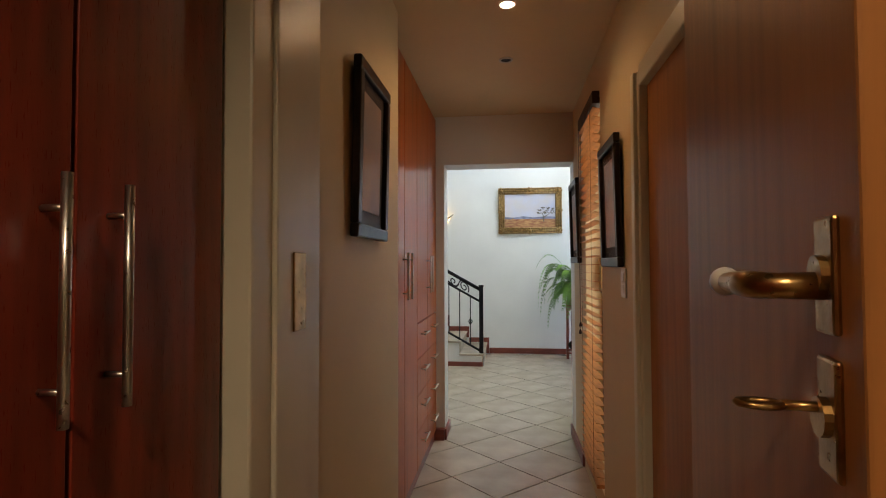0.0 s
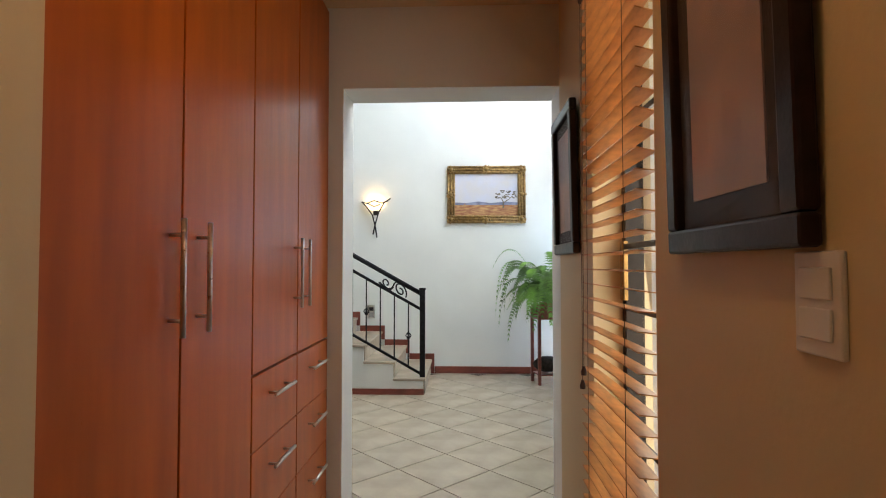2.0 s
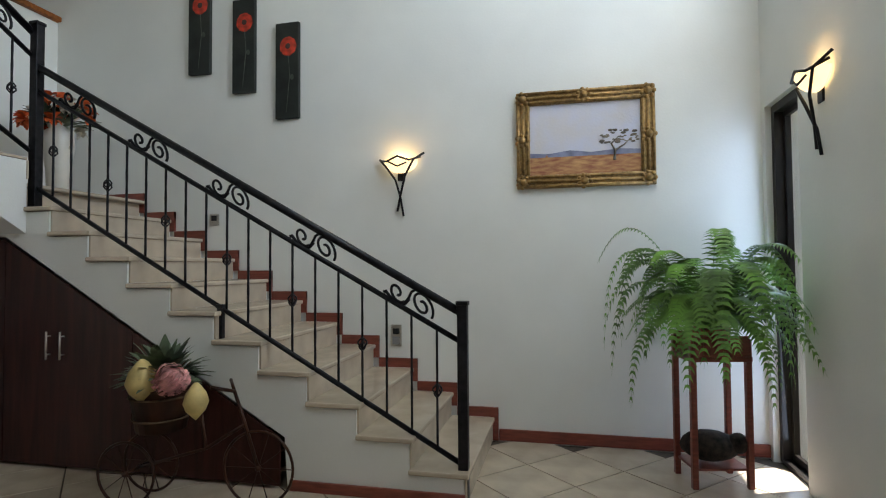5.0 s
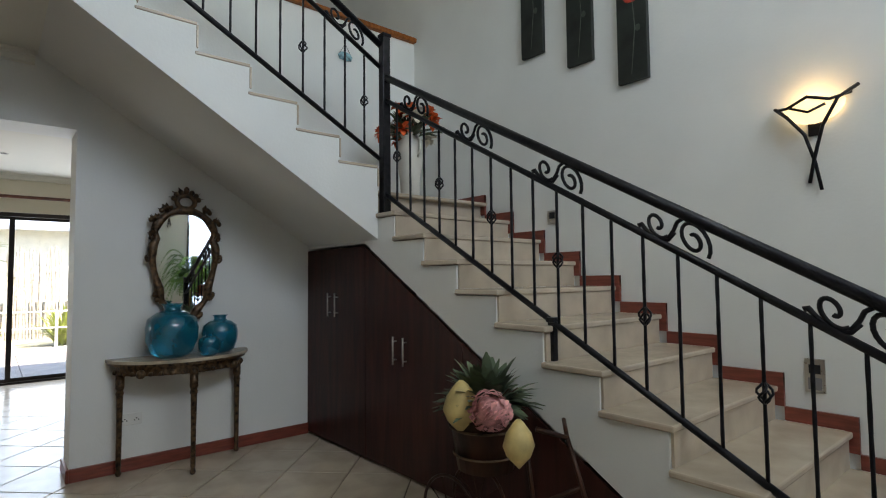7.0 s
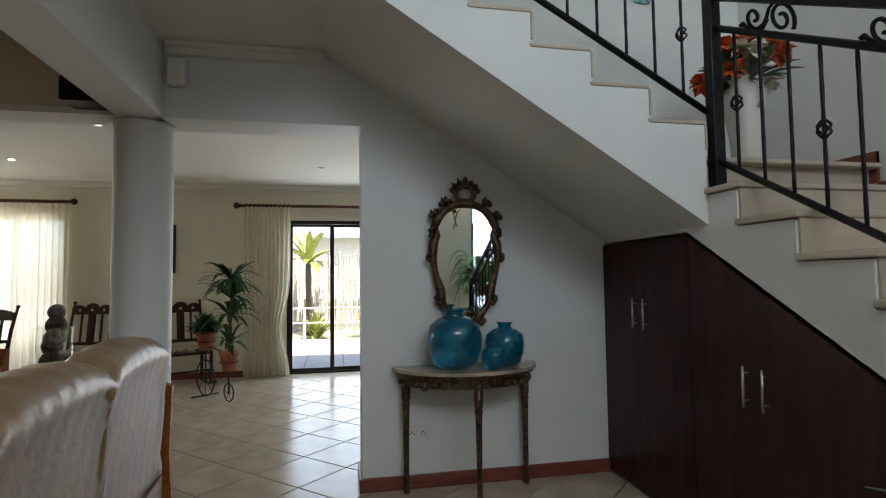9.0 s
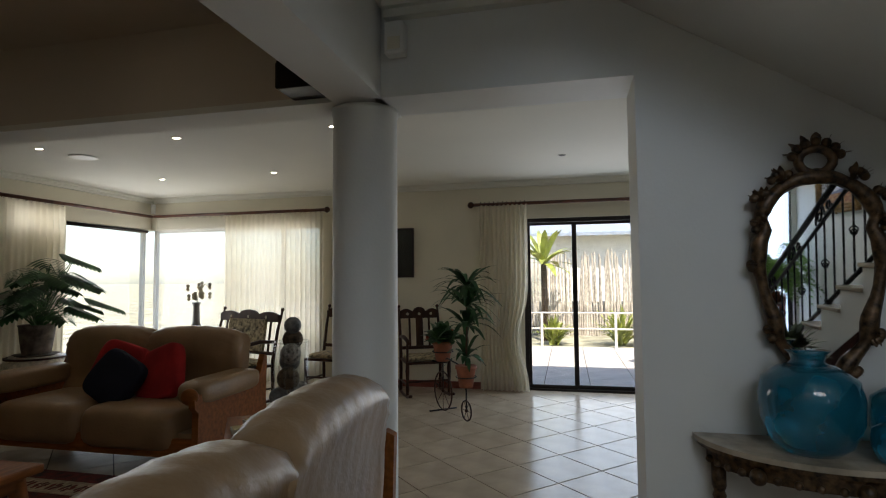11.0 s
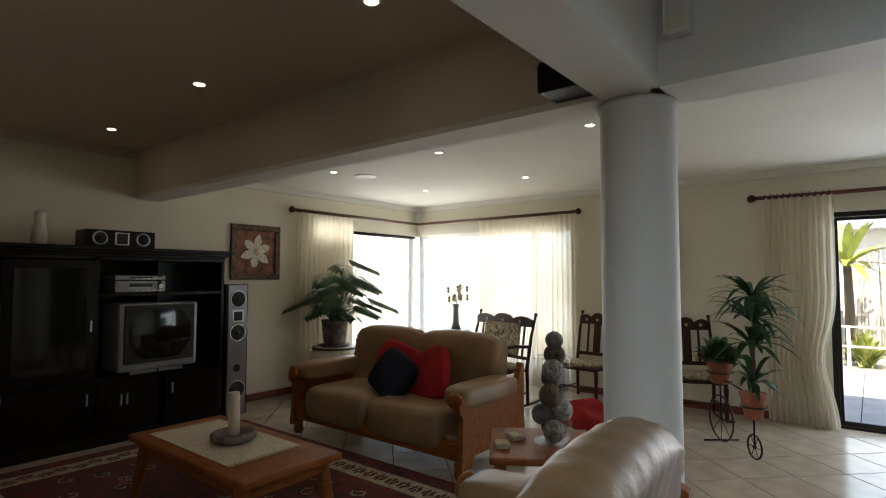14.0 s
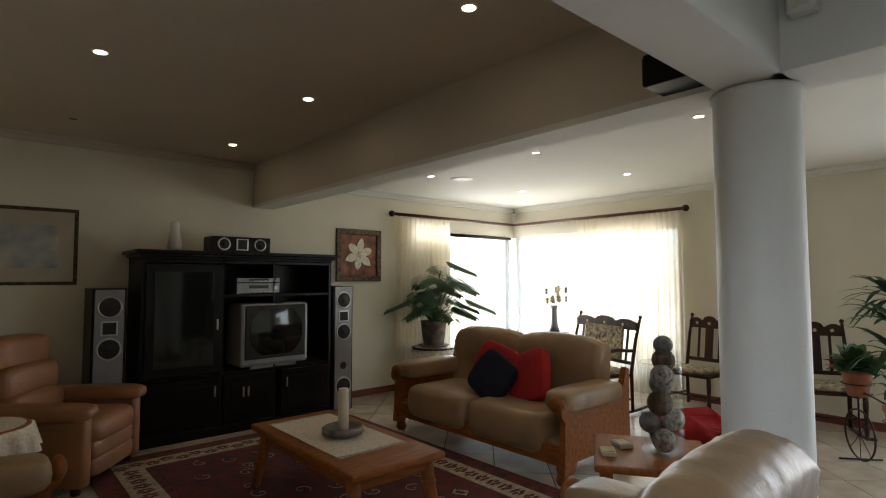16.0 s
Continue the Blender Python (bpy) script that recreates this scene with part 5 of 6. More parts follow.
recliner(-2.60, 0.755, -127)
sofa(-1.98, 2.95, -90, 0.98, "leather_armchair", "tan leather armchair with a turned wooden arm", 0.9, 1.0, "armchair")

# television cabinet
tv = thing("television_cabinet", "large black lacquered television cabinet with cornice", "cabinet", -4.14, TVY, 0)
HWU, DU, HU = 0.94, 0.56, 1.66
part("back_panel", B(-HWU, HWU, 0.02, 0.04, 0.08, HU), BLACKW, tv)
for x in (-HWU, -0.30, HWU - 0.03, 0.22):
    part("upright", B(x, x + 0.03, 0.04, DU - 0.02, 0.08, HU), BLACKW, tv)
bm = bmesh.new()
for k, (e, a, b) in enumerate(((0.0, HU, HU + 0.025), (0.025, HU + 0.025, HU + 0.05), (0.06, HU + 0.05, HU + 0.085))):
    box(bm, -HWU - e, HWU + e, 0.005, DU + e, a, b, bevel=0.006)
part("cornice", bm, BLACKW, tv)
part("plinth", B(-HWU, HWU, 0.02, DU, 0, 0.08, bevel=0.004), BLACKW, tv)
part("shelf", B(-HWU + 0.03, HWU - 0.03, 0.04, DU - 0.03, 0.56, 0.585), BLACKW, tv)
part("shelf", B(-HWU + 0.03, 0.22, 0.04, DU - 0.03, 1.305, 1.33), BLACKW, tv)
part("top_board", B(-HWU + 0.03, HWU - 0.03, 0.04, DU - 0.02, HU - 0.03, HU - 0.002), BLACKW, tv)
for a, b, c, d, hx, hz in ((-HWU + 0.03, -0.36, 0.09, 0.55, -0.42, 0.42), (-0.30, 0.22, 0.09, 0.55, -0.02, 0.38), (0.25, HWU - 0.03, 0.09, 0.55, 0.30, 0.42), (0.25, HWU - 0.03, 0.60, HU - 0.04, 0.29, 1.05)):
    dr_ = part("door", B(a, b - 0.004, DU - 0.02, DU, c, d, bevel=0.003), BLACKW, tv)
    part("door_panel", B(a + 0.07, b - 0.074, DU, DU + 0.006, c + 0.07, d - 0.07, bevel=0.003), DARKG if c > 0.5 else BLACKW, dr_)
    for q in ((0, 0.05) if b == 0.22 else (0,)):
        part("handle", B(hx + q - 0.008, hx + q + 0.008, DU, DU + 0.022, hz - 0.05, hz + 0.05, bevel=0.004), STEEL, dr_)
tvs = thing("television", "silver tube television with a curved grey screen", "television", -4.42, 0.30, 0.586, 4)
bm = B(-0.37, 0.37, -0.20, 0.16, 0.03, 0.65, bevel=0.03)
part("casing", bm, SILVER, tvs)
part("bezel", B(-0.33, 0.33, 0.155, 0.175, 0.10, 0.63, bevel=0.01), CONE, tvs)
bm = bmesh.new()
g = 12
vs = [[bm.verts.new((-0.29 + 0.58 * i / g, 0.196 - 0.02 * (2 * i / g - 1) ** 2 - 0.015 * (2 * j / g - 1) ** 2, 0.135 + 0.46 * j / g)) for i in range(g + 1)] for j in range(g + 1)]
for j in range(g):
    for i in range(g):
        bm.faces.new((vs[j][i], vs[j][i + 1], vs[j + 1][i + 1], vs[j + 1][i]))
part("screen", bm, DARKG, tvs, "dark curved glass screen", True)
part("foot", B(-0.25, 0.25, -0.15, 0.12, 0.0, 0.03), SILVER, tvs)
for nm, lab, z0_, z1_ in (("hifi_receiver", "silver hi-fi receiver with display and knob", 1.331, 1.44), ("disc_player", "flat silver disc player on the receiver", 1.441, 1.49)):
    r = thing(nm, lab, "hi-fi", -4.26, 0.28, z0_)
    part("casing", B(-0.22, 0.22, -0.16, 0.14, 0.008, z1_ - z0_, bevel=0.004), SILVER, r)
    part("display", B(-0.10, 0.10, 0.14, 0.143, (z1_ - z0_) * 0.5, (z1_ - z0_) * 0.8), DARKG, r)
    for q in range(5):
        part("button", B(-0.18 + 0.05 * q, -0.155 + 0.05 * q, 0.14, 0.145, 0.015, 0.024), STEEL, r)
    if nm == "hifi_receiver":
        part("knob", tube(bmesh.new(), [(-0.17, 0.14, 0.06), (-0.17, 0.165, 0.06)], 0.022, 16), STEEL, r)


def ringed(root, x, y, z, r):
    n = 28
    bm = tube(bmesh.new(), [(x + r * math.cos(2 * math.pi * k / n), y, z + r * math.sin(2 * math.pi * k / n)) for k in range(n)], 0.010, 6, True)
    d = part("driver_ring", bm, STEEL, root, "", True)
    bm = bmesh.new()
    rows = [[bm.verts.new((x + q * r * math.cos(2 * math.pi * k / n), y - dd_, z + q * r * math.sin(2 * math.pi * k / n))) for k in range(n)] for q, dd_ in ((1.0, -0.002), (0.85, -0.006), (0.4, -0.001), (0.25, -0.008), (0.02, -0.012))]
    for a, b in zip(rows, rows[1:]):
        for k in range(n):
            bm.faces.new((a[k], a[(k + 1) % n], b[(k + 1) % n], b[k]))
    part("driver_cone", bm, CONE, d, "", True)


def tower(x):
    r = thing("tower_speaker", "tall silver-fronted floor loudspeaker with ringed drivers", "loudspeaker", x, 0.12, 0, 0, "tower speakers")
    part("cabinet", B(-0.13, 0.13, -0.20, 0.22, 0, 1.40, bevel=0.006), BLACKW, r)
    part("front_baffle", B(-0.11, 0.11, 0.22, 0.235, 0.01, 1.39, bevel=0.004), SILVER, r)
    for z, rad in ((1.24, 0.088), (0.88, 0.088), (0.27, 0.095)):
        ringed(r, 0, 0.237, z, rad)
    tw = part("tweeter", B(-0.065, 0.065, 0.235, 0.243, 0.995, 1.12, bevel=0.003), STEEL, r)
    part("tweeter_dome", B(-0.05, 0.05, 0.243, 0.246, 1.008, 1.107), CONE, tw)
    part("port", tube(bmesh.new(), [(0, 0.23, 0.50), (0, 0.238, 0.50)], 0.04, 18), CONE, r)
tower(-5.28), tower(-2.98)
cs = thing("centre_speaker", "silver and black centre loudspeaker on the cabinet", "loudspeaker", -4.10, 0.26, HU + 0.086)
part("cabinet", B(-0.29, 0.29, -0.15, 0.12, 0, 0.155, bevel=0.006), BLACKW, cs)
ringed(cs, -0.18, 0.124, 0.078, 0.055), ringed(cs, 0.18, 0.124, 0.078, 0.055)
part("tweeter", B(-0.06, 0.06, 0.12, 0.128, 0.02, 0.135, bevel=0.003), STEEL, cs)
part("tweeter_dome", B(-0.045, 0.045, 0.128, 0.131, 0.03, 0.125), CONE, cs)
vs_ = thing("ceramic_figure_vase", "slim pale ceramic vase on the cabinet", "vase", -3.52, 0.2, HU + 0.086)
part("body", lathe(bmesh.new(), [(0.05, 0), (0.065, 0.05), (0.05, 0.16), (0.035, 0.2), (0.045, 0.25), (0.03, 0.29)], seg=18), CERAM, vs_, "", True)

# pictures on the lounge walls
fp_ = tagged(new("lily_painting"), "square painting of a white lily in a bronze frame", "painting")
fp_.matrix_basis = pose(-5.77, TVY + 0.002, 1.78, 0, 0, 180)
RUST = mat("rust_paint", (0.26, 0.09, 0.04), 0.6, vary=0.35, scale=9, bump=0.3)
S = 0.33
for b in ((-S, S, S - 0.07, S), (-S, S, -S, -S + 0.07), (-S, -S + 0.07, -S + 0.07, S - 0.07), (S - 0.07, S, -S + 0.07, S - 0.07)):
    part("frame_bar", B(b[0], b[1], -0.035, 0, b[2], b[3], bevel=0.008), GILTD, fp_)
part("canvas", B(-S + 0.06, S - 0.06, -0.018, -0.002, -S + 0.06, S - 0.06), RUST, fp_, "rust-brown painted ground")
for q in range(6):
    a = q * 1.047 + 0.35
    bm = bmesh.new()
    c, s_ = math.cos(a), math.sin(a)
    L_ = 0.21 if q % 2 else 0.185
    out = [(0.015, 0.0), (0.07, 0.045), (0.13, 0.052), (0.18, 0.03), (L_ + 0.01, 0.0), (0.18, -0.03), (0.13, -0.052), (0.07, -0.045)]
    prism(bm, [(c * u - s_ * v, s_ * u + c * v + 0.01) for u, v in out], -0.0215 - 0.0006 * q, -0.0175)
    part("petal", bm, WHITEPET, fp_)
part("flower_heart", ball(bmesh.new(), (0, -0.024, 0.01), 0.025, 10, 1, 1, 0.15), GOURD, fp_)
framed("watercolour", "framed blue-grey watercolour with pale mount", pose(-2.33, TVY + 0.002, 1.77, 0, 0, 180), 0.92, 0.68, (GILTD, PALEM), WATERC, 0.03, 0.025, 0.12)
fd = framed("floral_canvas", "dark canvas with a white arum lily", pose(FX + 0.002, 3.72, 1.74, 0, 0, 90), 0.50, 0.65, (MOUNT, MOUNT), POPB, 0.02, 0.03, 0.0)
part("lily", ball(bmesh.new(), (-0.05, -0.022, 0.12), 0.08, 12, 1.3, 0.8, 0.08), WHITEPET, fd)
part("lily_stem", B(-0.05, -0.035, -0.022, -0.018, -0.25, 0.05), LEAF, fd)

# rug
rug = thing("rug", "red and black oriental rug with cream border", "rug", -4.0, 2.25, 0.004, 0)
RX_, RY_ = 1.22, 1.62
part("rug_base", B(-RX_, RX_, -RY_, RY_, 0, 0.008), RUGR, rug)
part("field", B(-RX_ + 0.42, RX_ - 0.42, -RY_ + 0.42, RY_ - 0.42, 0.008, 0.0105), RUGD, rug)
for b in ((-RX_ + 0.16, RX_ - 0.16, RY_ - 0.36, RY_ - 0.16), (-RX_ + 0.16, RX_ - 0.16, -RY_ + 0.16, -RY_ + 0.36), (-RX_ + 0.16, -RX_ + 0.36, -RY_ + 0.36, RY_ - 0.36), (RX_ - 0.36, RX_ - 0.16, -RY_ + 0.36, RY_ - 0.36)):
    bo = part("border", B(*b, 0.008, 0.0105), RUGC, rug, "cream floral border")
    hor = b[1] - b[0] > b[3] - b[2]
    bm = bmesh.new()
    n = int(max(b[1] - b[0], b[3] - b[2]) / 0.11)
    for i in range(n):
        t = (i + 0.5) / n
        cx_ = b[0] + (b[1] - b[0]) * (t if hor else 0.5)
        cy_ = b[2] + (b[3] - b[2]) * (0.5 if hor else t)
        for q in range(5):
            a = q * 1.256 + i
            lathe(bm, [(0.024, 0.0105), (0.022, 0.0118)], (cx_ + 0.034 * math.cos(a), cy_ + 0.034 * math.sin(a) + 0.02 * (-1) ** i * hor, 0), 7, 1.3, 0.6)
    tagged(part("floral_motif", bm, RUGD, bo), kind="stuff")
bm = bmesh.new()
random.seed(12)
for i in range(70):
    cx_, cy_ = random.uniform(-RX_ + 0.5, RX_ - 0.5), random.uniform(-RY_ + 0.5, RY_ - 0.5)
    tube(bm, [(cx_ + 0.07 * (1 - k / 12) * math.cos(k * 0.6 + i), cy_ + 0.07 * (1 - k / 12) * math.sin(k * 0.6 + i), 0.0108) for k in range(12)], 0.004, 4)
tagged(part("vine_motif", bm, RUGC, rug), kind="stuff")

# coffee table
ct = thing("coffee_table", "low honey-wood coffee table on a rug", "coffee table", -3.95, 2.56, 0.0125, 0)
part("top", B(-0.325, 0.325, -0.69, 0.69, 0.385, 0.43, bevel=0.012), PINE, ct)
part("apron", B(-0.27, 0.27, -0.62, 0.62, 0.31, 0.385, bevel=0.004), PINE, ct)
for sx in (-1, 1):
    for sy in (-1, 1):
        part("leg", tube(bmesh.new(), [(sx * 0.25, sy * 0.58, 0.385), (sx * 0.27, sy * 0.61, 0.2), (sx * 0.30, sy * 0.64, 0)], [0.045, 0.038, 0.03], 8), PINE, ct, "", True)
rn = thing("table_runner", "cream woven runner with a fringed edge", "runner", -3.95, 2.48, 0.4435)
part("cloth", B(-0.24, 0.24, -0.46, 0.46, 0, 0.004), CLOTH, rn)
bm = bmesh.new()
for i in range(40):
    for s in (-1, 1):
        x = -0.235 + 0.47 * i / 39
        tube(bm, [(x, s * 0.46, 0.003), (x + 0.004 * math.sin(i * 2.1), s * 0.495, 0.002)], 0.003, 4)
tagged(part("fringe", bm, CLOTH, rn), kind="stuff")
cd = thing("candle_holder", "round carved stone candle dish with cream pillar candle", "candle", -3.97, 2.57, 0.4475)
part("dish", lathe(bmesh.new(), [(0.09, 0), (0.135, 0.02), (0.14, 0.05), (0.125, 0.06), (0.10, 0.045), (0.05, 0.04)], seg=28), STONEP, cd, "carved stone dish", True)
part("candle", lathe(bmesh.new(), [(0.036, 0.04), (0.035, 0.2), (0.033, 0.30), (0.030, 0.305), (0.005, 0.295)], seg=18), WAX, cd, "cream pillar candle", True)

# side table with glass cylinder of ornamental balls
st = thing("side_table", "square honey-wood side table", "side table", -5.01, 4.175, 0, 33)
part("top", B(-0.31, 0.31, -0.31, 0.31, 0.46, 0.50, bevel=0.012), PINE, st)
part("shelf", B(-0.25, 0.25, -0.25, 0.25, 0.12, 0.14, bevel=0.004), PINE, st)
for sx in (-1, 1):
    for sy in (-1, 1):
        part("leg", lathe(bmesh.new(), [(0.03, 0), (0.035, 0.1), (0.025, 0.2), (0.04, 0.35), (0.035, 0.46)], (sx * 0.25, sy * 0.25, 0), 10), PINE, st, "", True)
gc = thing("glass_cylinder", "tall clear glass cylinder filled with decorative balls", "vase", -5.06, 4.22, 0.501)
bm = bmesh.new()
n = 28
tube(bm, [(0, 0, 0.0), (0, 0, 0.012)], 0.115, n)
g_ = part("glass_base", bm, CLEARG, gc)
bm = bmesh.new()
rows = [[bm.verts.new((0.115 * math.cos(2 * math.pi * k / n), 0.115 * math.sin(2 * math.pi * k / n), z)) for k in range(n)] for z in (0.012, 0.50)]
for k in range(n):
    bm.faces.new((rows[0][k], rows[0][(k + 1) % n], rows[1][(k + 1) % n], rows[1][k]))
part("glass_wall", bm, CLEARG, gc, "", True)
part("glass_rim", tube(bmesh.new(), [(0.115 * math.cos(2 * math.pi * k / n), 0.115 * math.sin(2 * math.pi * k / n), 0.50) for k in range(n)], 0.003, 5, True), CLEARG, gc, "", True)
BALLM = [mat("patterned_ball", (0.36, 0.32, 0.27), 0.6, vary=0.45, scale=45, bump=0.5, second=(0.03, 0.025, 0.02)), mat("woven_ball", (0.13, 0.085, 0.05), 0.8, vary=0.4, scale=40, bump=0.8), mat("grey_ball", (0.20, 0.19, 0.18), 0.6, vary=0.3, scale=30, bump=0.4)]
for i, (x, y, z, r) in enumerate(((0.03, 0.02, 0.075, 0.06), (-0.035, -0.03, 0.08, 0.055), (0.04, -0.035, 0.165, 0.055), (-0.03, 0.03, 0.185, 0.06), (0.02, 0.0, 0.275, 0.065), (-0.03, -0.02, 0.37, 0.06), (0.035, 0.02, 0.43, 0.06), (-0.02, 0.0, 0.51, 0.06), (0.0, 0.01, 0.60, 0.05))):
    part("decorative_ball", ball(bmesh.new(), (x * 1.35, y * 1.35, z), r * 1.08, 16), BALLM[i % 3], gc, "", True)
for dx, dy, rz, lab in ((-0.02, 0.03, 40, "small flat box on the side table"), (-0.20, 0.01, 60, "small pale card box on the side table")):
    r = thing("small_box", lab, "box", -4.78 + dx, 4.0 + dy, 0.501, rz)
    part("box_body", B(-0.055, 0.055, -0.04, 0.04, 0, 0.022, bevel=0.002), PALEM, r)
    part("box_lid", B(-0.045, 0.045, -0.03, 0.03, 0.022, 0.026), GOURD, r)
bm = prism(bmesh.new(), [(-0.50, 0.05), (-0.30, 0.16), (-0.05, 0.20), (0.10, 0.29), (0.16, 0.20), (0.40, 0.15), (0.58, 0.22), (0.55, 0.02), (0.2, 0.0), (-0.3, 0.0)], -0.16, 0.16)
bmesh.ops.bevel(bm, geom=bm.edges[:], offset=0.03, segments=2, affect="EDGES")
o = tagged(new("floor_cushion", mesh_of("floor_cushion", bm, CUSH_R, True)), "red cloth toy-shaped floor cushion", "cushion")
o.matrix_basis = pose(-7.25, 3.40, 0.002, 0, 0, 60)

# doily side table
dt = thing("lamp_table", "small round side table under a lace cloth", "side table", -2.12, 1.72, 0)
part("top", lathe(bmesh.new(), [(0.25, 0.62), (0.26, 0.63), (0.26, 0.65), (0.25, 0.655)], seg=28), PINE, dt)
part("pedestal", lathe(bmesh.new(), [(0.16, 0), (0.15, 0.03), (0.04, 0.08), (0.03, 0.4), (0.05, 0.62)], seg=16), PINE, dt, "", True)
def drape(name, label, x, y, z, r, fall, material, n=96, waves=14, amp=0.03):
    bm = bmesh.new()
    rows = []
    for i in range(9):
        f = i / 8
        ring = []
        for k in range(n):
            a = 2 * math.pi * k / n
            if f < 0.3:
                rr, zz = r * f / 0.3, 0.0
            else:
                g_ = (f - 0.3) / 0.7
                rr, zz = r + 0.008 + (amp * math.sin(waves * a) + amp * 0.7) * g_, -fall * g_ * (1 + 0.05 * math.cos(waves * a * 0.5))
            ring.append(bm.verts.new((rr * math.cos(a) if f else 0.001 * math.cos(a), rr * math.sin(a) if f else 0.001 * math.sin(a), zz)))
        rows.append(ring)
    for a, b in zip(rows, rows[1:]):
        for k in range(n):
            bm.faces.new((a[k], a[(k + 1) % n], b[(k + 1) % n], b[k]))
    o = tagged(new(name, mesh_of(name, bm, material, True)), label, "cloth")
    o.matrix_basis = pose(x, y, z)
drape("lace_cloth", "cream crocheted lace cloth on the side table", -2.12, 1.72, 0.66, 0.262, 0.16, CLOTH)

# plant table by the window
pt = thing("plant_table", "small round table under a white cloth", "table", -6.62, 0.36, 0)
part("top", lathe(bmesh.new(), [(0.28, 0.58), (0.285, 0.60)], seg=28), DARKW, pt)
part("pedestal", lathe(bmesh.new(), [(0.15, 0), (0.04, 0.06), (0.04, 0.58)], seg=14), DARKW, pt, "", True)
drape("plant_table_cloth", "white draped cloth reaching the floor", -6.62, 0.36, 0.604, 0.288, 0.58, WHITEPET, 96, 16, 0.02)
pp = thing("potted_philodendron", "large split-leaf plant in a grey clay pot", "plant", -6.62, 0.36, 0.607)
part("saucer", lathe(bmesh.new(), [(0.17, 0), (0.21, 0.02), (0.20, 0.02)], seg=24), STONEP, pp, "", True)
part("pot", lathe(bmesh.new(), [(0.13, 0.02), (0.15, 0.15), (0.165, 0.30), (0.175, 0.33), (0.15, 0.33), (0.14, 0.29)], seg=24), STONEP, pp, "grey clay pot", True)
random.seed(21)
def split_leaf(bm, base, tip, size):
    b, t = Vector(base), Vector(tip)
    d = t - b
    d.z = -0.45 * math.hypot(d.x, d.y)
    d.normalize()
    s = d.cross(Vector((0, 0, 1)))
    s = s.normalized() if s.length > 0.1 else Vector((1, 0, 0))
    for i in range(9):
        f = i / 8
        c = t + d * size * (f - 0.4) * 1.3
        for sg in (-1, 1):
            L_ = size * (0.75 - 0.45 * f)
            leafblade(bm, c, c + s * sg * L_ + d * size * 0.28 + Vector((0, 0, -0.28 * L_ - 0.05 * size * f)), 0.032, 0.014, 3)
    tube(bm, [b + (t - b) * 0.5, t, t + d * size], 0.005, 4)
for i in range(26):
    a = 2 * math.pi * i / 26 * 2.6
    L_ = random.uniform(0.34, 0.76)
    el = random.uniform(0.25, 1.25)
    tip = (L_ * math.cos(a) * math.cos(el), L_ * math.sin(a) * math.cos(el), 0.36 + L_ * math.sin(el))
    if a % 6.28 > 4.2 or a % 6.28 < 0.3:
        tip = (tip[0] * 1.0 - 0.1, tip[1], tip[2])
    bm = bmesh.new()
    split_leaf(bm, (0, 0, 0.30), tip, random.uniform(0.19, 0.29))
    tube(bm, [(0, 0, 0.28), (tip[0] * 0.45, tip[1] * 0.45, 0.30 + (tip[2] - 0.3) * 0.65), tip], [0.008, 0.006, 0.004], 5)
    part("leaf", bm, LEAFD, pp, "", True)


# curtains, rods
def rod(name, label, a, b, ends):
    r = tagged(new(name), label, "curtain rod")
    part("pole", tube(bmesh.new(), [a, b], 0.021, 12), RODW, r, "", True)
    for e in ends:
        part("finial", ball(bmesh.new(), e, 0.042, 12), DARKW, r, "", True)
    d = Vector(b) - Vector(a)
    m = max(2, round(d.length / 1.3))
    for i in range(m):
        p = Vector(a) + d * ((i + 0.5) / m)
        off = Vector((-0.10, 0, 0)) if abs(d.y) > abs(d.x) else Vector((0, -0.10, 0))
        part("bracket", tube(bmesh.new(), [p, p + off], 0.012, 8), DARKW, r)


RZ = 2.345
rod("curtain_rod", "dark turned wooden curtain rod", (-6.24, TVY + 0.10, RZ), (FX + 0.10, TVY + 0.10, RZ), [(-6.22, TVY + 0.10, RZ)])
rod("curtain_rod", "dark turned wooden curtain rod", (FX + 0.10, TVY + 0.14, RZ), (FX + 0.10, 2.74, RZ), [(FX + 0.10, 2.77, RZ)])
rod("curtain_rod", "dark turned wooden curtain rod", (FX + 0.10, 4.77, RZ - 0.02), (FX + 0.10, 8.4, RZ - 0.02), [(FX + 0.10, 4.75, RZ - 0.02)])


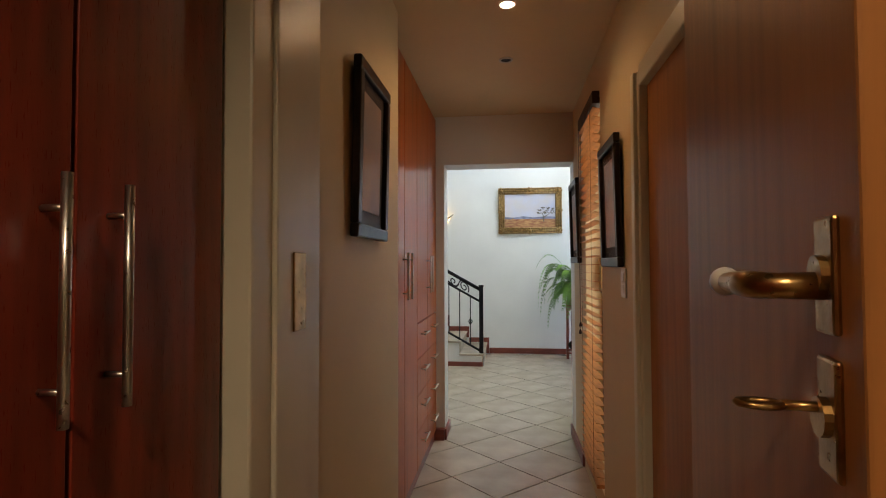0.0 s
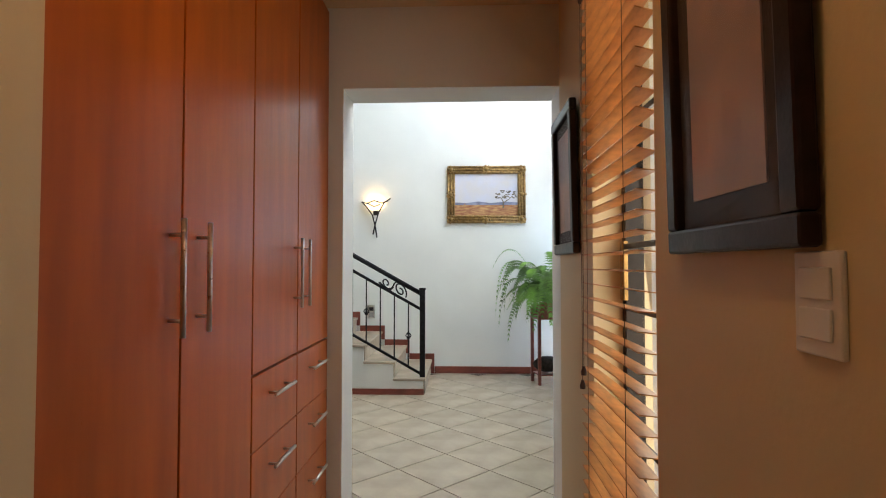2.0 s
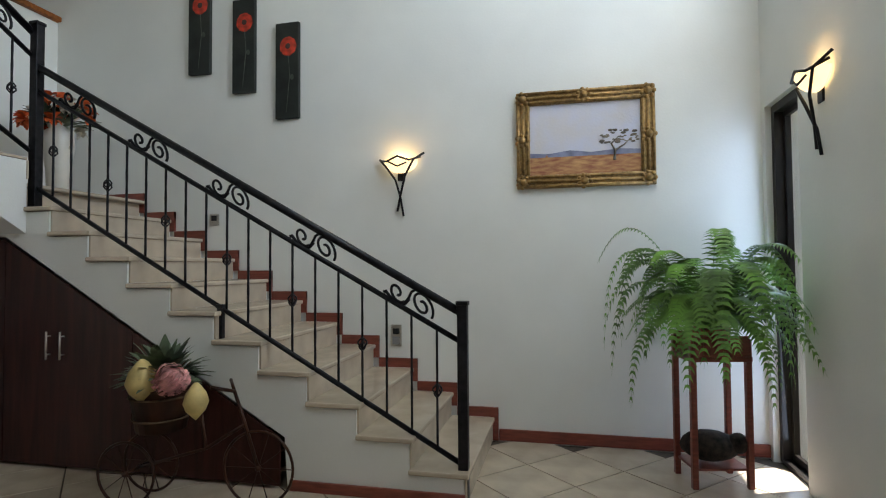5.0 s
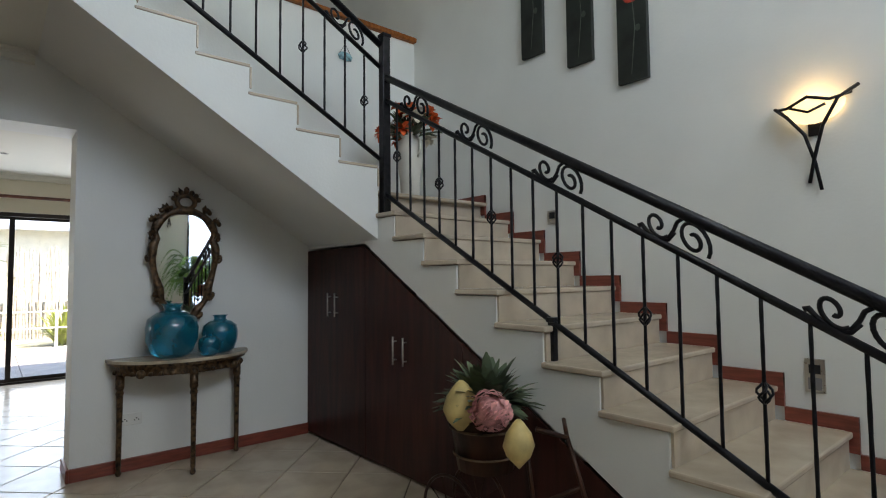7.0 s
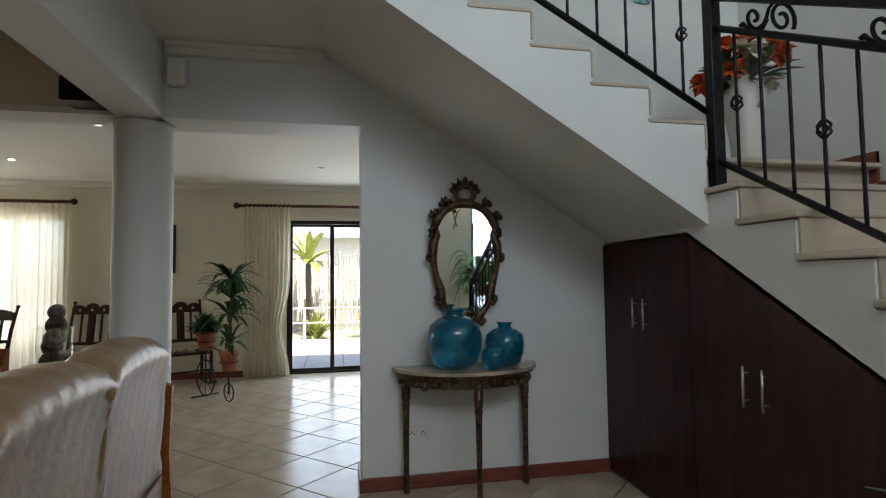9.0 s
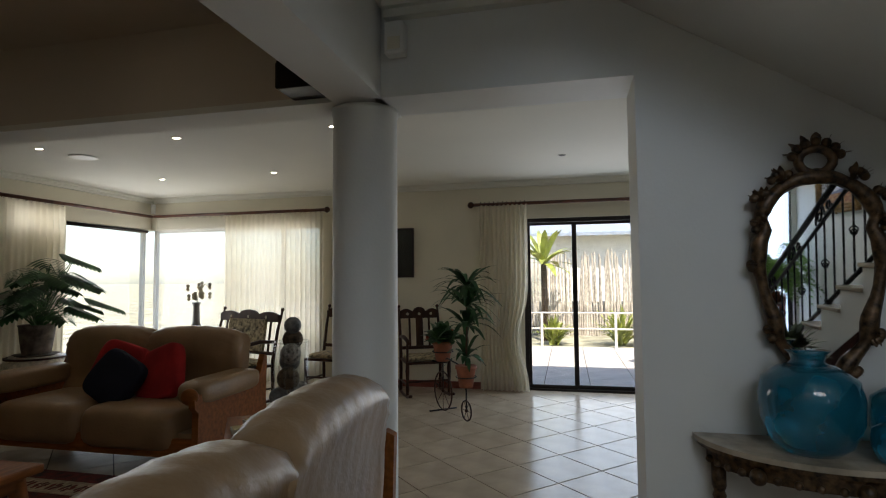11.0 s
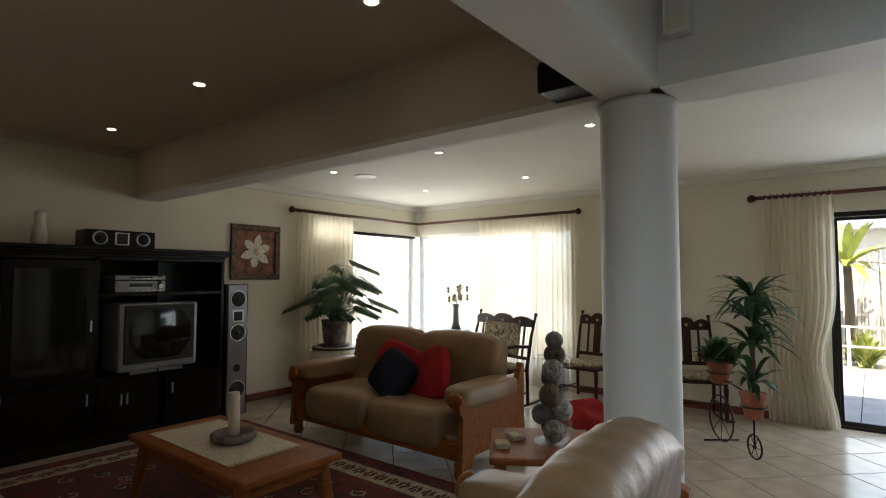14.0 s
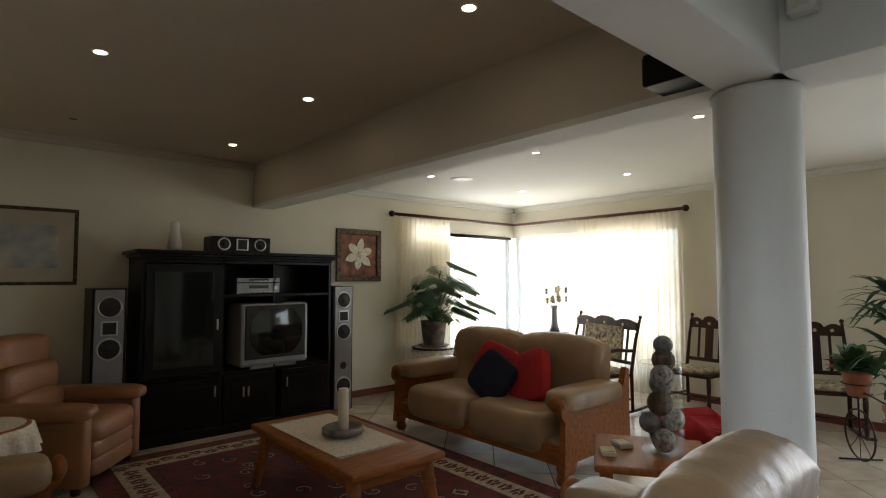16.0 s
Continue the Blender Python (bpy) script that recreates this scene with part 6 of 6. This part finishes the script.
def curtain(name, label, a, b, z1_, folds, depth, material, tie=None):
    """A pleated cloth from a to b, in plan, hung from z1_ to the floor."""
    ax, ay = a
    dx, dy = b[0] - ax, b[1] - ay
    L_ = math.hypot(dx, dy)
    nx, ny = -dy / L_, dx / L_
    cols, rows_n = folds * 10, 24
    random.seed(folds)
    ph = [random.uniform(-0.5, 0.5) for _ in range(cols + 1)]
    bm = bmesh.new()
    grid = []
    for j in range(rows_n + 1):
        v = j / rows_n
        row = []
        for i in range(cols + 1):
            u = i / cols
            uu = u
            if tie:
                pull = math.exp(-((v - tie[0]) / 0.16) ** 2)
                uu = u + (tie[1] - u) * 0.22 * pull
            amp = depth * (0.55 + 0.45 * v) * (0.8 + 0.4 * math.sin(u * 9 + 1))
            o = amp * math.sin(u * folds * 2 * math.pi + 0.25 * math.sin(v * 3 + u * 11) + 0.3 * ph[i])
            row.append(bm.verts.new((ax + dx * uu + nx * o, ay + dy * uu + ny * o, z1_ - (z1_ - 0.012) * v)))
        grid.append(row)
    for r0, r1 in zip(grid, grid[1:]):
        for i in range(cols):
            bm.faces.new((r0[i], r0[i + 1], r1[i + 1], r1[i]))
    r = tagged(new(name), label, "curtain")
    part("drop", bm, material, r, "", True)
    bm = bmesh.new()
    for i in range(folds):
        u = (i + 0.5) / folds
        x, y = ax + dx * u, ay + dy * u
        tube(bm, [(x + 0.026 * nx * math.cos(q * 0.7) , y + 0.026 * ny * math.cos(q * 0.7), z1_ + 0.02 + 0.026 * math.sin(q * 0.7)) for q in range(9)], 0.003, 4, True)
    tagged(part("rings", bm, DARKW, r), kind="stuff")
    return r


CZ = RZ - 0.03
curtain("curtain", "gathered cream voile curtain", (-6.30, TVY + 0.10), (-7.25, TVY + 0.10), CZ, 12, 0.035, CURTAIN)
curtain("curtain", "gathered cream voile curtain over the barred window", (FX + 0.10, 1.20), (FX + 0.10, 2.72), CZ, 20, 0.035, CURTAIN)
curtain("net_curtain", "sheer white net curtain", (FX + 0.05, 0.02), (FX + 0.05, 1.35), CZ, 14, 0.02, NET)
curtain("curtain", "cream voile curtain tied back beside the sliding door", (FX + 0.11, 4.85), (FX + 0.11, 5.46), CZ, 11, 0.04, CURTAIN, (0.72, 0.15))
cs2 = thing("alarm_sensor", "small white alarm sensor in the ceiling corner", "sensor", FX + 0.08, TVY + 0.10, 2.46, 45)
part("housing", B(-0.03, 0.03, -0.03, 0.03, -0.07, 0.07, bevel=0.012), PLAST, cs2)
bl = thing("roller_blind_rail", "dark roller blind rail above the window", "blind rail", -7.95, TVY - 0.03, 2.13)
part("tube", tube(bmesh.new(), [(-0.75, 0, 0), (0.58, 0, 0)], 0.022, 10), ALU, bl, "", True)


# ---- carved wooden chairs ----
def carved_chair(x, y, rz, arms=False, width=0.48, rocking=False, lab="dark carved wooden chair with tapestry seat"):
    r = thing("rocking_bench" if width > 0.8 else "rocking_chair" if rocking else "carved_chair", lab, "bench" if width > 0.8 else "chair", x, y, 0, rz)
    hw = width / 2
    for s in (-1, 1):
        part("back_post", tube(bmesh.new(), [(s * hw, 0.20, 0.02), (s * hw, 0.19, 0.45), (s * hw, 0.26, 0.80), (s * hw, 0.33, 1.03)], [0.019, 0.021, 0.018, 0.014], 8), DARKW, r, "", True)
        part("front_leg", lathe(bmesh.new(), [(0.014, 0.02), (0.022, 0.12), (0.016, 0.2), (0.024, 0.32), (0.02, 0.43)], (s * hw, -0.22, 0), 10), DARKW, r, "", True)
        part("finial", ball(bmesh.new(), (s * hw, 0.335, 1.045), 0.022, 10), DARKW, r, "", True)
        part("side_stretcher", tube(bmesh.new(), [(s * hw, -0.22, 0.16), (s * hw, 0.195, 0.16)], 0.011, 6), DARKW, r)
        if arms:
            part("arm", tube(bmesh.new(), [(s * hw, 0.22, 0.68), (s * hw, 0.0, 0.70), (s * hw, -0.24, 0.67), (s * hw, -0.30, 0.645)], [0.018, 0.022, 0.024, 0.018], 8), DARKW, r, "", True)
            part("arm_support", tube(bmesh.new(), [(s * hw, -0.22, 0.43), (s * hw, -0.22, 0.67)], 0.014, 8), DARKW, r)
        if rocking:
            part("rocker", tube(bmesh.new(), [(s * hw, -0.42 + 0.09 * k, 0.018 + 0.10 * ((k - 5) / 5) ** 2 * 0.6) for k in range(11)], 0.016, 6), DARKW, r, "", True)
    part("front_stretcher", tube(bmesh.new(), [(-hw, -0.22, 0.20), (hw, -0.22, 0.20)], 0.012, 8), DARKW, r)
    part("seat_frame", B(-hw - 0.01, hw + 0.01, -0.25, 0.21, 0.40, 0.43, bevel=0.006), DARKW, r)
    part("seat_pad", cushion(bmesh.new(), -hw + 0.01, hw - 0.01, -0.23, 0.18, 0.425, 0.485, 0.3), TAPESTRY, r, "flowered tapestry seat pad", True)
    # crest rail with three scalloped humps
    top_ = [(-hw, 0.90)] + [(-hw + width * k / 24, 0.985 + 0.035 * abs(math.sin(math.pi * k / 8)) + (0.02 if 8 < k < 16 else 0)) for k in range(25)] + [(hw, 0.90)]
    part("crest_rail", prism(bmesh.new(), top_, 0.27, 0.295), DARKW, r, "scalloped pierced crest rail")
    for q in (-0.3, 0.0, 0.3):
        part("pierced_heart", ball(bmesh.new(), (q * width, 0.268, 0.955), 0.018, 10, 1, 1, 0.15), PALEM, r)
    part("lower_rail", B(-hw, hw, 0.215, 0.235, 0.52, 0.56, bevel=0.004), DARKW, r)
    n = 4 if width < 0.8 else 8
    for k in range(1, n):
        xx = -hw + width * k / n
        if width > 0.8 and 2 <= k <= 6:
            continue
        wd = 0.045 if (n == 4 and k == 2) else 0.012
        part("back_slat", prism(bmesh.new(), [(0.222, 0.55), (0.237, 0.55), (0.292, 0.93), (0.277, 0.93)], xx - wd, xx + wd, "x"), DARKW, r)
    if width > 0.8:
        part("back_pad", prism(bmesh.new(), [(0.20, 0.56), (0.235, 0.56), (0.29, 0.93), (0.255, 0.93)], -hw * 0.62, hw * 0.62, "x"), TAPESTRY, r, "flowered tapestry back panel")
    return r


carved_chair(-7.55, 2.05, 72, True, 1.05, True, "dark carved two-seat rocking bench with tapestry pads")
carved_chair(-8.28, 3.02, 84)
carved_chair(-8.28, 4.22, 118, True, 0.5, True, "dark carved rocking armchair with tapestry seat")
rb = thing("orchid_vase", "wire vase of white orchids by the window", "flowers", -8.2, 1.1, 0.75)
ot = thing("orchid_table", "small dark wooden flower table", "table", -8.2, 1.1, 0)
part("top", lathe(bmesh.new(), [(0.2, 0.72), (0.2, 0.748)], seg=24), DARKW, ot)
part("pedestal", lathe(bmesh.new(), [(0.15, 0), (0.03, 0.05), (0.03, 0.72)], seg=12), DARKW, ot)
part("wire_vase", lathe(bmesh.new(), [(0.07, 0), (0.05, 0.1), (0.04, 0.3), (0.06, 0.36)], seg=14), SILVER, rb, "", True)
random.seed(31)
for i in range(16):
    c = Vector((random.uniform(-0.12, 0.12), random.uniform(-0.05, 0.22), 0.42 + random.uniform(0, 0.18)))
    bm = bmesh.new()
    for q in range(5):
        a = q * 1.257
        leafblade(bm, c, c + Vector((0.02, 0.05 * math.cos(a), 0.05 * math.sin(a))), 0.022, 0, 3)
    part("orchid", bm, WHITEPET, rb, "", True)
part("orchid_stem", tube(bmesh.new(), [(0, 0, 0.3), (0, 0.02, 0.45), (0, 0.12, 0.6), (0, 0.22, 0.55)], 0.005, 5), STEM, rb)

# penny-farthing plant stand
pf = thing("bicycle_plant_stand", "black iron penny-farthing plant stand with two pots", "plant stand", -7.56, 4.62, 0, 40)
wheel(0, 0, 0.20, pf, 8), wheel(0.50, 0, 0.095, pf, 6)
for pth in ([(0, 0, 0.21), (0.0, 0, 0.50), (0.10, 0, 0.56), (0.40, 0, 0.52), (0.50, 0, 0.30), (0.50, 0, 0.10)], [(-0.02, -0.12, 0.53), (0, 0, 0.50), (-0.02, 0.12, 0.53)], [(0.0, -0.16, 0.012), (0.0, 0.16, 0.012)]):
    part("frame_bar", tube(bmesh.new(), pth, 0.008, 6), IRON, pf, "", True)
for x, z, r in ((0, 0.52, 0.11), (0.50, 0.33, 0.10)):
    part("pot_ring", tube(bmesh.new(), [(x + r * math.cos(k * 0.35), r * math.sin(k * 0.35), z + 0.10) for k in range(18)], 0.006, 5, True), IRON, pf)
    part("pot", lathe(bmesh.new(), [(r * 0.65, z), (r * 0.95, z + 0.17), (r * 1.05, z + 0.18), (r * 1.05, z + 0.21), (r * 0.85, z + 0.21)], (x, 0, 0), 18), TERRA, pf, "terracotta pot", True)
ca, sa = math.cos(radians(40)), math.sin(radians(40))
bouquet("geranium", "bushy green geranium with small red flowers", -7.56, 4.62, 0.71, 0.21, [(REDP, 2, 0.035)], 130, 14, LEAF, 0.3)
dx_ = thing("dracaena", "tall arching dracaena with many blades", "plant", -7.56 + 0.5 * ca, 4.62 + 0.5 * sa, 0.53)
part("stem", tube(bmesh.new(), [(0, 0, 0), (-0.02, 0.01, 0.35), (-0.07, 0.0, 0.72)], [0.012, 0.010, 0.008], 6), STEM, dx_, "", True)
random.seed(41)
for cz, n, L_ in ((0.78, 34, 0.36), (0.58, 30, 0.38), (0.38, 24, 0.36), (0.08, 16, 0.22)):
    bm = bmesh.new()
    for i in range(n):
        a = i * 2.4
        l2 = L_ * random.uniform(0.75, 1.1)
        leafblade(bm, (-0.09 * cz, 0, cz), (-0.09 * cz + l2 * math.cos(a), l2 * math.sin(a), cz + random.uniform(-0.22, 0.22)), 0.027, random.uniform(0.04, 0.09), 5)
    part("leaf_rosette", bm, LEAFD, dx_, "", True)

# ---- patio and garden ----
ra = thing("patio_railing", "low pale painted metal patio railing", "railing", -13.2, 0, -0.015)
for y in range(7):
    part("post", B(-0.025, 0.025, 2.5 + 1.45 * y - 0.025, 2.5 + 1.45 * y + 0.025, 0, 0.72), RAILM, ra)
for z in (0.70, 0.38):
    part("rail", tube(bmesh.new(), [(0, 2.0, z), (0, 11.5, z)], 0.018, 8), RAILM, ra, "", True)
solid("garden_wall", B(-17.4, -17.2, -3, 16, -0.2, 0.75), HOUSEW, "low cream garden wall under the pole fence", "garden wall", "structure")
pfn = thing("pole_fence", "weathered grey-brown split-pole garden fence", "fence", -17.0, 0, -0.16)
random.seed(51)
me_pole = mesh_of("pole", tube(bmesh.new(), [(0, 0, 0), (0.01, 0.01, 1.2), (0, 0.015, 2.25)], [0.035, 0.03, 0.024], 6), POLE)
for i in range(150):
    o = new("pole", me_pole)
    o.matrix_basis = pose(random.uniform(-0.03, 0.03), 3.5 + 0.068 * i, 0, random.uniform(-2, 2), random.uniform(-2, 2), random.uniform(0, 360)) @ Matrix.Diagonal((1, 1, random.uniform(0.92, 1.04), 1))
    o.parent = pfn
hs = thing("neighbour_house", "white neighbouring house with grey sheet roof", "house", -23, 8, -0.16)
part("wall", B(-3, 0.5, -3, 9, 0, 3.2), HOUSEW, hs)
part("window", B(0.5, 0.55, 3.4, 4.4, 1.6, 2.6), ALU, hs)
bm = bmesh.new()
prism(bm, [(1.2, 3.1), (1.2, 3.2), (-3.5, 5.0), (-3.5, 4.9)], -3.6, 9.6)
part("roof", bm, ROOFT, hs, "grey sheet roof")
for i in range(44):
    part("roof_rib", B(1.16, 1.24, -3.5 + 0.3 * i, -3.36 + 0.3 * i, 3.08, 3.22), ROOFT, hs)
def spiky(name, label, x, y, n, L_, seed, material, z=-0.16):
    random.seed(seed)
    r = thing(name, label, "plant", x, y, z)
    bm = bmesh.new()
    for i in range(n):
        a, el = random.uniform(0, 6.28), random.uniform(0.35, 1.5)
        l2 = L_ * random.uniform(0.6, 1.1)
        leafblade(bm, (random.uniform(-0.1, 0.1), random.uniform(-0.1, 0.1), 0), (l2 * math.cos(a) * math.cos(el), l2 * math.sin(a) * math.cos(el), l2 * math.sin(el)), 0.03, 0.1, 4)
    part("blades", bm, material, r, "", True)
spiky("flax_bush", "yellow-green spiky flax bush", -14.6, 8.0, 160, 1.15, 61, YLEAF), spiky("flax_bush", "yellow-green spiky flax bush", -14.9, 7.1, 110, 0.9, 62, YLEAF), spiky("flax_bush", "yellow-green spiky flax bush", -14.8, 5.6, 90, 0.7, 63, YLEAF)
def bush(x, y, r, h, seed, n=900):
    random.seed(seed)
    root = thing("shrub", "rounded leafy green shrub", "shrub", x, y, -0.16)
    bm = bmesh.new()
    for i in range(n):
        v = Vector((random.gauss(0, 1), random.gauss(0, 1), random.gauss(0, 1))).normalized() * random.uniform(0.5, 1.05)
        c = Vector((v.x * r, v.y * r, h * 0.55 + v.z * h * 0.5 + 0.12 * math.sin(5 * v.x)))
        leafblade(bm, c, c + Vector((random.uniform(-1, 1), random.uniform(-1, 1), random.uniform(-0.5, 1))).normalized() * 0.11, 0.035, 0.01, 2)
    part("crown", bm, mat_bush, root)
    part("trunk", tube(bmesh.new(), [(0, 0, 0), (0.02, 0, h * 0.5)], [0.05, 0.03], 6), STEM, root)
mat_bush = mat("bright_leaf", (0.16, 0.30, 0.06), 0.5, vary=0.3, scale=4, bump=0.1, island=0.35)
bush(-14.9, 9.6, 0.95, 1.75, 71), bush(-14.8, 11.0, 0.8, 1.2, 72, 600)
pm = thing("small_palm", "small palm with yellow-green fan of leaves", "palm", -15.6, 5.35, -0.16)
part("trunk", tube(bmesh.new(), [(0, 0, 0), (0.05, 0.02, 1.0), (0, 0, 1.9)], [0.09, 0.08, 0.07], 8), STEM, pm, "", True)
random.seed(73)
for i in range(26):
    a, el = i * 2.4, random.uniform(-0.5, 1.2)
    bm = bmesh.new()
    leafblade(bm, (0, 0, 1.9), (1.0 * math.cos(a) * math.cos(el), 1.0 * math.sin(a) * math.cos(el), 1.9 + math.sin(el)), 0.09, 0.12, 5)
    part("palm_leaf", bm, YLEAF, pm, "", True)
gch = thing("folding_chair", "red canvas folding camp chair on the patio", "chair", -11.0, 7.55, -0.015, 60)
part("seat", prism(bmesh.new(), [(-0.25, 0.45), (0.25, 0.40), (0.25, 0.415), (-0.25, 0.465)], -0.25, 0.25), CANVAS_R, gch)
part("backrest", prism(bmesh.new(), [(-0.25, 0.46), (-0.235, 0.46), (-0.33, 0.95), (-0.345, 0.95)], -0.25, 0.25), CANVAS_R, gch)
for s in (-1, 1):
    for a, b in (((-0.25, 0.0), (0.25, 0.42)), ((0.25, 0.0), (-0.25, 0.46)), ((-0.24, 0.40), (-0.34, 0.95))):
        part("leg", tube(bmesh.new(), [(a[0], s * 0.25, a[1]), (b[0], s * 0.25, b[1])], 0.011, 6), IRON, gch)
    part("arm", tube(bmesh.new(), [(-0.28, s * 0.27, 0.63), (0.22, s * 0.27, 0.60)], 0.018, 6), CANVAS_R, gch)

# ---- floor tiles, laid diagonally ----
floor = solid("floor", B(FX - 0.2, 1.75, -1.35, 9.2, -0.16, -0.012), GROUT, "beige ceramic tile floor laid diagonally with dark grout", "floor", "structure")
T = 0.425
me_tile = mesh_of("tile", B(-T / 2 + 0.0042, T / 2 - 0.0042, -T / 2 + 0.0042, T / 2 - 0.0042, -0.012, 0.0, bevel=0.0025), TILE)
cells, far = [], []
for i in range(-30, 31):
    for j in range(-30, 31):
        u, v = i * T, j * T
        x, y = (u - v) * math.sqrt(0.5) - 3.04, (u + v) * math.sqrt(0.5) + 5.24
        if not (FX - 0.1 < x < 1.6 and -0.3 < y < 9.1):
            continue
        if y < 4.7 and (x > -1.2 and (x < CX0 - 0.2 or x > CX1 + 0.1)):
            continue
        if y > 8.2 and x < -1.5 or (x > -4.7 and x < -1.3 and y > 8.2):
            continue
        (cells if (x > -4.9 and y > 4.4) or (x > -0.8) or (x < -5 and y > 3.4 and y < 7.6) else far).append((x, y))
near_ = cells[:300]
far += cells[300:]
for x, y in near_:
    o = new("tile", me_tile)
    o.matrix_basis = pose(x, y, 0.0, 0, 0, 45)
    o.parent = floor
bm = bmesh.new()
h = T * math.sqrt(0.5) - 0.006
for x, y in far:
    v = [bm.verts.new((x + a, y + b, 0)) for a, b in ((h, 0), (0, h), (-h, 0), (0, -h))]
    w = [bm.verts.new((p.co.x, p.co.y, -0.012)) for p in v]
    bm.faces.new(v)
    for k in range(4):
        bm.faces.new((v[k], w[k], w[(k + 1) % 4], v[(k + 1) % 4]))
tagged(part("tiles", bm, TILE, floor), kind="stuff")
